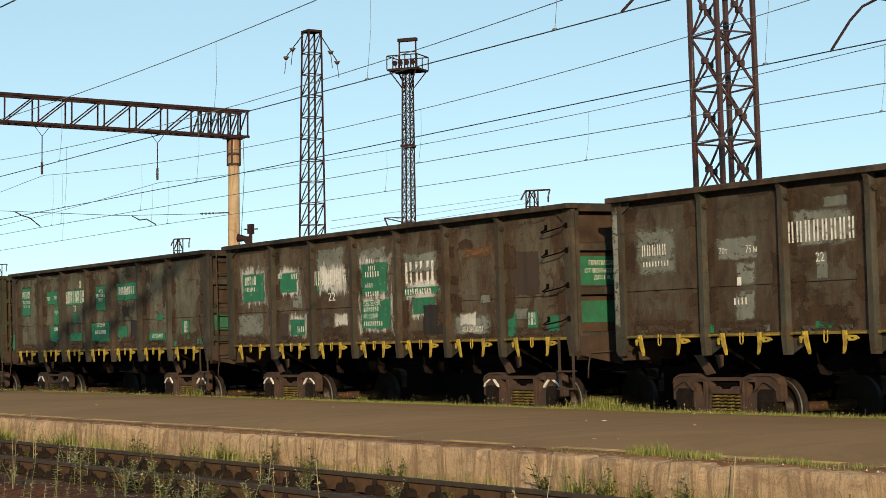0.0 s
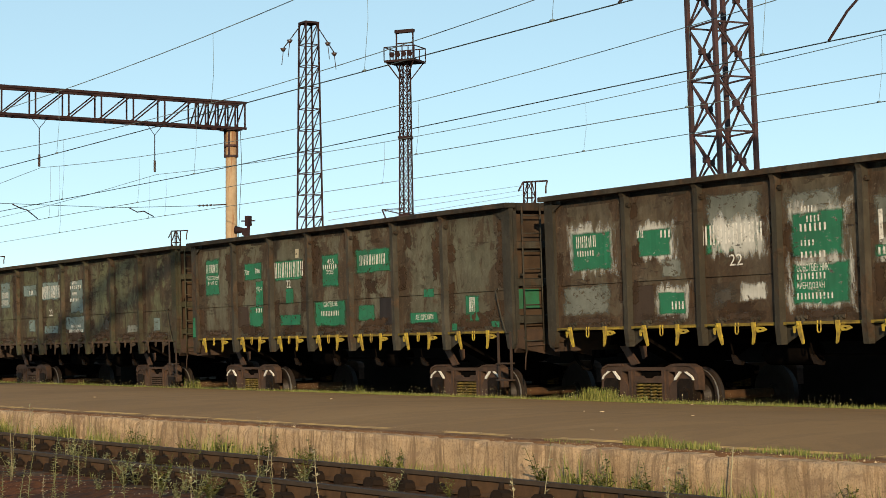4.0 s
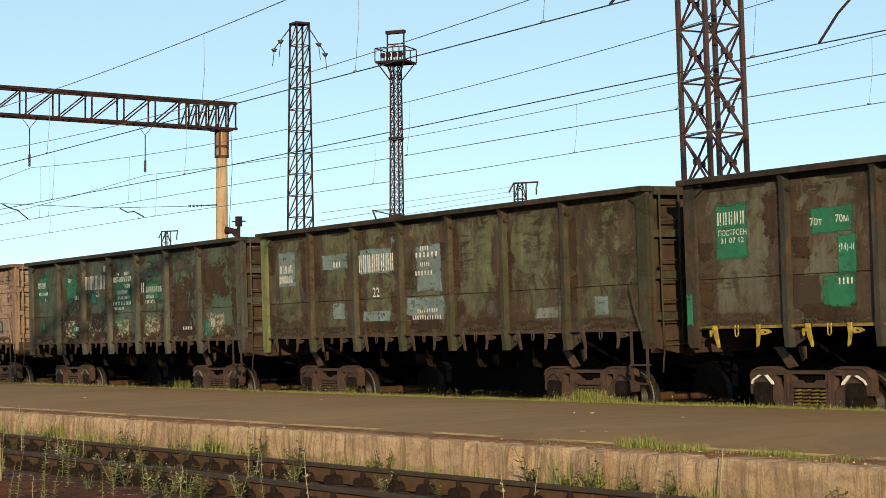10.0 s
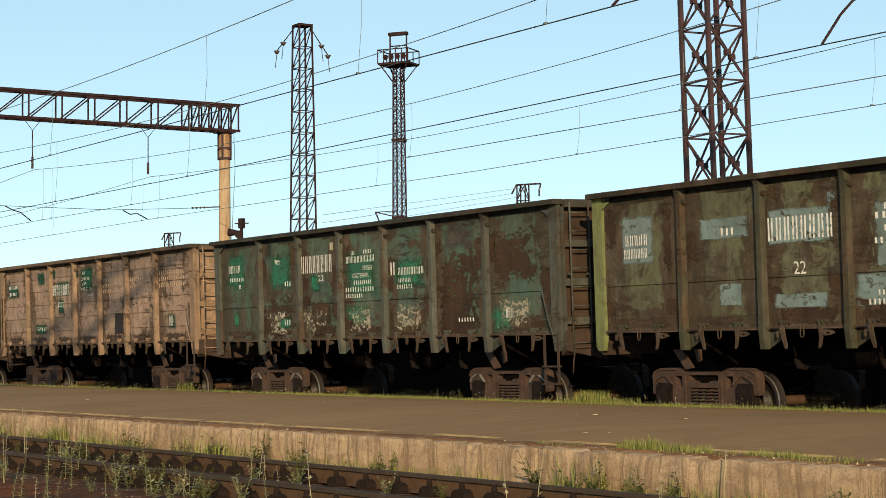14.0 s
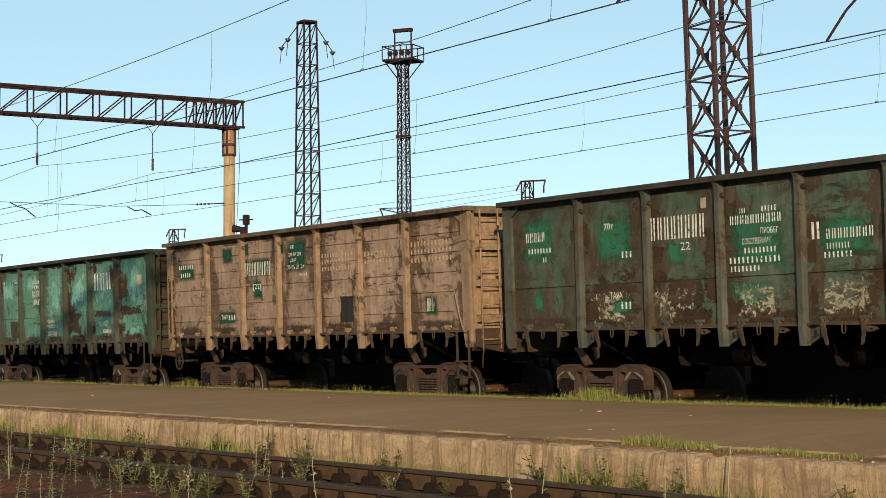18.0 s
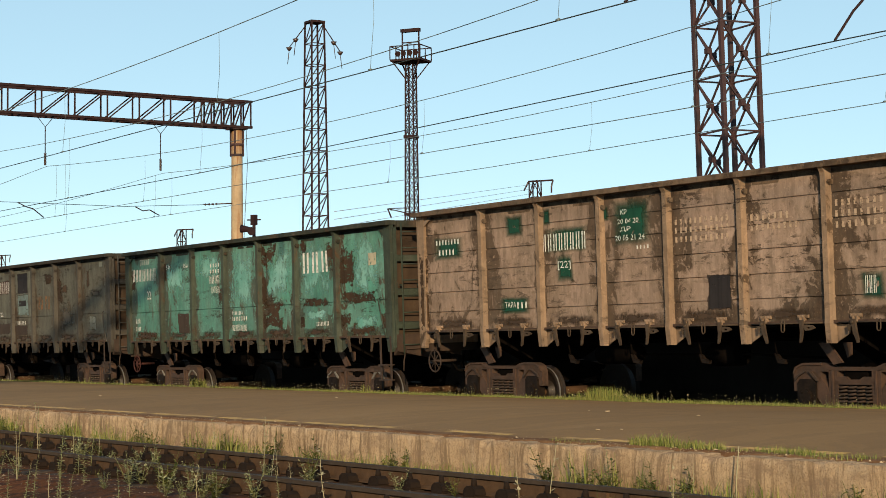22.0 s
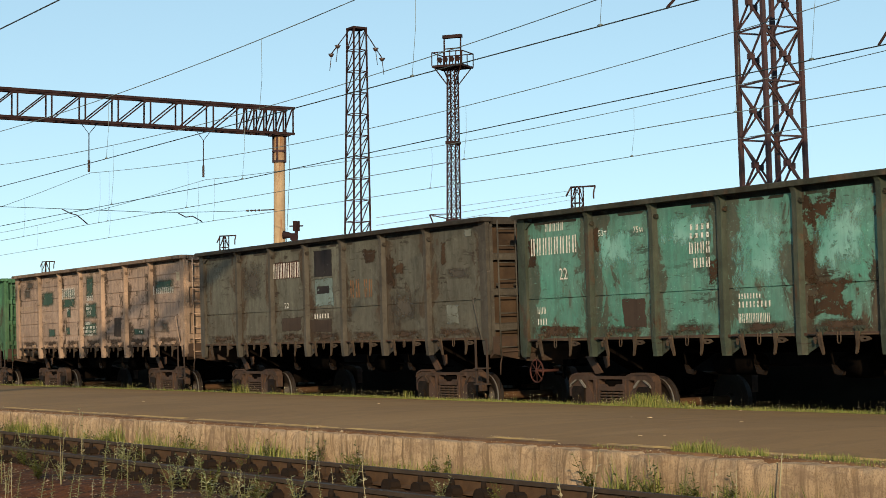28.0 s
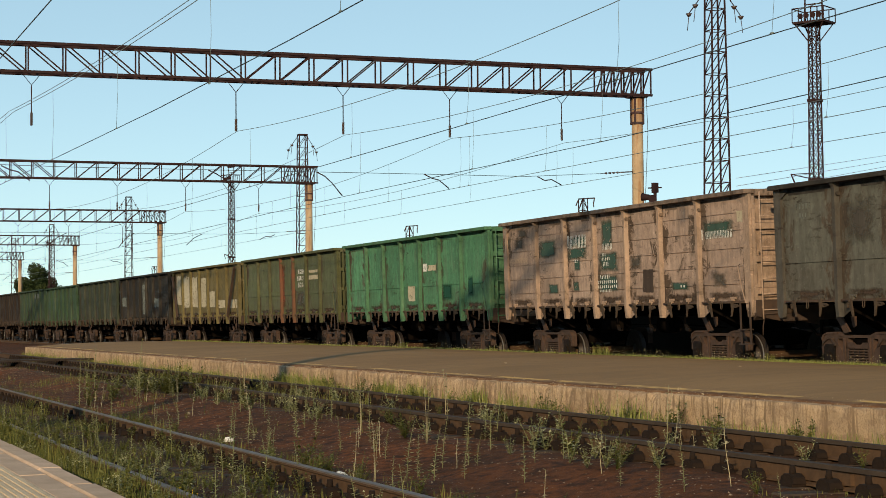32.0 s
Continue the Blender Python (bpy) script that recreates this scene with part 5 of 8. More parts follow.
def edge_rust(k, amount, seed):
    """Rust that eats in from the posts and the foot of the sheets."""
    r = random.Random(seed)
    for x0, x1 in BAYS:
        for side in (0, 1):
            z = 1.4 + r.random() * 0.4
            while z < 3.1:
                h = r.uniform(0.25, 0.8)
                if r.random() < amount:
                    w = r.uniform(0.18, 0.42)
                    a = x0 if side == 0 else x1 - w
                    sheet_patch(k, M_RUSTP, a, z, a + w, z + h)
                z += h + r.uniform(0.05, 0.3)
        if r.random() < amount:
            sheet_patch(k, M_RUSTP, x0 + r.uniform(0, 0.4), 1.30, x1 - r.uniform(0, 0.4), 1.30 + r.uniform(0.18, 0.4))


for k, amount in ((1, 0.6), (2, 0.6), (3, 0.55), (4, 0.45), (5, 0.5), (7, 0.25), (8, 0.06)):
    edge_rust(k, amount, k)
for k in range(1, 13):
    for x0, x1 in BAYS:
        sheet_patch(k, M_FOOT, x0, 1.29, x1, 1.50)
patch(6, M_RUSTP, -6.43, 1.30, -6.20, 2.75)
patch(6, M_RUSTP, -6.43, 1.30, -6.20, 2.05)
end_patch(2, -1.28, 2.14, -0.40, 2.62, (("ПРИПИСАН", -1.10, 2.47, 0.56, 0.085), ("СТ ВОЛНОВАХА", -1.19, 2.345, 0.78, 0.075), ("ДОН Ж Д", -1.00, 2.22, 0.46, 0.085)))
end_patch(2, -1.34, 1.52, -0.45, 1.88)
end_patch(3, -1.30, 1.66, -0.85, 2.0)


# ---- paint patches and lettering on the wagons: x and z along the side, in metres ----
sheet_patch(1, M_GREYP, -6.44, 1.20, -6.205, 3.32)
sheet_patch(1, M_GREYP, -6.44, 2.0, -6.205, 3.32)
sheet_patch(3, M_GREEN, -6.44, 1.28, -6.205, 1.80)
patch(1, M_GREYP, -6.16, 2.17, -5.06, 3.00)
bars(1, 5, M_STENCIL, -5.97, 2.53, -5.34, 2.70)
bars(1, 9, M_STENCIL, -5.95, 2.36, -5.29, 2.44)
patch(1, M_GREYP, -4.28, 2.35, -3.23, 2.73)
patch(1, M_GREYP, -3.84, 1.94, -3.35, 2.35)
patch(1, M_GREYP, -3.86, 1.43, -3.38, 1.94)
letters(1, "70т", -4.15, 2.47, -3.96, 2.56)
letters(1, "75 м", -3.57, 2.46, -3.33, 2.57)
bars(1, 1, M_STENCIL, -3.81, 1.99, -3.58, 2.11)
bars(1, 4, M_STENCIL, -3.86, 1.71, -3.54, 1.81)
patch(1, M_GREYP, -2.68, 2.45, -1.25, 3.03)
patch(1, M_GREYP, -2.03, 2.99, -1.46, 3.17)
bars(1, 8, M_STENCIL, -2.68, 2.55, -1.33, 2.85)
patch(1, M_GREYP, -2.16, 1.96, -1.88, 2.45)
letters(1, "22", -2.13, 2.26, -1.96, 2.39)
patch(1, M_GREEN, -2.25, 1.33, -1.81, 1.44)
patch(1, M_GREEN, -4.57, 1.29, -4.31, 1.44)
patch(1, M_GREYP, -3.26, 1.30, -3.09, 1.42)
patch(2, M_CHALK, -6.18, 2.07, -4.74, 3.02)
patch(2, M_GREEN, -6.04, 2.19, -4.90, 2.86)
bars(2, 5, M_STENCIL, -5.88, 2.59, -5.31, 2.78)
bars(2, 7, M_STENCIL, -5.86, 2.45, -5.38, 2.54)
patch(2, M_GREYP, -6.38, 1.48, -4.97, 2.00)
patch(2, M_CHALK, -4.45, 2.23, -3.29, 2.97)
patch(2, M_GREEN, -4.31, 2.35, -3.45, 2.81)
bars(2, 2, M_STENCIL, -4.29, 2.67, -4.10, 2.79)
bars(2, 3, M_STENCIL, -3.73, 2.64, -3.45, 2.76)
patch(2, M_GREYP, -3.74, 2.00, -3.22, 2.32)
patch(2, M_DARKBROWN, -4.63, 1.31, -3.90, 1.95)
patch(2, M_CHALK, -3.97, 1.32, -2.99, 1.97)
patch(2, M_GREEN, -3.83, 1.44, -3.15, 1.81)
bars(2, 4, M_STENCIL, -3.51, 1.53, -3.19, 1.65)
patch(2, M_GREYP, -2.73, 2.74, -1.35, 3.25)
patch(2, M_CHALK, -2.93, 2.20, -1.22, 2.96)
patch(2, M_GREEN, -2.79, 2.32, -1.38, 2.80)
bars(2, 8, M_STENCIL, -2.75, 2.47, -1.38, 2.76)
letters(2, "22", -2.14, 2.14, -1.86, 2.31)
patch(2, M_SMUDGE, -2.74, 1.45, -1.92, 1.93)
patch(2, M_CHALK, -1.95, 1.60, -1.30, 1.90)
patch(2, M_GREYP, -1.00, 2.20, 0.18, 3.18)
patch(2, M_CHALK, -1.00, 2.05, 0.39, 3.01)
patch(2, M_GREEN, -0.86, 2.17, 0.23, 2.85)
bars(2, 4, M_STENCIL, -0.62, 2.82, -0.35, 2.91)
bars(2, 4, M_STENCIL, -0.52, 2.68, -0.22, 2.77)
bars(2, 6, M_STENCIL, -0.66, 2.55, -0.09, 2.66)
bars(2, 4, M_STENCIL, -0.65, 2.35, -0.35, 2.43)
bars(2, 6, M_STENCIL, -0.66, 2.18, -0.14, 2.27)
patch(2, M_CHALK, -1.01, 1.39, 0.48, 2.29)
patch(2, M_GREEN, -0.87, 1.51, 0.32, 2.13)
letters(2, "СОБСТВЕННИК", -0.74, 1.99, -0.12, 2.10)
bars(2, 8, M_STENCIL, -0.75, 1.88, -0.16, 1.97)
letters(2, "АРЕНДОВАН", -0.76, 1.73, -0.21, 1.84)
bars(2, 10, M_STENCIL, -0.77, 1.60, -0.02, 1.69)
patch(2, M_GREYP, 0.72, 2.53, 2.10, 2.97)
bars(2, 3, M_STENCIL, 0.81, 2.33, 1.95, 2.77)
patch(2, M_CHALK, 0.60, 2.01, 2.23, 2.46)
patch(2, M_GREEN, 0.74, 2.13, 2.07, 2.30)
bars(2, 11, M_STENCIL, 0.81, 2.16, 1.77, 2.26)
patch(2, M_CHALK, 0.89, 1.65, 2.08, 2.27)
patch(2, M_GREEN, 1.03, 1.77, 1.92, 2.11)
patch(2, M_BLACKP, 1.43, 1.39, 2.12, 1.96)
patch(2, M_GREYP, 2.42, 1.36, 3.72, 1.74)
patch(2, M_CHALK, 2.60, 1.50, 3.30, 1.80)
letters(2, "АВТОРЕЖИМ", 2.76, 1.42, 3.41, 1.52)
patch(2, M_GREYP, 3.31, 1.92, 3.72, 2.09)
patch(2, M_SMEAR, 2.62, 2.72, 4.15, 2.95)
patch(2, M_RUSTP, 2.54, 2.87, 3.23, 3.10)
patch(2, M_GREEN, 4.19, 1.25, 4.48, 1.79)
patch(2, M_GREYP, 4.40, 1.59, 4.84, 1.81)
patch(2, M_GREEN, 4.78, 1.44, 5.10, 1.77)
bars(2, 3, M_STENCIL, 4.82, 1.51, 5.04, 1.72)
patch(2, M_GREEN, 5.36, 1.38, 5.72, 1.67)
patch(2, M_DARKBROWN, 4.24, 2.00, 5.21, 2.79)
patch(3, M_GREEN, -6.05, 2.22, -5.29, 3.10)
bars(3, 5, M_STENCIL, -5.98, 2.77, -5.35, 2.96)
letters(3, "ПОСТРОЕН", -5.95, 2.61, -5.34, 2.70)
letters(3, "31 07 12", -5.90, 2.50, -5.40, 2.58)
patch(3, M_GREEN, -4.09, 2.52, -3.21, 2.92)
patch(3, M_GREEN, -3.56, 1.93, -3.18, 2.54)
patch(3, M_GREEN, -3.88, 1.48, -3.21, 1.97)
letters(3, "70т", -4.05, 2.65, -3.82, 2.76)
letters(3, "70м", -3.57, 2.67, -3.32, 2.78)
letters(3, "(М)-II", -3.52, 2.26, -3.24, 2.38)
bars(3, 4, M_STENCIL, -3.55, 1.82, -3.25, 1.91)
patch(3, M_DARKBROWN, -4.70, 1.49, -3.88, 1.99)
patch(3, M_GREEN, -2.67, 2.45, -1.29, 2.91)
bars(3, 8, M_STENCIL, -2.64, 2.53, -1.33, 2.85)
letters(3, "22", -2.11, 2.31, -1.92, 2.47)
patch(3, M_GREEN, -2.18, 1.96, -1.81, 2.32)
patch(3, M_GREEN, -2.48, 1.51, -1.49, 1.75)
patch(3, M_CREAM, -1.71, 2.91, -1.55, 3.11)
patch(3, M_GREEN, -0.59, 2.24, 0.13, 2.95)
letters(3, "455", -0.33, 2.73, -0.06, 2.83)
bars(3, 7, M_STENCIL, -0.52, 2.63, 0.07, 2.72)
letters(3, "ПРОБЕГ", -0.38, 2.52, -0.07, 2.61)
patch(3, M_GREEN, -0.96, 1.46, 0.40, 2.00)
letters(3, "СОБСТВЕННИК", -0.53, 1.87, 0.02, 1.97)
bars(3, 11, M_STENCIL, -0.65, 1.68, 0.09, 1.78)
patch(3, M_GREEN, 0.76, 2.47, 2.19, 2.97)
bars(3, 8, M_STENCIL, 0.95, 2.64, 1.96, 2.84)
patch(3, M_GREEN, 0.83, 1.53, 1.52, 1.88)
patch(3, M_BLACKP, 1.66, 1.45, 2.16, 1.99)
patch(3, M_GREEN, 3.24, 1.94, 3.67, 2.11)
patch(3, M_GREEN, 2.75, 1.45, 3.79, 1.68)
letters(3, "АВТОРЕЖИМ", 2.98, 1.53, 3.59, 1.63)
patch(3, M_GREEN, 4.66, 1.45, 5.13, 1.95)
bars(3, 3, M_STENCIL, 4.80, 1.64, 5.00, 1.90)
patch(3, M_GREEN, 5.47, 1.35, 5.75, 1.47)
patch(3, M_GREEN, 4.22, 1.31, 4.41, 1.45)
patch(3, M_RUSTP, -5.04, 2.38, -4.65, 3.28)
patch(3, M_RUSTP, -1.50, 2.17, -1.22, 3.10)
patch(3, M_RUSTP, -1.10, 2.48, -0.61, 3.34)
patch(3, M_RUSTP, 2.14, 2.37, 2.29, 3.32)
patch(3, M_RUSTP, 2.58, 2.81, 2.91, 3.28)
patch(3, M_RUSTP, 3.60, 2.17, 3.95, 3.14)
patch(3, M_RUSTP, 5.65, 2.20, 5.99, 3.11)
patch(3, M_RUSTP, 1.12, 2.03, 1.68, 2.37)
patch(4, M_BLUEGREY, -5.86, 2.29, -5.03, 3.08)
bars(4, 5, M_STENCIL, -5.75, 2.61, -5.17, 2.78)
bars(4, 7, M_STENCIL, -5.79, 2.41, -5.19, 2.56)
patch(4, M_BLUEGREY, -4.02, 2.59, -2.86, 2.93)
bars(4, 3, M_STENCIL, -3.52, 2.65, -3.19, 2.76)
patch(4, M_BLUEGREY, -2.56, 2.44, -1.16, 2.97)
patch(4, M_BLUEGREY, -1.31, 2.91, -1.14, 3.14)
bars(4, 8, M_STENCIL, -2.51, 2.51, -1.17, 2.84)
letters(4, "22", -1.99, 2.02, -1.75, 2.20)
patch(4, M_BLUEGREY, -3.58, 1.60, -3.08, 1.95)
patch(4, M_BLUEGREY, -2.45, 1.54, -1.32, 1.76)
patch(4, M_BLUEGREY, -0.46, 2.02, 0.49, 2.96)
bars(4, 4, M_STENCIL, -0.26, 2.82, 0.06, 2.91)
bars(4, 6, M_STENCIL, -0.43, 2.70, 0.37, 2.79)
bars(4, 5, M_STENCIL, -0.26, 2.53, 0.07, 2.61)
bars(4, 6, M_STENCIL, -0.45, 2.37, 0.16, 2.45)
patch(4, M_BLUEGREY, -0.87, 1.51, 0.58, 1.99)
bars(4, 9, M_STENCIL, -0.42, 1.68, 0.30, 1.75)
bars(4, 12, M_STENCIL, -0.60, 1.55, 0.42, 1.63)
patch(4, M_SMUDGE, 1.65, 1.47, 2.34, 2.01)
patch(4, M_GREYP, 3.26, 1.49, 4.02, 1.70)
patch(4, M_BLUEGREY, 4.91, 1.50, 5.31, 1.84)
patch(4, M_RUSTP, -4.85, 2.06, -4.61, 3.21)
patch(4, M_RUSTP, 2.49, 1.88, 2.66, 3.28)
patch(4, M_RUSTP, 4.21, 1.93, 4.52, 3.25)
patch(4, M_RUSTP, 0.67, 2.06, 0.90, 3.30)
patch(5, M_GREENSOFT, -5.94, 2.33, -4.98, 3.24)
bars(5, 5, M_STENCIL, -5.83, 2.76, -5.24, 2.92)
bars(5, 8, M_STENCIL, -5.76, 2.57, -5.07, 2.65)
bars(5, 2, M_STENCIL, -5.34, 2.41, -5.21, 2.49)
patch(5, M_GREENSOFT, -5.65, 1.53, -5.35, 1.94)
patch(5, M_GREENSOFT, -3.91, 2.25, -2.86, 3.18)
letters(5, "70т", -3.65, 2.85, -3.41, 2.96)
bars(5, 3, M_STENCIL, -3.24, 2.39, -2.93, 2.49)
bars(5, 8, M_STENCIL, -2.49, 2.62, -1.18, 2.97)
patch(5, M_CREAM, -1.30, 3.04, -1.16, 3.21)
patch(5, M_GREENSOFT, -2.10, 2.20, -1.68, 2.60)
letters(5, "22", -1.77, 2.44, -1.55, 2.56)
patch(5, M_GREENSOFT, -0.80, 2.00, 0.64, 3.02)
bars(5, 3, M_STENCIL, -0.44, 2.91, -0.29, 2.98)
bars(5, 5, M_STENCIL, 0.03, 2.91, 0.36, 2.99)
bars(5, 10, M_STENCIL, -0.65, 2.75, 0.46, 2.88)
letters(5, "ПРОБЕГ", 0.01, 2.59, 0.37, 2.68)
letters(5, "СОБСТВЕННИК", -0.39, 2.45, 0.21, 2.54)
bars(5, 9, M_STENCIL, -0.36, 2.32, 0.33, 2.40)
bars(5, 12, M_STENCIL, -0.69, 2.18, 0.42, 2.27)
bars(5, 8, M_STENCIL, -0.67, 2.06, -0.02, 2.14)
patch(5, M_GREENSOFT, -0.79, 1.49, 0.26, 1.94)
patch(5, M_GREENSOFT, 1.06, 2.14, 2.29, 2.80)
bars(5, 1, M_STENCIL, 1.01, 2.45, 1.25, 2.69)
bars(5, 8, M_STENCIL, 1.31, 2.44, 2.23, 2.58)
bars(5, 8, M_STENCIL, 1.31, 2.30, 1.78, 2.38)
bars(5, 7, M_STENCIL, 1.25, 2.18, 1.83, 2.26)
for x in (-4.35, 2.62):
    patch(5, M_RUSTP, x, 1.30, x + 1.35, 1.98)
for x in (-4.15, -2.45, -0.65, 1.10, 4.55):
    patch(5, M_FLECK, x, 1.36, x + 1.05, 1.92)
patch(5, M_SMUDGE, 2.62, 2.75, 4.05, 3.32)
patch(5, M_RUSTP, 4.40, 2.05, 5.80, 3.10)
patch(5, M_RUSTP, 2.52, 1.42, 4.08, 2.82)
patch(5, M_RUSTP, -4.33, 1.49, -2.73, 2.22)
patch(5, M_RUSTP, 1.79, 1.45, 2.29, 1.82)
patch(5, M_RUSTP, -2.29, 1.47, -1.19, 2.14)
patch(5, M_GREENSOFT, -3.56, 1.49, -2.92, 1.74)
letters(5, "ТАРА", -3.54, 1.75, -3.23, 1.85)
bars(5, 3, M_STENCIL, -3.28, 1.58, -2.98, 1.69)
patch(5, M_GREENSOFT, 4.36, 1.26, 5.07, 1.84)
bars(5, 3, M_STENCIL, 4.83, 1.56, 5.03, 1.73)
bars(5, 6, M_STENCIL, 3.32, 1.52, 3.86, 1.59)
patch(6, M_DKGREEN, -6.02, 2.55, -4.93, 3.00)
bars(6, 8, M_STENCIL, -5.92, 2.85, -5.08, 2.94)
bars(6, 5, M_STENCIL, -5.83, 2.66, -5.24, 2.76)
patch(6, M_DKGREEN, -3.67, 2.85, -3.09, 3.27)
patch(6, M_DKGREEN, -2.60, 2.51, -1.22, 2.98)
patch(6, M_DKGREEN, -2.59, 2.99, -2.30, 3.33)
bars(6, 8, M_STENCIL, -2.56, 2.57, -1.30, 2.86)
patch(6, M_DKGREEN, -2.17, 2.02, -1.68, 2.52)
letters(6, "[22]", -2.12, 2.24, -1.76, 2.39)
patch(6, M_DKGREEN, -0.64, 2.51, 0.39, 3.38)
letters(6, "КР", -0.40, 3.06, -0.24, 3.14)
letters(6, "20 04 20", -0.48, 2.91, 0.06, 2.99)
letters(6, "ДР", -0.41, 2.78, -0.14, 2.86)
letters(6, "20 05 21 24", -0.54, 2.64, 0.20, 2.73)
bars(6, 4, M_STENCIL, -0.02, 2.49, 0.32, 2.55)
patch(6, M_DKGREEN, -3.90, 1.52, -2.94, 1.85)
letters(6, "ТАРА", -3.70, 1.65, -3.38, 1.75)
bars(6, 3, M_STENCIL, -3.36, 1.63, -3.01, 1.74)
patch(6, M_DARKBROWN, 1.63, 1.48, 2.20, 2.03)
patch(6, M_BLACKP, 1.67, 1.50, 2.18, 2.01)
for z in (2.54, 2.68, 2.81):
    bars(6, 11, M_PALETAN, 0.92, z, 2.21, z + 0.085)
bars(6, 9, M_PALETAN, 2.63, 2.62, 3.67, 2.71)
bars(6, 7, M_PALETAN, 2.63, 2.76, 3.50, 2.86)
patch(6, M_DKGREEN, -0.99, 2.97, -0.69, 3.23)
for z in (2.56, 2.71, 2.86):
    bars(6, 12, M_PALETAN, 4.36, z, 5.80, z + 0.09)
patch(6, M_DKGREEN, 4.78, 1.52, 5.27, 1.96)
bars(6, 3, M_STENCIL, 4.88, 1.64, 5.11, 1.88)
patch(7, M_TEALP, -0.69, 1.94, 0.58, 3.24)
patch(7, M_TEALP, 1.04, 2.11, 2.24, 3.17)
patch(7, M_TEALP, 2.64, 2.11, 4.07, 3.29)
patch(7, M_TEALP, 4.92, 2.10, 5.89, 3.30)
patch(7, M_TEALP, -2.58, 2.70, -1.08, 3.24)
patch(7, M_TEALP, -4.37, 2.37, -2.92, 3.11)
patch(7, M_TEALP, 4.87, 1.41, 5.85, 1.70)
patch(7, M_TEALP, 2.74, 1.63, 3.94, 1.85)
patch(7, M_RUSTP, 0.90, 1.40, 1.96, 2.16)
patch(7, M_RUSTP, 4.19, 2.23, 5.03, 3.10)
patch(7, M_RUSTP, 4.39, 1.92, 5.90, 2.19)
patch(7, M_RUSTP, 2.64, 1.91, 4.04, 2.12)
patch(7, M_RUSTP, 1.04, 2.85, 1.65, 3.34)
patch(7, M_RUSTP, 2.65, 2.96, 3.04, 3.31)
patch(7, M_RUSTP, 4.25, 1.48, 4.87, 1.75)
bars(7, 5, M_STENCIL, -5.65, 3.15, -5.04, 3.29)
bars(7, 8, M_STENCIL, -6.09, 2.75, -4.65, 3.05)
letters(7, "22", -5.22, 2.30, -4.99, 2.50)
bars(7, 3, M_STENCIL, -5.94, 1.72, -5.65, 1.84)
bars(7, 4, M_STENCIL, -5.95, 1.53, -5.62, 1.64)
bars(7, 4, M_STENCIL, -1.66, 2.93, -1.12, 3.02)
bars(7, 4, M_STENCIL, -1.67, 2.80, -1.13, 2.88)
bars(7, 4, M_STENCIL, -1.68, 2.56, -1.14, 2.74)
bars(7, 3, M_STENCIL, -1.59, 2.34, -1.14, 2.49)
bars(7, 8, M_STENCIL, -0.55, 1.82, -0.02, 1.90)
bars(7, 9, M_STENCIL, -0.56, 1.69, 0.20, 1.78)
bars(7, 9, M_STENCIL, -0.57, 1.46, 0.16, 1.60)
patch(7, M_DARKBROWN, -3.46, 1.42, -2.82, 1.92)
letters(7, "53т", -4.05, 2.98, -3.82, 3.08)
letters(7, "75м", -3.10, 2.98, -2.84, 3.08)
bars(7, 3, M_STENCIL, 2.78, 2.61, 4.00, 3.04)
patch(7, M_CREAM, 5.50, 2.66, 5.83, 2.92)
bars(7, 9, M_STENCIL, 3.34, 1.51, 3.89, 1.60)
patch(8, M_REDBROWN, -2.53, 2.67, -1.14, 3.09)
bars(8, 8, M_STENCIL, -2.50, 2.71, -1.15, 3.04)
patch(8, M_BLACKP, -0.52, 2.66, 0.32, 3.25)
patch(8, M_BLUEGREY, -0.53, 2.01, 0.38, 2.66)
patch(8, M_BLACKP, -0.41, 2.30, 0.17, 2.47)
patch(8, M_SMUDGE, 2.66, 1.55, 4.0, 2.35)
patch(8, M_SMUDGE, -4.2, 2.2, -3.0, 3.2)
bars(8, 2, M_ORANGE, 1.08, 2.16, 1.58, 2.56)
bars(8, 2, M_ORANGE, 1.70, 2.15, 2.09, 2.55)
patch(8, M_DARKBROWN, -2.16, 1.53, -1.14, 1.83)
patch(8, M_DARKBROWN, -0.77, 1.48, 0.27, 1.76)
bars(8, 6, M_STENCIL, -0.55, 1.78, 0.16, 1.88)
patch(8, M_GREYP, 4.86, 1.53, 5.39, 1.95)
patch(8, M_GREYP, 5.61, 3.16, 5.91, 3.36)
letters(8, "22", -1.95, 2.04, -1.74, 2.16)
bars(8, 5, M_GREYP, -5.74, 2.99, -5.14, 3.11)
bars(8, 5, M_GREYP, -5.71, 2.83, -5.20, 2.94)
patch(8, M_RUSTP, 2.87, 2.55, 3.36, 2.82)
patch(8, M_RUSTP, 4.75, 2.66, 4.97, 3.17)
patch(8, M_RUSTP, 1.63, 2.81, 2.27, 3.16)
patch(8, M_SMUDGE, 4.84, 2.38, 5.90, 2.63)
patch(9, M_SMUDGE, -5.83, 2.71, -4.97, 3.09)
patch(9, M_DULLGREEN, -4.18, 2.47, -2.95, 2.97)
patch(9, M_DULLGREEN, -2.57, 2.37, -1.21, 2.70)
patch(9, M_DULLGREEN, -2.55, 2.66, -1.19, 2.97)
bars(9, 8, M_STENCIL, -2.53, 2.66, -1.27, 2.97)
patch(9, M_DULLGREEN, -2.04, 2.09, -1.65, 2.41)
letters(9, "22", -1.99, 2.31, -1.77, 2.39)
patch(9, M_DULLGREEN, -0.49, 2.52, 0.19, 3.31)
bars(9, 4, M_STENCIL, -0.38, 2.55, 0.17, 2.70)
patch(9, M_DULLGREEN, -0.89, 2.01, 0.49, 2.54)
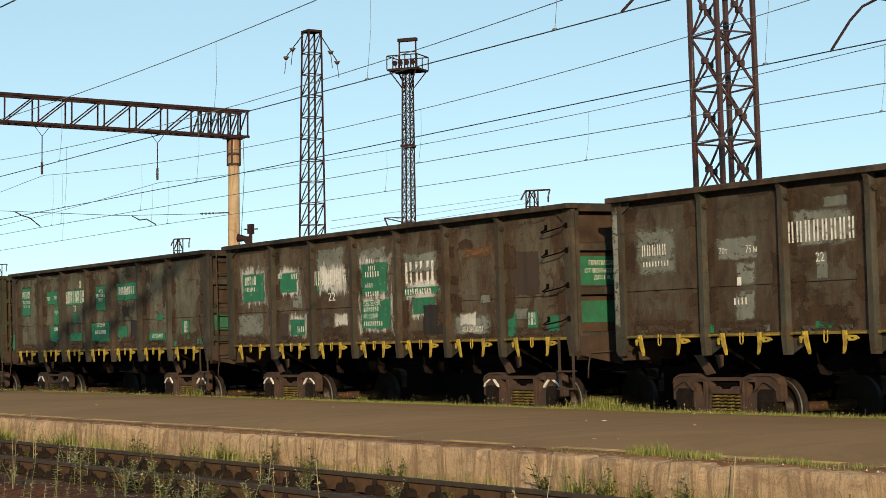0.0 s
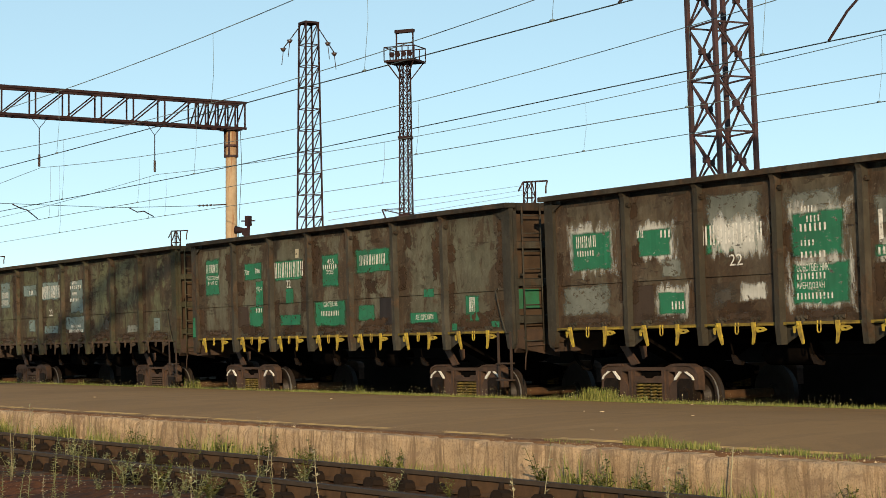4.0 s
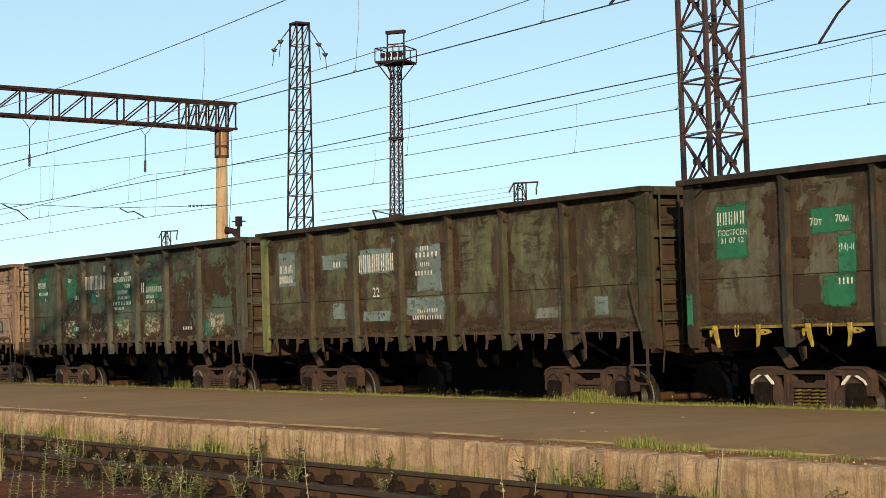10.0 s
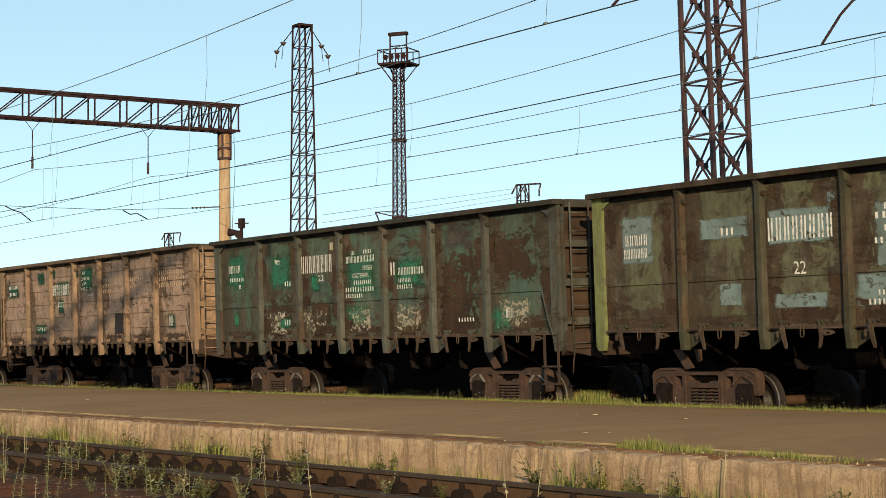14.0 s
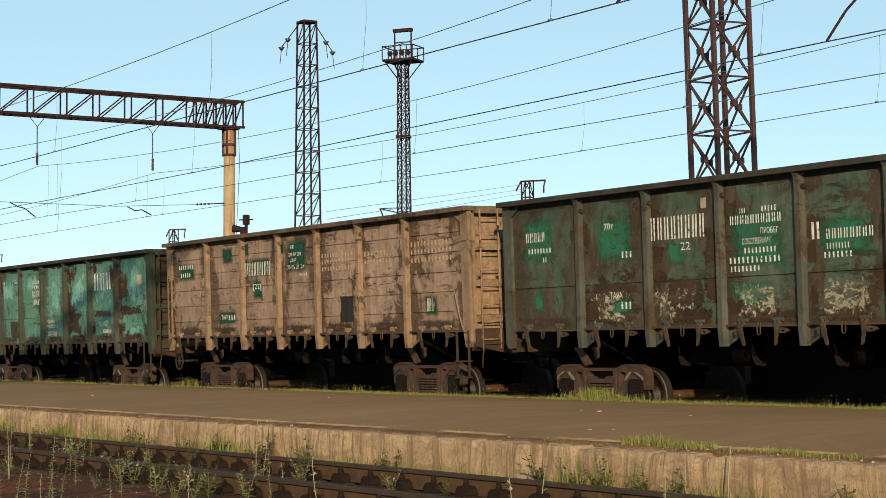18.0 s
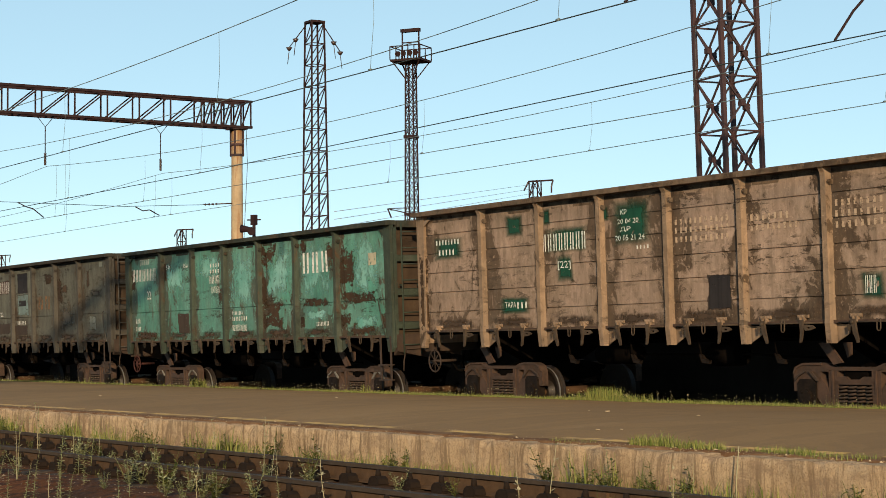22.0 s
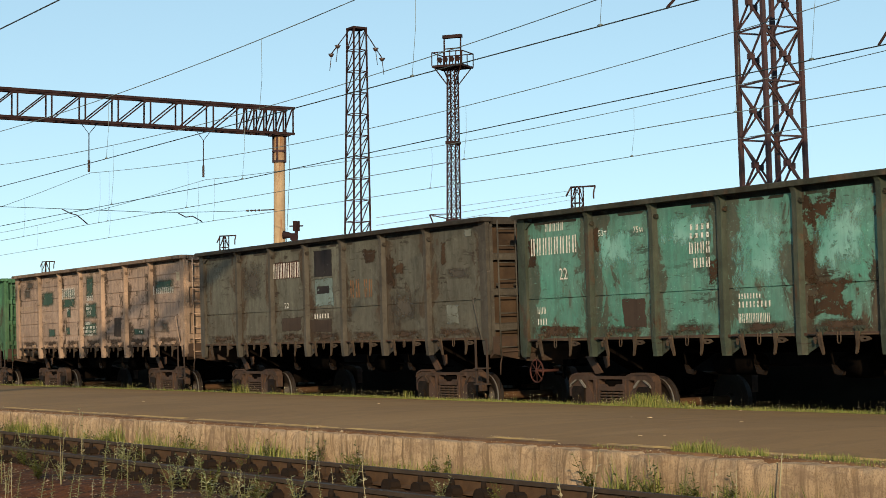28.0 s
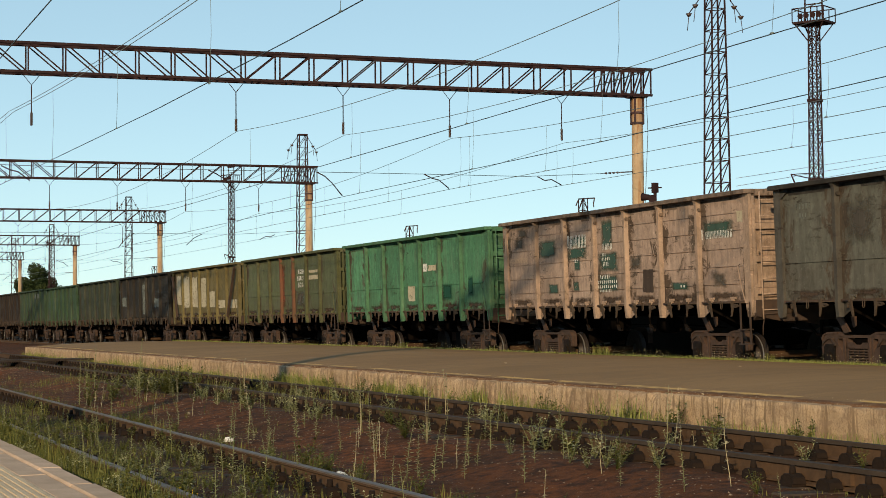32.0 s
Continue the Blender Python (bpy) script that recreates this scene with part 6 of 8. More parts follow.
bars(9, 3, M_STENCIL, -0.40, 2.41, -0.21, 2.49)
bars(9, 5, M_STENCIL, -0.44, 2.31, 0.00, 2.38)
bars(9, 4, M_STENCIL, -0.39, 2.18, -0.08, 2.28)
patch(9, M_DULLGREEN, -0.75, 1.56, 0.45, 2.01)
bars(9, 6, M_STENCIL, -0.56, 1.89, -0.03, 1.98)
bars(9, 10, M_STENCIL, -0.72, 1.78, 0.36, 1.85)
bars(9, 10, M_STENCIL, -0.70, 1.67, 0.35, 1.74)
bars(9, 8, M_STENCIL, -0.62, 1.58, 0.05, 1.64)
patch(9, M_SMUDGE, 0.87, 2.00, 1.67, 2.40)
patch(9, M_DARKBROWN, 1.63, 1.52, 2.18, 2.06)
patch(9, M_DULLGREEN, 4.25, 2.55, 5.85, 2.97)
bars(9, 9, M_STENCIL, 4.62, 2.58, 5.76, 2.74)
bars(9, 1, M_STENCIL, 4.34, 2.57, 4.56, 2.79)
patch(9, M_DULLGREEN, 2.95, 1.54, 3.84, 1.74)
bars(9, 2, M_STENCIL, 3.40, 1.61, 3.67, 1.66)
patch(9, M_SMUDGE, 4.79, 1.55, 5.50, 1.92)
patch(9, M_DULLGREEN, -3.60, 1.57, -2.97, 1.85)
patch(9, M_DULLGREEN, -2.13, 1.62, -1.73, 1.88)
patch(9, M_CREAM, 5.93, 2.86, 6.22, 3.10)
patch(9, M_SMUDGE, -6.47, 2.66, -5.92, 3.21)
patch(9, M_SMUDGE, -5.62, 3.03, -4.73, 3.43)
bars(9, 11, M_PALETAN, -6.1, 2.42, -4.9, 2.54)
patch(10, M_STENCIL, 1.07, 2.43, 1.42, 2.66)
patch(10, M_CREAM, 1.47, 2.43, 2.19, 2.61)
patch(10, M_DKGREEN, 1.93, 1.53, 3.53, 2.06)
patch(10, M_DKGREEN, 4.70, 1.59, 5.14, 2.25)
patch(10, M_CREAM, -0.38, 1.56, 0.29, 2.04)
patch(11, M_REDP, -1.29, 1.47, -0.33, 3.32)
patch(11, M_REDP, 0.38, 1.46, 1.07, 3.27)
patch(11, M_SMUDGE, 1.01, 1.47, 2.29, 2.21)
bars(11, 3, M_STENCIL, 1.43, 2.74, 2.18, 2.91)
bars(11, 3, M_STENCIL, 1.25, 2.50, 2.15, 2.66)
bars(11, 3, M_STENCIL, 1.38, 2.25, 2.13, 2.43)
patch(11, M_CREAM, 2.77, 2.74, 3.98, 2.84)
patch(11, M_CREAM, 2.74, 2.50, 3.96, 2.66)
patch(12, M_CREAM, -5.80, 1.83, -4.79, 3.26)
patch(12, M_CREAM, -4.43, 1.71, -2.98, 3.19)
patch(12, M_CREAM, -2.50, 1.69, -1.34, 3.14)
patch(12, M_CREAM, -0.66, 1.67, 0.35, 3.05)
patch(12, M_CREAM, 0.97, 1.68, 2.05, 2.41)
patch(12, M_CREAM, 2.44, 1.64, 3.89, 2.00)
patch(12, M_CREAM, 4.70, 1.61, 6.07, 1.99)
patch(13, M_GREYP, -0.37, 1.40, 0.53, 3.19)
patch(13, M_GREYP, -6.14, 1.88, -3.03, 2.49)
patch(13, M_GREYP, 2.25, 1.79, 5.97, 2.32)
patch(16, M_GREYP, 0.81, 2.84, 4.28, 3.24)


# ---- gantries, masts and wires ----
GANTRY_X, GANTRY_STEP, GANTRY_NEAR = -64.2, 45.9, -20.0
POST_Y, NEAR_Y = 31.7, -1.3
BEAM_LO, BEAM_HI = 9.62, 10.62
TRACK_LINES = ((28.5, 7.70), (23.95, 7.76), (19.8, 7.77), (15.8, 7.80), (8.6, 8.25), (3.9, 8.25))
# height of each contact wire at the gantry, at mid-span and at the nearest gantry
CONTACT = {28.5: (6.09, 5.97, 6.06), 23.95: (5.87, 5.78, 5.70), 19.8: (5.53, 5.44, 5.51), 15.8: (5.68, 5.67, 5.71), 8.6: (5.88, 5.88, 5.88), 3.9: (5.66, 5.66, 5.66)}
SAG = {28.5: 0.50, 23.95: 0.70, 19.8: 0.66, 15.8: 0.68, 8.6: 0.36, 3.9: 0.58}


def build_gantry(x, side):
    g = tagged(new("catenary_gantry"), "steel lattice catenary gantry on stained concrete posts", "gantry", "gantries over the tracks")
    for y in (POST_Y, NEAR_Y):
        bm = bmesh.new()
        tube(bm, [(x, y, -0.5), (x, y, 9.55)], 0.26, 16, 0.21)
        post = part("post", bm, M_POST, g, "concrete post stained with rust")
        bm = bmesh.new()
        for z in (8.55, 8.95):
            lathe_ring(bm, x, y, z, 0.27, 0.08)
        for a in range(4):
            c, s = math.cos(a * math.pi / 2 + 0.78) * 0.25, math.sin(a * math.pi / 2 + 0.78) * 0.25
            box(bm, x + c - 0.03, x + c + 0.03, y + s - 0.03, y + s + 0.03, 8.5, BEAM_LO)
        box(bm, x - 0.33, x + 0.33, y - 0.33, y + 0.33, 9.54, BEAM_LO - 0.03)
        part("cap", bm, M_REDSTEEL, post, "rusty steel cap with clamps")
    y0, y1 = NEAR_Y - 0.9, POST_Y + 0.5
    for dx in (-0.32, 0.32):
        for z in (BEAM_LO, BEAM_HI):
            bm = bmesh.new()
            bar(bm, (x + dx, y0, z), (x + dx, y1, z), 0.10, 0.09)
            part("chord", bm, M_STEELWORK, g)
    ys = [y1 - 0.06]
    while ys[-1] > y1 - 2.1:
        ys.append(ys[-1] - 0.42)
    while ys[-1] > y0 + 1.3:
        ys.append(ys[-1] - 1.27)
    for dx in (-0.32, 0.32):
        for i, y in enumerate(ys):
            bm = bmesh.new()
            bar(bm, (x + dx, y, BEAM_LO), (x + dx, y, BEAM_HI), 0.05)
            part("upright", bm, M_STEELWORK, g)
            if i + 1 < len(ys):
                lean = 0 < ys[i + 1] < 16
                a, b = (BEAM_HI, BEAM_LO) if not lean else (BEAM_LO, BEAM_HI)
                bm = bmesh.new()
                bar(bm, (x + dx, y - 0.03, a), (x + dx, ys[i + 1] + 0.03, b), 0.045)
                part("diagonal", bm, M_STEELWORK, g)
    for z in (BEAM_LO, BEAM_HI):
        bm = bmesh.new()
        for i, y in enumerate(ys[:-1]):
            if y - ys[i + 1] > 1:
                bar(bm, (x - 0.32, y, z), (x + 0.32, ys[i + 1], z), 0.04)
        tagged(part("plan_bracing", bm, M_STEELWORK, g, "fine bracing between the chords"), kind="stuff")
    for y, z_top in TRACK_LINES:
        bm = bmesh.new()
        tube(bm, [(x, y - 0.30, BEAM_LO - 0.05), (x, y, 9.2)], 0.012, 4)
        tube(bm, [(x, y + 0.30, BEAM_LO - 0.05), (x, y, 9.2)], 0.012, 4)
        tube(bm, [(x, y, 9.2), (x, y, 8.2)], 0.02, 5)
        hanger = part("hanger", bm, M_STEELWORK, g)
        bm = bmesh.new()
        for i in range(8):
            z = 8.24 - 0.055 * i
            tube(bm, [(x, y, z), (x, y, z - 0.04), (x, y, z - 0.056)], 0.055, 8, 0.03)
        part("insulator", bm, M_INSUL, hanger)
    # fixing cable across the tracks with bent steady arms
    bm = bmesh.new()
    tube(bm, [(x, NEAR_Y, 6.55), (x, 10, 6.40), (x, 23, 6.41), (x, 27, 6.40), (x, 30.1, 6.57), (x, POST_Y, 6.69)], 0.010, 4)
    cable = part("fixing_cable", bm, M_WIRE, g)
    bm = bmesh.new()
    for i in range(4):
        y = 30.85 - 0.16 * i
        z = 6.57 + (y - 30.1) * 0.075
        tube(bm, [(x, y, z), (x, y - 0.05, z), (x, y - 0.1, z)], 0.05, 6, 0.02)
    tube(bm, [(x, 30.9, 6.63), (x, 31.5, 6.675)], 0.025, 5)
    part("insulator", bm, M_INSUL, cable)
    for y, _ in TRACK_LINES:
        z = CONTACT[y][0 if side > 0 else 2]
        bm = bmesh.new()
        tube(bm, [(x, y - side * 1.02, 6.40), (x, y - side * 0.72, 6.26), (x, y - side * 0.45, (6.4 + z) / 2 + 0.06), (x, y - side * 0.05, z + 0.02)], 0.022, 5)
        part("steady_arm", bm, M_STEELWORK, g)
    bm = bmesh.new()
    tube(bm, [(x, POST_Y + 0.4, BEAM_LO), (x, POST_Y + 0.45, 8.2), (x, POST_Y + 0.3, 5.5), (x, POST_Y + 0.25, 1.0)], 0.012, 4)
    part("earth_wire", bm, M_WIRE, g)
    return g


def lathe_ring(bm, x, y, z, r, h):
    n = 14
    prism(bm, [(x + r * math.cos(2 * math.pi * i / n), y + r * math.sin(2 * math.pi * i / n)) for i in range(n)], z - h / 2, z + h / 2, "z")


gantry = build_gantry(0, 1)
gantry.matrix_world = pose(GANTRY_X, 0, 0)
gantry_flipped = build_gantry(0, -1)
gantry_flipped.matrix_world = pose(GANTRY_NEAR, 0, 0)
for i in (2, 4):
    copy_thing(gantry, pose(GANTRY_X - GANTRY_STEP * i, 0, 0))
for i in (1, 3, 5):
    copy_thing(gantry_flipped, pose(GANTRY_X - GANTRY_STEP * i, 0, 0))


def build_lattice(name, label, w0, w1, height, bays, leg, brace, material, cross=False, split=True, z0=-0.5, lean=False):
    """A square lattice mast at the origin."""
    mast = tagged(new(name), label, "lattice mast")
    corners = [(-1, -1), (1, -1), (1, 1), (-1, 1)]
    def at(c, z):
        w = w0 + (w1 - w0) * (z - z0) / (height - z0)
        return Vector((c[0] * w / 2, c[1] * w / 2, z))
    for c in corners:
        bm = bmesh.new()
        bar(bm, at(c, z0), at(c, height), leg)
        part("leg", bm, material, mast)
    zs = [z0 + (height - z0) * i / bays for i in range(bays + 1)]
    for i in range(4):
        a, b = corners[i], corners[(i + 1) % 4]
        joined = bmesh.new()
        for j in range(bays):
            lo, hi = (a, b) if (i < 2 if lean else (i + j * (0 if cross else 1)) % 2) else (b, a)
            pieces = [(at(lo, zs[j]), at(hi, zs[j + 1])), (at(a, zs[j + 1]), at(b, zs[j + 1]))]
            if cross:
                pieces.append((at(hi, zs[j]), at(lo, zs[j + 1])))
            for p, q in pieces:
                if split:
                    bm = bmesh.new()
                    bar(bm, p, q, brace)
                    part("brace", bm, material, mast)
                else:
                    bar(joined, p, q, brace)
            if cross and split:
                mid, g = (at(lo, zs[j]) + at(hi, zs[j + 1])) / 2, 0.07
                bm = bmesh.new()
                box(bm, mid.x - g, mid.x + g, mid.y - g, mid.y + g, mid.z - g, mid.z + g)
                part("gusset", bm, material, mast)
        if split:
            joined.free()
        else:
            tagged(part("lacing", joined, material, mast, "fine lattice bracing"), kind="stuff")
    return mast


def build_power_mast():
    m = build_lattice("power_line_mast", "dark lattice mast with insulators at its top", 0.86, 0.54, 13.6, 17, 0.055, 0.030, M_STEELWORK, lean=True)
    bm = bmesh.new()
    box(bm, -0.30, 0.30, -0.30, 0.30, 13.58, 13.66)
    part("cap", bm, M_STEELWORK, m)
    for s, drop in ((-1, 1.0), (1, 1.2)):
        bm = bmesh.new()
        tube(bm, [(s * 0.15, s * 0.22, 13.6), (s * 0.55, s * 0.86, 13.6 - drop)], 0.02, 4)
        arm = part("stay", bm, M_STEELWORK, m)
        for f in (0.62, 0.95):
            bm = bmesh.new()
            x, y, z = s * (0.15 + 0.40 * f), s * (0.22 + 0.64 * f), 13.6 - drop * f
            tube(bm, [(x, y, z), (x, y, z - 0.12)], 0.13, 8, 0.05)
            tube(bm, [(x, y, z - 0.1), (x + s * 0.04, y + s * 0.05, z - 0.65)], 0.016, 4)
            part("insulator", bm, M_INSUL, arm)
    return m


def build_light_mast():
    m = build_lattice("floodlight_mast", "dark lattice floodlight mast with a railed platform", 0.46, 0.30, 11.75, 26, 0.042, 0.021, M_STEELWORK, True, False)
    for z in (6.0, 8.9):
        bm = bmesh.new()
        box(bm, -0.22, 0.22, -0.22, 0.22, z - 0.05, z + 0.05)
        part("band", bm, M_STEELWORK, m)
    bm = bmesh.new()
    box(bm, -0.62, 0.62, -0.5, 0.5, 11.70, 11.78)
    part("deck", bm, M_STEELWORK, m)
    for s in (-1, 1):
        for q in (-1, 1):
            bm = bmesh.new()
            bar(bm, (s * 0.56, q * 0.45, 11.72), (s * 0.16, q * 0.16, 11.08), 0.04)
            part("strut", bm, M_STEELWORK, m)
    for y in (-0.5, 0.5):
        bm = bmesh.new()
        bar(bm, (-0.62, y, 12.26), (0.62, y, 12.26), 0.035)
        rail = part("railing", bm, M_STEELWORK, m)
        for i in range(6):
            x = -0.62 + 1.24 * i / 5
            bm = bmesh.new()
            bar(bm, (x, y, 11.75), (x, y, 12.25), 0.03)
            part("railing_post", bm, M_STEELWORK, rail)
    for x in (-0.62, 0.62):
        bm = bmesh.new()
        bar(bm, (x, -0.5, 12.26), (x, 0.5, 12.26), 0.035)
        part("railing", bm, M_STEELWORK, m)
    for x in (-0.35, -0.12, 0.14, 0.38):
        bm = bmesh.new()
        tube(bm, [(x, -0.30, 12.02), (x, -0.40, 11.98)], 0.07, 10, 0.11)
        bar(bm, (x, -0.28, 11.75), (x, -0.28, 12.1), 0.03)
        part("floodlight", bm, M_STEELWORK, m)
    bm = bmesh.new()
    for x in (-0.34, 0.34):
        bar(bm, (x, 0, 11.75), (x, 0, 12.86), 0.045)
    bar(bm, (-0.34, 0, 12.45), (0.34, 0, 12.45), 0.04)
    part("top_frame", bm, M_STEELWORK, m)
    bm = bmesh.new()
    box(bm, -0.38, 0.38, -0.09, 0.09, 12.84, 12.96)
    part("crossbar", bm, M_STEELWORK, m)
    bm = bmesh.new()
    bar(bm, (-0.2, 0, 6.05), (-1.0, 0, 6.25), 0.04)
    bar(bm, (-0.2, 0, 6.25), (-1.0, 0, 6.25), 0.03)
    tube(bm, [(-1.0, 0, 6.25), (-0.85, 0, 5.9)], 0.03, 5)
    part("bracket", bm, M_STEELWORK, m)
    return m


power_mast = build_power_mast()
power_mast.matrix_world = pose(-62.1, 34, 0, 0, 0, 0)
for x in (-119.6, -182.7, -235.0, -272.5):
    copy_thing(power_mast, pose(x, 34, 0))
light_mast = build_light_mast()
light_mast.matrix_world = pose(-58.3, 36, 0, 0, 0, 33)
for x, y in ((-137.3, 33.4), (-250.0, 36)):
    copy_thing(light_mast, pose(x, y, 0, 0, 0, 20))

tower = build_lattice("lattice_tower", "tall red-brown lattice tower with crossed bracing", 1.12, 1.12, 17.2, 13, 0.105, 0.042, M_REDSTEEL, True)
tower.matrix_world = pose(-34.78, 31, 0.0, 0.9, -0.8, -4.7)
tagged(tower, category="lattice tower")


# ---- wires ----
def sagging(x, high, sag):
    """Height of a hung wire between its gantries."""
    stops = [GANTRY_NEAR + 44.2, GANTRY_NEAR] + [GANTRY_X - GANTRY_STEP * i for i in range(6)]
    for a, b in zip(stops, stops[1:]):
        if b <= x <= a:
            f = (x - b) / (a - b)
            return high - sag * 4 * f * (1 - f)
    return high


def drift(y, x):
    """The line over the nearest tracks bears towards the near platform."""
    return y - (max(0.0, -37 - x) * 0.029 if y == 8.6 else 0.0)


def contact_z(y, x):
    """Height of the contact wire over the track at y."""
    z = CONTACT[y]
    return float(np.interp(-x, (-GANTRY_NEAR, 42.0, -GANTRY_X), (z[2], z[1], z[0])))


DROPPERS = {28.5: (-27.3, -37.5, -47.5, -63.3), 23.95: (-28.1, -38.3, -55.3, -63.2), 19.8: (-21.4, -42.2, -51.2), 15.8: (-21.5, -26.9, -32.9, -41.2, -50.5)}
for y, z_top in TRACK_LINES:
    line = tagged(new("overhead_line"), "carrier and contact wires hung along the tracks", "overhead line", "overhead lines")
    xs = [24.0 - 2.2 * i for i in range(145)]
    thick = y in (19.8, 15.8, 8.6, 3.9)
    for dy in ((0.0, 0.17) if y == 8.6 else (0.0,)):
        bm = bmesh.new()
        tube(bm, [(x, drift(y, x) + dy, sagging(x, z_top, SAG[y])) for x in xs], 0.0095, 5)
        part("carrier_wire", bm, M_WIREPALE, line)
    bm = bmesh.new()
    tube(bm, [(x, drift(y, x), contact_z(y, x)) for x in (24, -20, -31, -42, -53, -64.2, -100, -293)], 0.0105 if thick else 0.0095, 5)
    part("contact_wire", bm, M_WIRE if thick else M_WIREPALE, line)
    seen = DROPPERS.get(y, ())
    spots = list(seen) + [18 - 9.2 * i + (2.5 if int(y) % 2 else 0) for i in range(16)][9 if seen else 0:]
    for x in spots:
        top, low, yy = sagging(x, z_top, SAG[y]), contact_z(y, x), drift(y, x)
        bm = bmesh.new()
        tube(bm, [(x + 0.12, yy, top), (x + 0.10, yy + 0.02, (top + low) / 2), (x, yy, low)], 0.0045, 4)
        tube(bm, [(x - 0.04, yy, low + 0.01), (x + 0.04, yy, low + 0.01)], 0.022, 5)
        part("dropper", bm, M_WIREPALE, line)

# ---- the train rolls ----
def train_at(t):
    return 1.55665e-05 * t ** 3 - 9.46453e-03 * t ** 2 + 3.08378 * t - 2.76437


# how much higher or lower each wagon rides on its springs
RIDE = {1: 0.03, 2: 0.04, 3: 0.025, 4: 0.02, 5: 0.02, 6: 0.05, 7: -0.02, 8: 0.03, 9: 0.05, 10: 0.03, 11: 0.02, 15: -0.02}


def motions():
    """The train rolls past and every wheelset turns with it."""
    steps = [0.2 * i for i in range(161)]
    for wagon, k in wagons:
        walk(wagon, [(t, pose(train_at(t) - PITCH * k + SLACK.get(k, 0.0), TRAIN_Y, RIDE.get(k, 0.0), 1.49)) for t in [2.0 * i for i in range(17)]])
    for ws, x in wheelsets:
        walk(ws, [(t, pose(x, 0, AXLE_Z - DROP, 0, math.degrees((train_at(t) - train_at(0)) / WHEEL_R))) for t in steps])


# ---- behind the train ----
# Added unseen wall; its near-black colour stands for the dark under the train.
M_BACKWALL = two_tone("blackout_wall_dark", (0.022, 0.019, 0.017), (0.014, 0.012, 0.011), 1.2, 0.95)
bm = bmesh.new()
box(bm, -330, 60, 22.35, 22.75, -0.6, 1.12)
tagged(part("wall_back", bm, M_BACKWALL), "added dark wall that closes the view under the train", "wall", kind="structure")


def build_pole_top(x, y, z, label):
    """A slim lattice pole with a bracket arm and insulators."""
    m = build_lattice("bracket_mast", label, 0.62, 0.5, z, 12, 0.06, 0.04, M_STEELWORK)
    bm = bmesh.new()
    bar(bm, (-0.4, 0, z), (1.1, 0, z), 0.09)
    arm = part("arm", bm, M_STEELWORK, m)
    bm = bmesh.new()
    tube(bm, [(1.1, 0, z), (1.0, 0, z - 0.35), (1.0, 0, z - 0.7)], 0.05, 5)
    part("insulator", bm, M_INSUL, arm)
    bm = bmesh.new()
    tube(bm, [(-0.4, 0, z), (-0.7, 0, z - 0.5)], 0.05, 5)
    part("insulator", bm, M_INSUL, arm)
    m.matrix_world = pose(x, y, 0, 0, 0, 30)
    return m


pole_1 = build_pole_top(-84.0, 60, 10.36, "slim lattice pole with bracket arm far behind the train")
for x, y in ((-131.2, 60), (-172.5, 60), (-300.0, 60)):
    copy_thing(pole_1, pose(x, y, 0.1, 0, 0, 30))

# loudspeaker post
speaker = tagged(new("loudspeaker_post"), "dark post with cross arm and horn loudspeaker", "loudspeaker")
bm = bmesh.new()
tube(bm, [(0, 0, -0.5), (0, 0, 5.6)], 0.06, 10)
part("pole", bm, M_STEELWORK, speaker)
bm = bmesh.new()
box(bm, -0.09, 0.09, -0.09, 0.09, 5.5, 5.86)
part("lamp_box", bm, M_STEELWORK, speaker)
bm = bmesh.new()
bar(bm, (-0.24, -0.1, 5.68), (0.24, 0.1, 5.68), 0.045)
part("cross_arm", bm, M_STEELWORK, speaker)
bm = bmesh.new()
tube(bm, [(-0.05, 0, 5.33), (-0.22, -0.1, 5.35), (-0.45, -0.2, 5.37)], 0.06, 10, 0.15)
part("horn", bm, M_STEELWORK, speaker)
bm = bmesh.new()
tube(bm, [(0.0, -0.05, 5.26), (0.08, -0.22, 5.26)], 0.09, 10, 0.16)
part("horn", bm, M_STEELWORK, speaker)
speaker.matrix_world = pose(-59.4, 30, 0, 0, 0, 20)

# three far wires beyond the floodlight mast
far_line = tagged(new("far_wires"), "thin pale wires behind the masts", "overhead line")
for dz in (0.0, 0.25, 0.5):
    bm = bmesh.new()
    pts = []
    for i in range(25):
        f = -0.3 + 1.3 * i / 24
        pts.append((-58.9 + (-84.0 + 58.9) * f, 36 + 24 * f, 6.0 + dz + (9.7 - 6.0) * f))
    tube(bm, pts, 0.008, 4)
    part("wire", bm, M_WIREFAR, far_line)


# ---- trees far down the line ----
M_LEAF = Mat("dark_tree_leaf", 0.7)
M_LEAF.color(M_LEAF.mix(M_LEAF.island(), (0.018, 0.032, 0.012), (0.045, 0.065, 0.022)))
M_LEAF = M_LEAF.m
M_BARK = two_tone("grey_bark", (0.09, 0.07, 0.05), (0.06, 0.045, 0.035), 6)


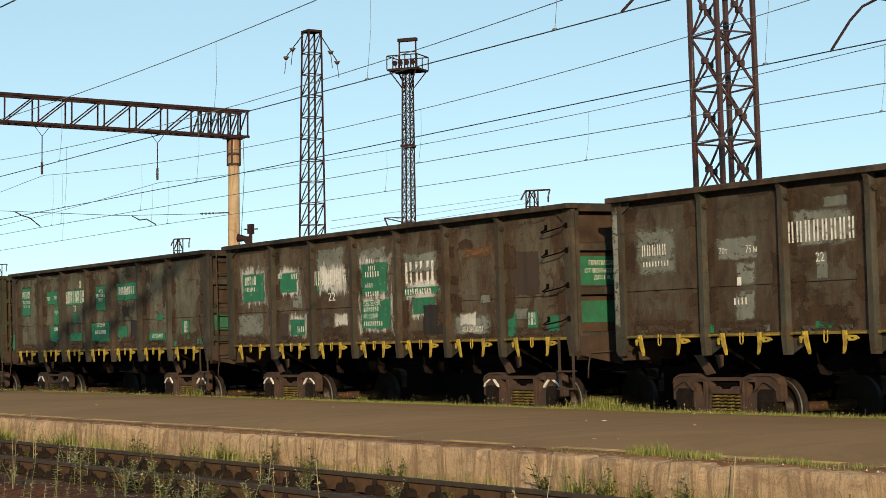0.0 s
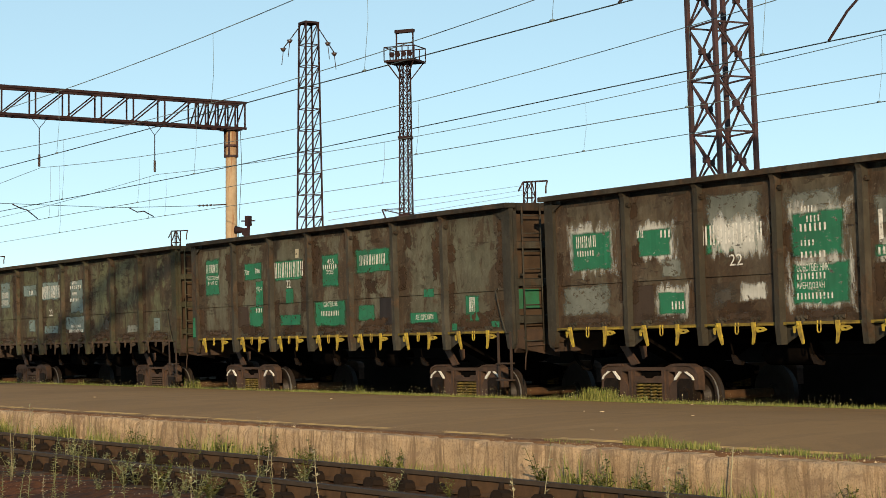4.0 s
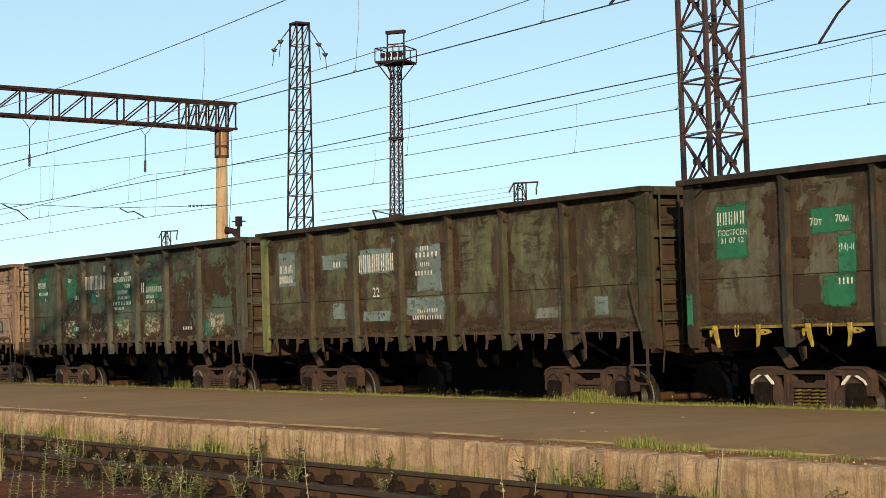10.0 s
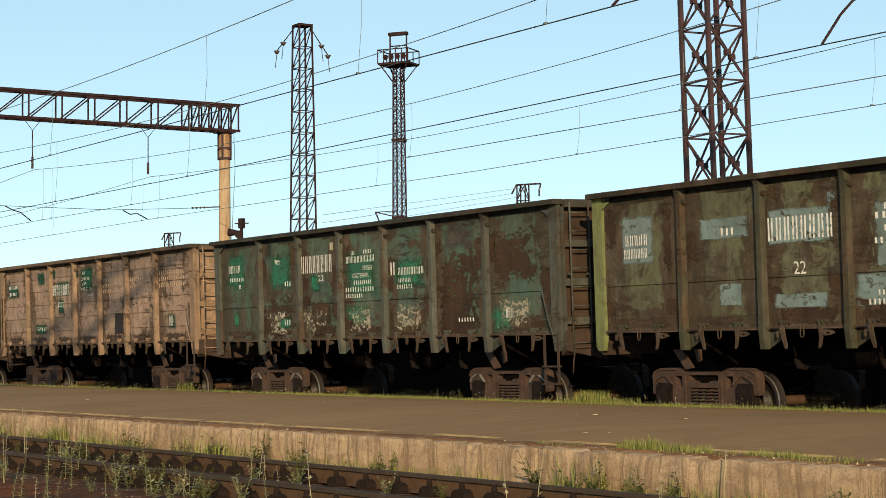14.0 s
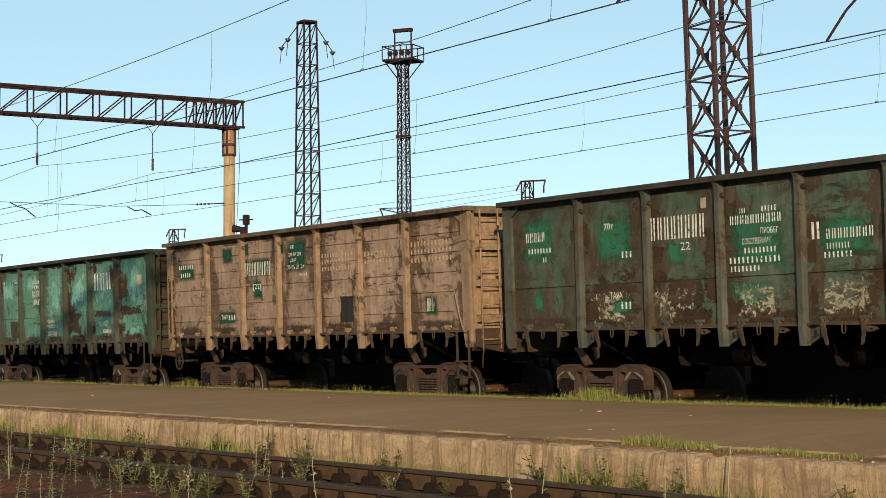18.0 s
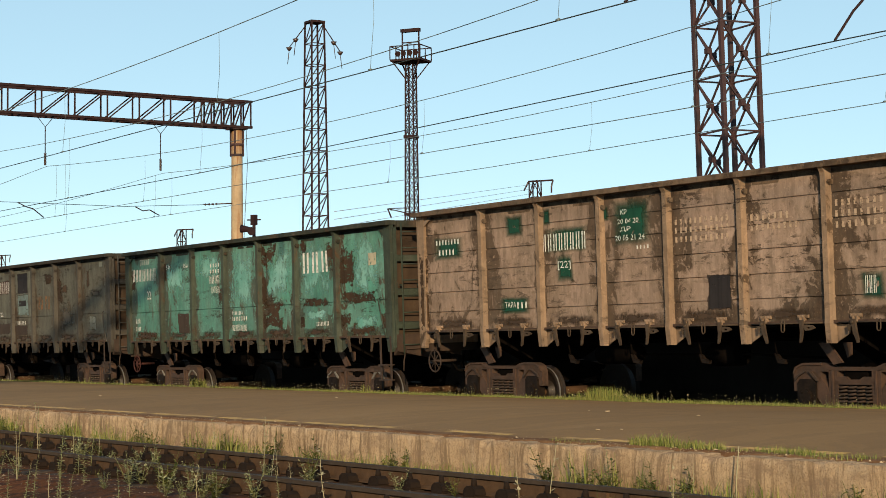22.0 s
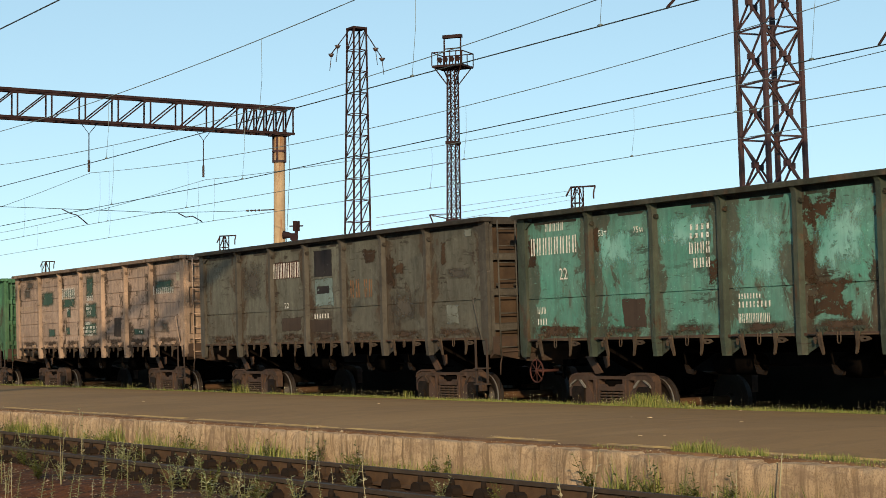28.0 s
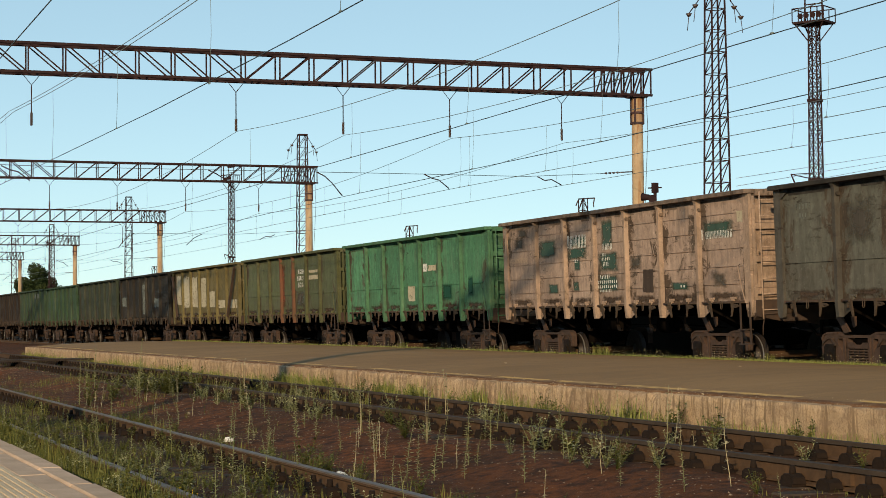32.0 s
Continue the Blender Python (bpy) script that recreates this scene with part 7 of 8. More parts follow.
def build_tree(x, y, height, spread, seed):
    rnd = random.Random(seed)
    tree = tagged(new("tree"), "dark leafy tree far behind the wagons", "tree", "far trees")
    tree.matrix_world = pose(x, y, -0.3)
    bm = bmesh.new()
    tube(bm, [(0, 0, 0), (0.1, 0, height * 0.3), (0, 0.1, height * 0.62)], 0.32, 8, 0.14)
    tips = []
    for i in range(11):
        a = i * 2.4
        z = height * rnd.uniform(0.3, 0.55)
        r = spread * rnd.uniform(0.4, 0.85)
        tip = (r * math.cos(a), r * math.sin(a), min(height * 0.9, z + height * rnd.uniform(0.15, 0.38)))
        tube(bm, [(0, 0.05, z), (tip[0] * 0.5, tip[1] * 0.5, z + (tip[2] - z) * 0.6), tip], 0.10, 5, 0.03)
        tips.append(tip)
    part("trunk", bm, M_BARK, tree)
    vs, fs = [], []
    for t in tips + [(0, 0, height * 0.8)]:
        for _ in range(700):
            d = Vector((rnd.gauss(0, 1), rnd.gauss(0, 1), rnd.gauss(0, 0.8)))
            c = Vector(t) + d.normalized() * (spread * 0.36 * rnd.random() ** 0.45)
            s = rnd.uniform(0.10, 0.22)
            u = Vector((rnd.uniform(-1, 1), rnd.uniform(-1, 1), rnd.uniform(-1, 1))).normalized()
            w = u.orthogonal().normalized()
            k = len(vs)
            vs += [c - u * s, c + w * s * 0.55, c + u * s, c - w * s * 0.55]
            fs.append((k, k + 1, k + 2, k + 3))
    me = bpy.data.meshes.new("crown")
    me.from_pydata([tuple(v) for v in vs], [], fs)
    me.materials.append(M_LEAF)
    part("crown", me, None, tree)


build_tree(-259.6, 36.0, 10.4, 3.2, 1)
build_tree(-263.0, 35.2, 8.6, 2.4, 2)


# ---- weeds, grass, stones ----
M_GRASS = Mat("sunlit_grass", 0.8)
M_GRASS.color(M_GRASS.mix(M_GRASS.island(), (0.085, 0.125, 0.028), (0.270, 0.260, 0.085)))
M_GRASS = M_GRASS.m
M_WEED = Mat("weed_leaf", 0.75)
M_WEED.color(M_WEED.mix(M_WEED.island(), (0.105, 0.130, 0.050), (0.380, 0.370, 0.200)))
M_WEED = M_WEED.m
M_DEEP = Mat("deep_green_weed", 0.8)
M_DEEP.color(M_DEEP.mix(M_DEEP.island(), (0.040, 0.056, 0.013), (0.165, 0.160, 0.048)))
M_DEEP = M_DEEP.m
M_STRAW = Mat("dry_stalk", 0.85)
M_STRAW.color(M_STRAW.mix(M_STRAW.island(), (0.41, 0.36, 0.24), (0.23, 0.22, 0.115)))
M_STRAW = M_STRAW.m
M_CRUMB = two_tone("pale_concrete_crumb", (0.54, 0.42, 0.27), (0.38, 0.28, 0.17), 15, 0.9)
M_STONE = two_tone("pale_gravel", (0.36, 0.27, 0.19), (0.17, 0.115, 0.075), 20, 0.9)


def blade_stuff(name, label, spots, material):
    """Grass blades: each spot is x, y, z, height, lean."""
    vs, fs = [], []
    rnd = random.Random(len(spots))
    for x, y, z, h, lean in spots:
        a = rnd.uniform(0, 6.283)
        w = h * 0.010 + 0.0022
        dx, dy = math.cos(a), math.sin(a)
        lx, ly = lean * h * math.cos(a + 1.3), lean * h * math.sin(a + 1.3)
        k = len(vs)
        vs += [(x - dx * w, y - dy * w, z), (x + dx * w, y + dy * w, z), (x + lx * 0.4 + dx * w * 0.7, y + ly * 0.4 + dy * w * 0.7, z + h * 0.62), (x + lx * 0.4 - dx * w * 0.7, y + ly * 0.4 - dy * w * 0.7, z + h * 0.62), (x + lx, y + ly, z + h)]
        fs += [(k, k + 1, k + 2, k + 3), (k + 3, k + 2, k + 4)]
    me = bpy.data.meshes.new(name)
    me.from_pydata(vs, [], fs)
    me.materials.append(material)
    return tagged(new(name, me), label, "grass", kind="stuff")


def scatter(rnd, n, x0, x1, y0, y1, h0, h1, zf, clump=1.1, keep=0.0):
    out = []
    while len(out) < n:
        x, y = rnd.uniform(x0, x1), rnd.uniform(y0, y1)
        if noise.noise((x * clump, y * clump, 7)) < keep:
            continue
        out.append((x, y, zf(x, y) - 0.01, rnd.uniform(h0, h1) * rnd.uniform(0.5, 1.0), rnd.uniform(0.1, 0.6)))
    return out


rnd = random.Random(5)
edge_z = lambda x, y: platform_z(17.95, x) - 0.025
spots = scatter(rnd, 26000, -85, -12, 17.80, 18.25, 0.04, 0.12, edge_z, 2.2, -0.30)
spots += scatter(rnd, 26000, -34, -9, 17.80, 18.2, 0.035, 0.105, edge_z, 1.6, -0.45)
spots += scatter(rnd, 420, -24.6, -22.4, 17.9, 18.25, 0.06, 0.22, edge_z, 3.5, 0.0)
spots += scatter(rnd, 500, -22, -14, 17.9, 18.3, 0.06, 0.16, edge_z, 1.5, -0.2)
for cx, n, r, h in ((-23.45, 620, 0.42, 0.27), (-22.9, 300, 0.6, 0.16), (-38.6, 130, 0.38, 0.26), (-52.5, 90, 0.3, 0.22), (-31.0, 40, 0.2, 0.2), (-45.3, 30, 0.2, 0.2)):
    for _ in range(n):
        a, q = rnd.uniform(0, 6.28), r * rnd.random() ** 0.5
        spots.append((cx + q * math.cos(a), 18.05 + q * math.sin(a) * 0.4, edge_z(cx, 18), h * rnd.uniform(0.4, 1), rnd.uniform(0.1, 0.5)))
blade_stuff("platform_grass", "green grass along the far platform edge", spots, M_GRASS)
spots = []
for cx, cy, n, r, h in ((-13.05, 10.58, 420, 0.34, 0.13), (-12.45, 10.58, 380, 0.40, 0.10), (-12.8, 10.58, 30, 0.3, 0.19), (-11.35, 10.60, 300, 0.35, 0.09), (-10.75, 10.56, 260, 0.5, 0.07), (-12.0, 10.56, 90, 0.3, 0.06), (-14.2, 10.55, 120, 0.4, 0.05)):
    for _ in range(n):
        a, q = rnd.uniform(0, 6.28), r * rnd.random() ** 0.5
        spots.append((cx + q * math.cos(a), cy + q * math.sin(a) * 0.22, 0.04, h * rnd.uniform(0.4, 1), rnd.uniform(0.1, 0.6)))
spots += scatter(rnd, 2600, -39, -26, 10.10, 10.30, 0.15, 0.42, ground_height, 0.9, 0.05)
spots += scatter(rnd, 9000, -78, -9, 10.0, 10.27, 0.08, 0.30, ground_height, 0.8, -0.12)
spots += scatter(rnd, 1600, -78, -9, 9.95, 10.27, 0.20, 0.48, ground_height, 0.5, 0.15)
blade_stuff("edge_grass", "grass tufts at the platform wall", spots, M_GRASS)
spots = scatter(rnd, 6000, -48, -5, 2.2, 5.4, 0.05, 0.15, ground_height, 0.8, -0.05)
spots += scatter(rnd, 15000, -40, -9, 2.12, 3.0, 0.06, 0.26, ground_height, 0.7, -0.35)
spots += scatter(rnd, 2600, -40, -11, 3.2, 5.4, 0.08, 0.24, ground_height, 0.6, 0.0)
spots += scatter(rnd, 2600, -60, -6, 5.4, 9.9, 0.04, 0.14, ground_height, 0.55, 0.2)
spots += scatter(rnd, 2200, -46, -28, 6.0, 9.8, 0.08, 0.26, ground_height, 0.5, 0.05)
spots += scatter(rnd, 3000, -110, -44, 2.3, 10.0, 0.08, 0.26, ground_height, 0.3, 0.05)
blade_stuff("trackside_grass", "rough grass between the rails", spots, M_DEEP)


def weed_shape(bm, seed, height, leaves, size, bend=0.12):
    """A tall weed: a bent stem with leaves that shrink towards its tip."""
    r = random.Random(seed)
    bx, by = r.uniform(-bend, bend), r.uniform(-bend, bend)
    pts = [(bx * height * f * f, by * height * f * f, height * f) for f in (0, 0.25, 0.5, 0.75, 1.0)]
    tube(bm, pts, 0.006, 4, 0.002)
    for i in range(leaves):
        f = 0.08 + 0.92 * i / leaves
        a = i * 2.4 + r.uniform(-0.4, 0.4)
        s = size * (1.15 - f * 0.75) * r.uniform(0.7, 1.2)
        base = Vector((bx * height * f * f, by * height * f * f, height * f))
        d = Vector((math.cos(a), math.sin(a), r.uniform(0.1, 0.7))).normalized()
        side = d.cross(Vector((0, 0, 1))).normalized()
        q = [base, base + d * s * 0.45 + side * s * 0.16, base + d * s - Vector((0, 0, s * 0.15)), base + d * s * 0.45 - side * s * 0.16]
        bm.faces.new([bm.verts.new(v) for v in q])


def bush_shape(bm, seed):
    """A leafy clump of several bent stems."""
    r = random.Random(seed)
    for _ in range(6):
        a, reach, h = r.uniform(0, 6.28), r.uniform(0.05, 0.2), r.uniform(0.2, 0.42)
        ends = [Vector((reach * f * math.cos(a), reach * f * math.sin(a), h * f)) for f in (0, 0.4, 0.75, 1)]
        tube(bm, ends, 0.005, 3, 0.002)
        for i in range(16):
            f = 0.15 + 0.85 * i / 16
            base = Vector((reach * f * math.cos(a), reach * f * math.sin(a), h * f))
            q = i * 2.4 + a
            s = r.uniform(0.05, 0.10) * (1.2 - 0.5 * f)
            d = Vector((math.cos(q), math.sin(q), r.uniform(-0.1, 0.6))).normalized()
            side = d.cross(Vector((0, 0, 1))).normalized()
            bm.faces.new([bm.verts.new(v) for v in (base, base + d * s * 0.5 + side * s * 0.22, base + d * s, base + d * s * 0.5 - side * s * 0.22)])


def dry_shape(bm, seed, height):
    """A thin dry stalk that wavers and carries a few curled leaves and seeds."""
    r = random.Random(seed)
    for _ in range(r.choice((1, 1, 2))):
        bx, by = r.uniform(-0.12, 0.12), r.uniform(-0.12, 0.12)
        ph, tall = r.uniform(0, 6), height * r.uniform(0.7, 1.0)
        pts = [Vector((bx * tall * f + 0.007 * math.sin(ph + 5 * f), by * tall * f + 0.007 * math.cos(ph + 4 * f), tall * f)) for f in [i / 8 for i in range(9)]]
        tube(bm, pts, 0.0036, 4, 0.0018)
        for i in range(30):
            p = pts[r.randint(2, 8)]
            a = r.uniform(0, 6.28)
            s = r.uniform(0.018, 0.05)
            d = Vector((math.cos(a), math.sin(a), r.uniform(-0.2, 0.8))).normalized()
            side = d.cross(Vector((0, 0, 1))).normalized()
            bm.faces.new([bm.verts.new(v) for v in (p, p + d * s * 0.5 + side * s * 0.2, p + d * s, p + d * s * 0.5 - side * s * 0.2)])


WEEDS = [made("tall_weed", built(weed_shape, i, 0.62 + 0.05 * i, 44 + 5 * (i % 3), 0.092), M_WEED) for i in range(5)]
BUSHY = [made("leafy_weed", built(bush_shape, 20 + i), M_DEEP) for i in range(3)]
PALEBUSH = [made("pale_weed", built(bush_shape, 40 + i), M_WEED) for i in range(3)]
DRY = [made("dry_stalk", built(dry_shape, i, 0.36 + 0.04 * i), M_STRAW) for i in range(6)]


def plant(name, meshes, x, y, scale, label):
    ob = tagged(new(name, rnd.choice(meshes)), label, "weed", name.replace("_", " ") + "s")
    ob.matrix_world = pose(x, y, ground_height(x, y) - 0.01, 0, 0, rnd.uniform(0, 360)) @ Matrix.Scale(scale, 4)
    return ob


for i in range(38):
    plant("tall_weed", WEEDS, rnd.uniform(-34, -8), rnd.choice((rnd.uniform(5.6, 7.6), rnd.uniform(7.0, 8.6), rnd.uniform(6.4, 7.6))), rnd.uniform(0.40, 0.75), "tall pale-green weed with narrow leaves on bare soil")
for i in range(150):
    plant("leafy_weed", BUSHY, rnd.uniform(-40, -9), rnd.choice((rnd.uniform(9.75, 10.2), rnd.uniform(2.25, 3.6), rnd.uniform(3.0, 5.3), rnd.uniform(6.8, 9.4))), rnd.uniform(0.5, 1.1), "leafy green weed beside the rails")
for i in range(150):
    plant("leafy_weed", BUSHY, rnd.uniform(-30, -11), rnd.choice((rnd.uniform(2.25, 2.9), rnd.uniform(3.1, 3.6), rnd.uniform(3.3, 4.5), rnd.uniform(4.7, 5.4))), rnd.uniform(0.4, 0.75), "leafy green weed beside the rails")
for i in range(60):
    plant("tall_weed", WEEDS, rnd.uniform(-30, -10), rnd.choice((rnd.uniform(2.2, 3.0), rnd.uniform(3.2, 5.2))), rnd.uniform(0.4, 0.8), "tall pale-green weed with narrow leaves on bare soil")
for i in range(14):
    plant("leafy_weed", BUSHY, rnd.gauss(-35.5, 0.6), rnd.gauss(7.0, 0.5), rnd.uniform(1.0, 1.9), "leafy green weed beside the rails")
for i in range(9):
    plant("tall_weed", WEEDS, rnd.gauss(-35.5, 1.6), rnd.uniform(5.4, 7.4), rnd.uniform(0.8, 1.35), "tall pale-green weed with narrow leaves on bare soil")
for i in range(38):
    plant("dry_stalk", DRY, rnd.uniform(-36, -7), rnd.choice((rnd.uniform(5.0, 7.4), rnd.uniform(7.8, 9.6))), rnd.uniform(0.7, 1.35), "dry straw-coloured stalk standing in the soil")
for x, s in ((-38.4, 0.75), (-38.75, 0.9), (-38.6, 0.8), (-52.4, 0.8), (-52.7, 0.7), (-23.6, 0.6), (-23.0, 0.5), (-31.0, 0.55), (-18.3, 0.4), (-27.2, 0.4)):
    ob = tagged(new("leafy_weed", rnd.choice(BUSHY)), "leafy green weed at the far platform edge", "weed", "leafy weeds")
    ob.matrix_world = pose(x, 18.0, edge_z(x, 18) - 0.005, 0, 0, rnd.uniform(0, 360)) @ Matrix.Scale(s, 4)
for x, y, s in ((-13.4, 10.1, 0.9), (-13.9, 10.05, 1.1), (-36.5, 7.0, 1.5), (-37.2, 7.2, 1.3), (-37.8, 7.1, 1.2)):
    plant("leafy_weed", BUSHY, x, y, s, "leafy green weed beside the rails")

bm = bmesh.new()
tube(bm, [(0, 0, 0), (0.012, 0, 0.25), (0.035, 0.01, 0.52)], 0.0075, 5, 0.004)
for i in range(9):
    a, z = i * 2.4, 0.12 + 0.045 * i
    p, d = Vector((0.001 * i, 0, z)), Vector((math.cos(a), math.sin(a), 0.6)).normalized() * 0.02
    bm.faces.new([bm.verts.new(v) for v in (p, p + d + Vector((0, 0, 0.004)), p + d * 1.5, p + d - Vector((0, 0, 0.004)))])
stalk = tagged(part("dry_stalk", bm, M_STRAW), "tall pale dry stalk standing at the platform wall", "weed", "dry stalks")
stalk.matrix_world = pose(-11.42, 10.12, ground_height(-11.42, 10.12) - 0.01)
plant("dry_stalk", DRY[3:], -11.9, 10.1, 0.9, "dry straw-coloured stalk standing at the platform wall")
for x, s in ((-13.08, 0.75), (-13.45, 0.55), (-13.2, 0.5)):
    plant("tall_weed", WEEDS, x, 10.12, s, "upright green weed growing at the platform wall")
for i in range(60):
    plant("pale_weed", PALEBUSH, rnd.uniform(-40, -13), rnd.choice((rnd.uniform(6.9, 7.6), rnd.uniform(7.9, 9.2))), rnd.uniform(0.5, 0.95), "pale leafy weed among the rail fastenings")

for i in range(34):
    plant("pale_weed", PALEBUSH, rnd.uniform(-21, -11), rnd.choice((rnd.uniform(3.2, 4.5), rnd.uniform(2.4, 2.9))), rnd.uniform(0.35, 0.65), "pale leafy weed between the rails")
for i in range(14):
    plant("tall_weed", WEEDS, rnd.uniform(-23, -15), rnd.uniform(5.2, 6.6), rnd.uniform(0.45, 0.8), "tall pale-green weed with narrow leaves on bare soil")


def flower_shape(bm):
    tube(bm, [(0, 0, 0), (0.01, 0.0, 0.10), (0.015, 0.01, 0.17)], 0.003, 4)
    for ring, lift in ((0.022, 0.172), (0.013, 0.178)):
        for i in range(7):
            a = i * 0.9
            c = Vector((0.015, 0.01, lift))
            d = Vector((math.cos(a), math.sin(a), 0.25))
            s = Vector((-math.sin(a), math.cos(a), 0)) * 0.006
            bm.faces.new([bm.verts.new(v) for v in (c, c + d * ring * 0.6 + s, c + d * ring, c + d * ring * 0.6 - s)])


M_PETAL = two_tone("yellow_petal", (0.75, 0.52, 0.04), (0.62, 0.40, 0.03), 20, 0.7)
FLOWER = [made("yellow_flower", built(flower_shape), M_PETAL)]
for i in range(5):
    plant("yellow_flower", FLOWER, -14.5 + rnd.uniform(-0.3, 0.3), 3.2 + rnd.uniform(-0.08, 0.08), rnd.uniform(0.5, 0.8), "small yellow flower in the grass by the platform")

# pale seed heads over the far platform edge
vs, fs = [], []
for _ in range(3200):
    x, y = rnd.uniform(-70, -10), rnd.uniform(17.9, 18.3)
    if noise.noise((x * 1.5, y, 3)) < -0.1:
        continue
    z, s, a = edge_z(x, y) + 0.03 + rnd.random() ** 2 * 0.16, rnd.uniform(0.004, 0.010), rnd.uniform(0, 6)
    k = len(vs)
    u, w = Vector((math.cos(a) * s, math.sin(a) * s, s * 0.4)), Vector((-math.sin(a) * s * 0.5, math.cos(a) * s * 0.3, s))
    c = Vector((x, y, z))
    vs += [tuple(c - u), tuple(c + w), tuple(c + u), tuple(c - w), (x, y, edge_z(x, y)), (x + 0.003, y, edge_z(x, y))]
    fs += [(k, k + 1, k + 2, k + 3), (k + 4, k + 5, k + 3)]
me = bpy.data.meshes.new("seed_heads")
me.from_pydata(vs, [], fs)
me.materials.append(M_STRAW)
tagged(new("seed_heads", me), "pale seed heads of grass along the far platform edge", "grass", kind="stuff")

vs, fs = [], []
for _ in range(8500):
    x, y = rnd.uniform(-70, -5), rnd.choice((rnd.uniform(2.2, 10.2), rnd.uniform(5.0, 7.6)))
    s = rnd.uniform(0.005, 0.014) * (1.8 if rnd.random() < 0.05 else 1)
    z = ground_height(x, y) + s * 0.3
    k = len(vs)
    j = [rnd.uniform(0.6, 1.2) for _ in range(6)]
    vs += [(x + s * j[0], y, z), (x, y + s * j[1], z), (x - s * j[2], y, z), (x, y - s * j[3], z), (x, y, z + s * 0.7 * j[4]), (x, y, z - s)]
    fs += [(k, k + 1, k + 4), (k + 1, k + 2, k + 4), (k + 2, k + 3, k + 4), (k + 3, k, k + 4)]
me = bpy.data.meshes.new("gravel")
me.from_pydata(vs, [], fs)
me.materials.append(M_STONE)
tagged(new("gravel", me), "pale stones scattered over the soil", "gravel", kind="stuff")


def lump(name, x, y, s, material, label, category):
    bm = bmesh.new()
    bmesh.ops.create_icosphere(bm, subdivisions=2, radius=1)
    for v in bm.verts:
        v.co *= 1 + 0.45 * noise.noise(v.co * 1.7 + Vector((x, y, 0)))
        v.co.z *= 0.55
    ob = part(name, bm, material, None, label)
    ob.matrix_world = pose(x, y, ground_height(x, y) + s * 0.25, 0, 0, 40 * x) @ Matrix.Scale(s, 4)
    return tagged(ob, category=category)


vs, fs = [], []
for _ in range(2600):
    x = rnd.uniform(-60, -7)
    y = 10.36 + rnd.random() ** 1.6 * 0.5
    if noise.noise((x * 1.2, y * 3, 11)) < -0.05:
        continue
    s = rnd.uniform(0.003, 0.008) * (2.2 if rnd.random() < 0.06 else 1)
    z = platform_z(y, x) + 0.012 + s * 0.2
    k = len(vs)
    j = [rnd.uniform(0.6, 1.3) for _ in range(5)]
    vs += [(x + s * j[0], y, z), (x, y + s * j[1], z), (x - s * j[2], y, z), (x, y - s * j[3], z), (x, y, z + s * 0.8 * j[4])]
    fs += [(k, k + 1, k + 4), (k + 1, k + 2, k + 4), (k + 2, k + 3, k + 4), (k + 3, k, k + 4)]
me = bpy.data.meshes.new("concrete_crumbs")
me.from_pydata(vs, [], fs)
me.materials.append(M_CRUMB)
tagged(new("concrete_crumbs", me), "pale concrete crumbs along the platform edge", "gravel", kind="stuff")


def flake(x, y, s):
    bm = bmesh.new()
    n = 7
    rim = [(s * rnd.uniform(0.6, 1.2) * math.cos(6.283 * i / n), 0.6 * s * rnd.uniform(0.6, 1.2) * math.sin(6.283 * i / n)) for i in range(n)]
    prism(bm, rim, 0.0, s * 0.25, "z")
    ob = part("scrap", bm, M_CRUMB, None, "small pale scrap lying on the asphalt")
    ob.matrix_world = pose(x, y, platform_z(y, x) + 0.003, rnd.uniform(-4, 4), rnd.uniform(-4, 4), rnd.uniform(0, 360))
    tagged(ob, category="litter")


for x, y, s in ((-15.95, 13.6, 0.035), (-17.76, 13.72, 0.06), (-18.1, 13.7, 0.03), (-20.19, 17.2, 0.04), (-15.06, 11.5, 0.04), (-14.79, 11.6, 0.03), (-26.0, 14.6, 0.04), (-31.5, 12.8, 0.05)):
    flake(x, y, s * 0.6)

for x, y, s in ((-17.2, 5.25, 0.09), (-22.8, 5.5, 0.07), (-19.8, 5.1, 0.06)):
    lump("scrap", x, y, s, M_WHITE, "crumpled white scrap lying on the soil", "litter")

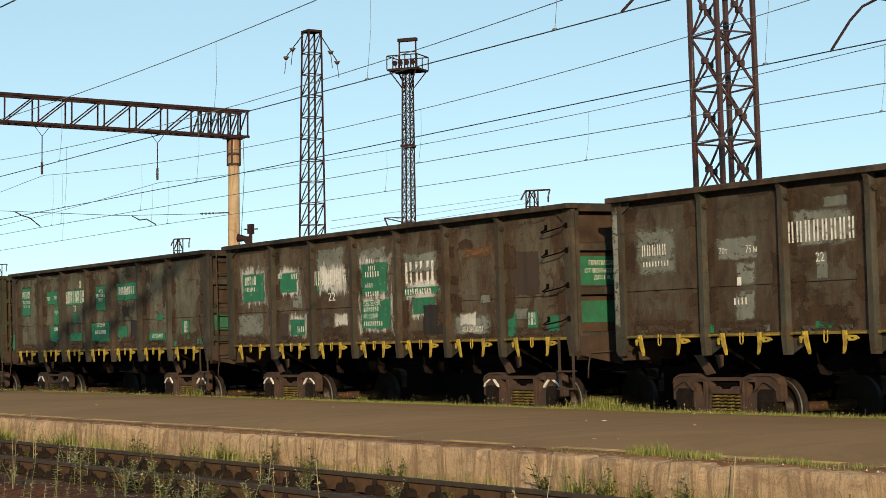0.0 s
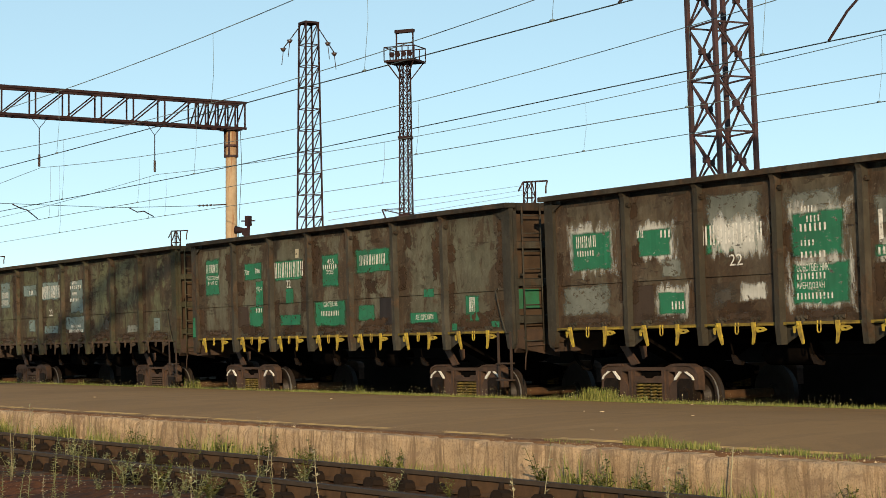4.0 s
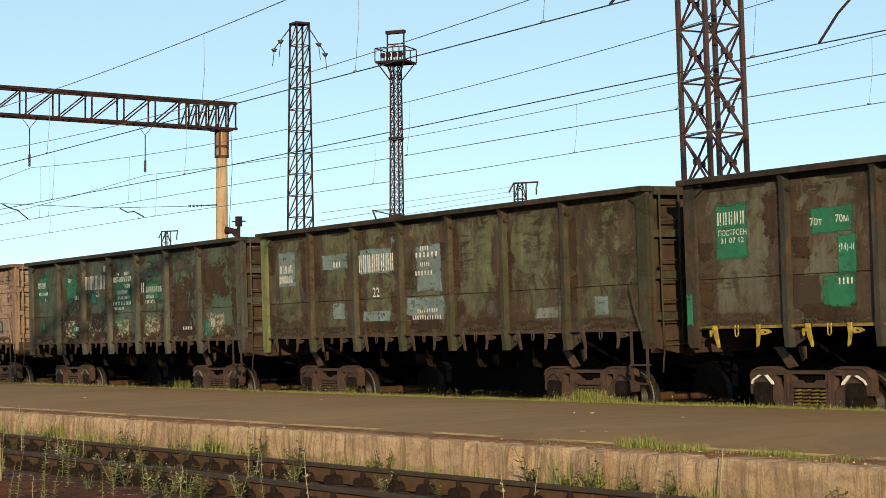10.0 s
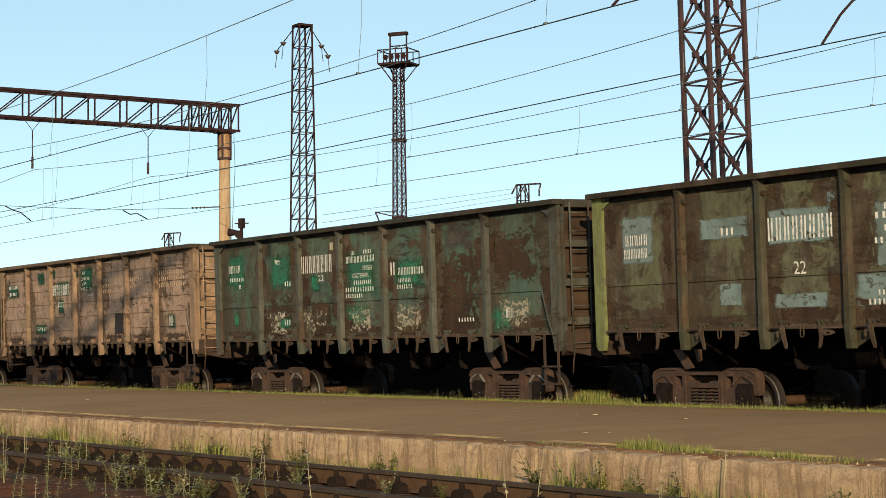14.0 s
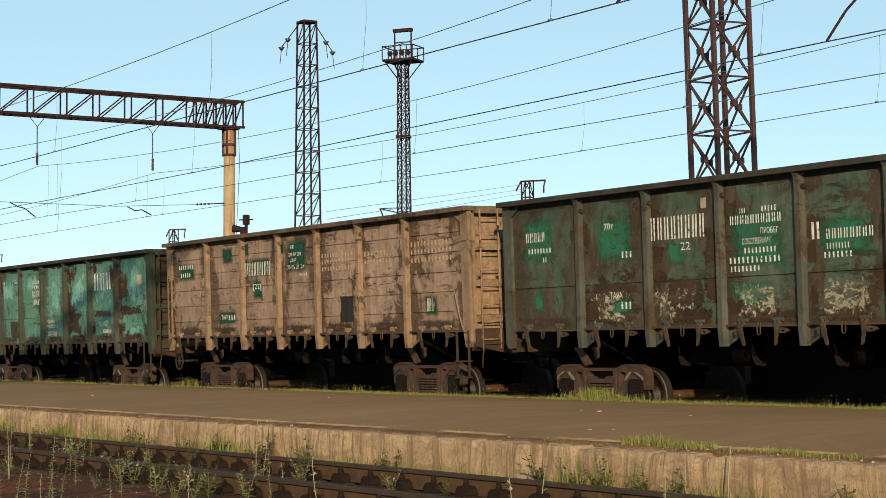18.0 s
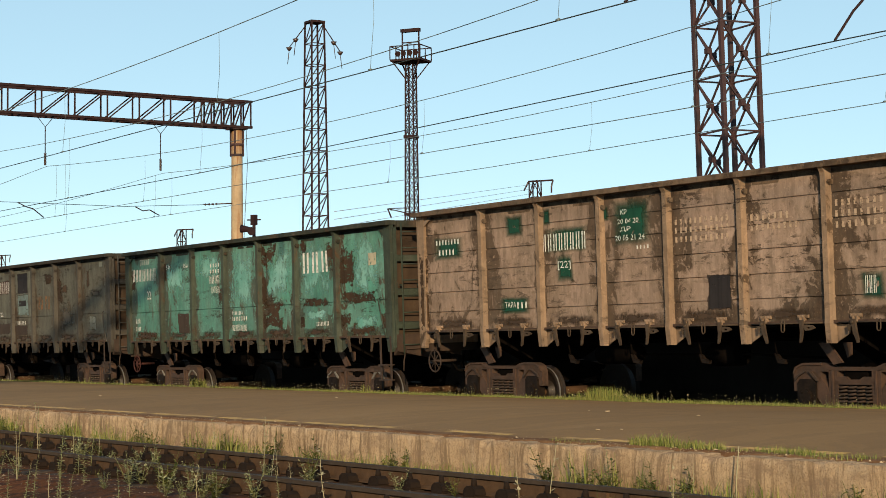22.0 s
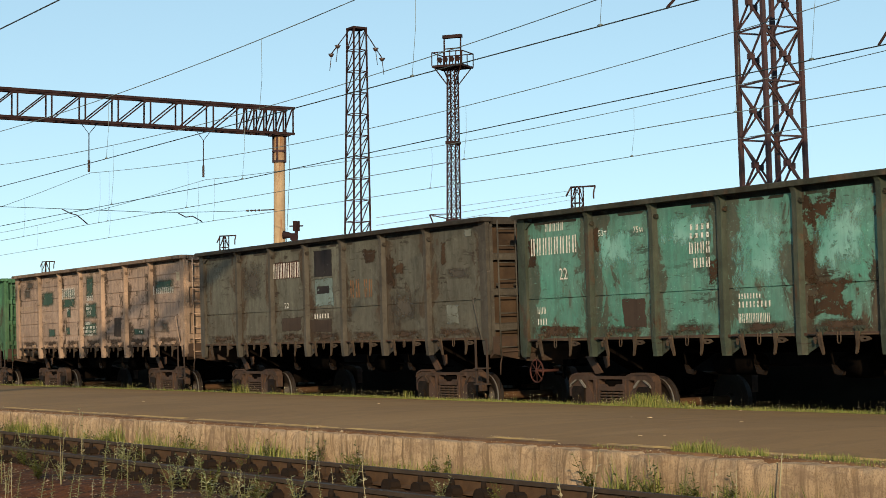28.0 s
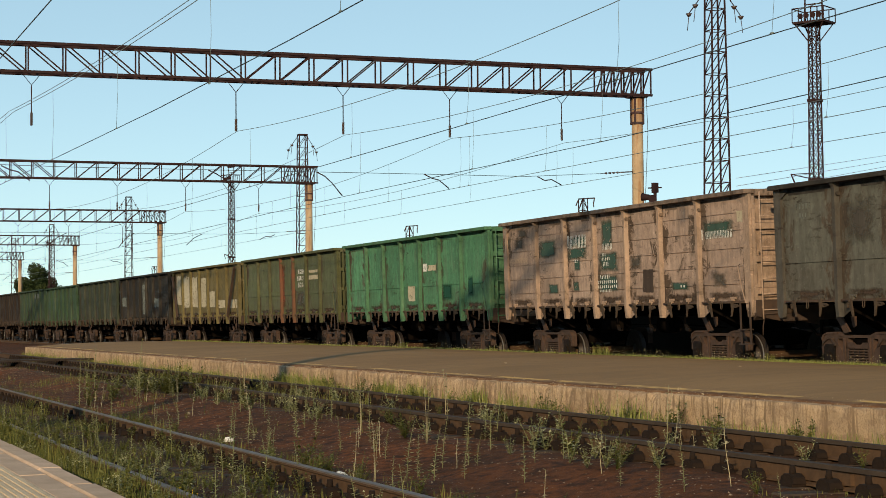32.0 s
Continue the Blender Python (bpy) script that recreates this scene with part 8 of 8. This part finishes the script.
# ---- details of single wagons ----
def hand_wheel(k, x, z, material, label):
    bm = bmesh.new()
    pts = [(x + 0.20 * math.sin(a), -1.36, z + 0.20 * math.cos(a)) for a in [2 * math.pi * i / 20 for i in range(21)]]
    tube(bm, pts, 0.016, 5)
    for i in range(4):
        a = i * math.pi / 4
        tube(bm, [(x - 0.2 * math.sin(a), -1.36, z - 0.2 * math.cos(a)), (x + 0.2 * math.sin(a), -1.36, z + 0.2 * math.cos(a))], 0.010, 4)
    tube(bm, [(x, -1.38, z), (x, -0.9, z)], 0.03, 6)
    part("hand_wheel", bm, material, BY_PLACE[k], label)


M_PINK = two_tone("faded_red_paint", (0.080, 0.030, 0.026), (0.045, 0.022, 0.018), 8)
hand_wheel(7, -6.15, 0.72, M_PINK, "faded red hand brake wheel")
hand_wheel(6, -6.15, 0.72, M_RUSTIRON, "rusty hand brake wheel")
for (x0, z0), (x1, z1) in (((4.75, 1.30), (6.15, 3.30)), ((-6.1, 3.2), (-5.2, 1.3))):
    bm = bmesh.new()
    bar(bm, (x0, SIDE, z0), (x1, SIDE, z1), 0.10, 0.10)
    part("strut", bm, M_RUSTIRON, BY_PLACE[12], "brown diagonal strut")


def hook_shape(bm, x):
    prism(bm, [(x + 0.10, 0.82), (x + 0.16, 0.80), (x + 0.22, 0.74), (x + 0.34, 0.72), (x + 0.32, 0.66), (x + 0.16, 0.68)], -1.02, -0.96, "y")


def hook_rod_shape(bm, x):
    bar(bm, (x + 0.02, -0.99, 1.2), (x + 0.13, -0.99, 0.80), 0.02)


for wagon, k in wagons:
    for i, x in enumerate(POSTS[1:5]):
        rod = part("hook_rod", shared("hook_rod|%d" % i, hook_rod_shape, M_DARK, x), None, wagon)
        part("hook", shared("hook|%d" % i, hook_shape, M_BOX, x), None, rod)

# timber foot crossing at the far end of the platform
crossing = tagged(new("crossing_boards"), "dark timber boards laid across the rails", "crossing", kind="structure")
for i in range(4):
    bm = bmesh.new()
    box(bm, -2.6, 1.9, -0.13, 0.13, -0.06, 0.0)
    board = part("board", bm, M_SLEEPER, crossing)
    board.matrix_local = pose(-60.9 - 0.30 * i, 8.6, RAIL1 + 0.03, 0, 0, 118)

# sleepers last
add_sleepers(track_1, -75, -3, 150, 75)
add_sleepers(track_2, -75, -3, 150, 60)
add_sleepers(track_3, -75, -9, 0)


motions()
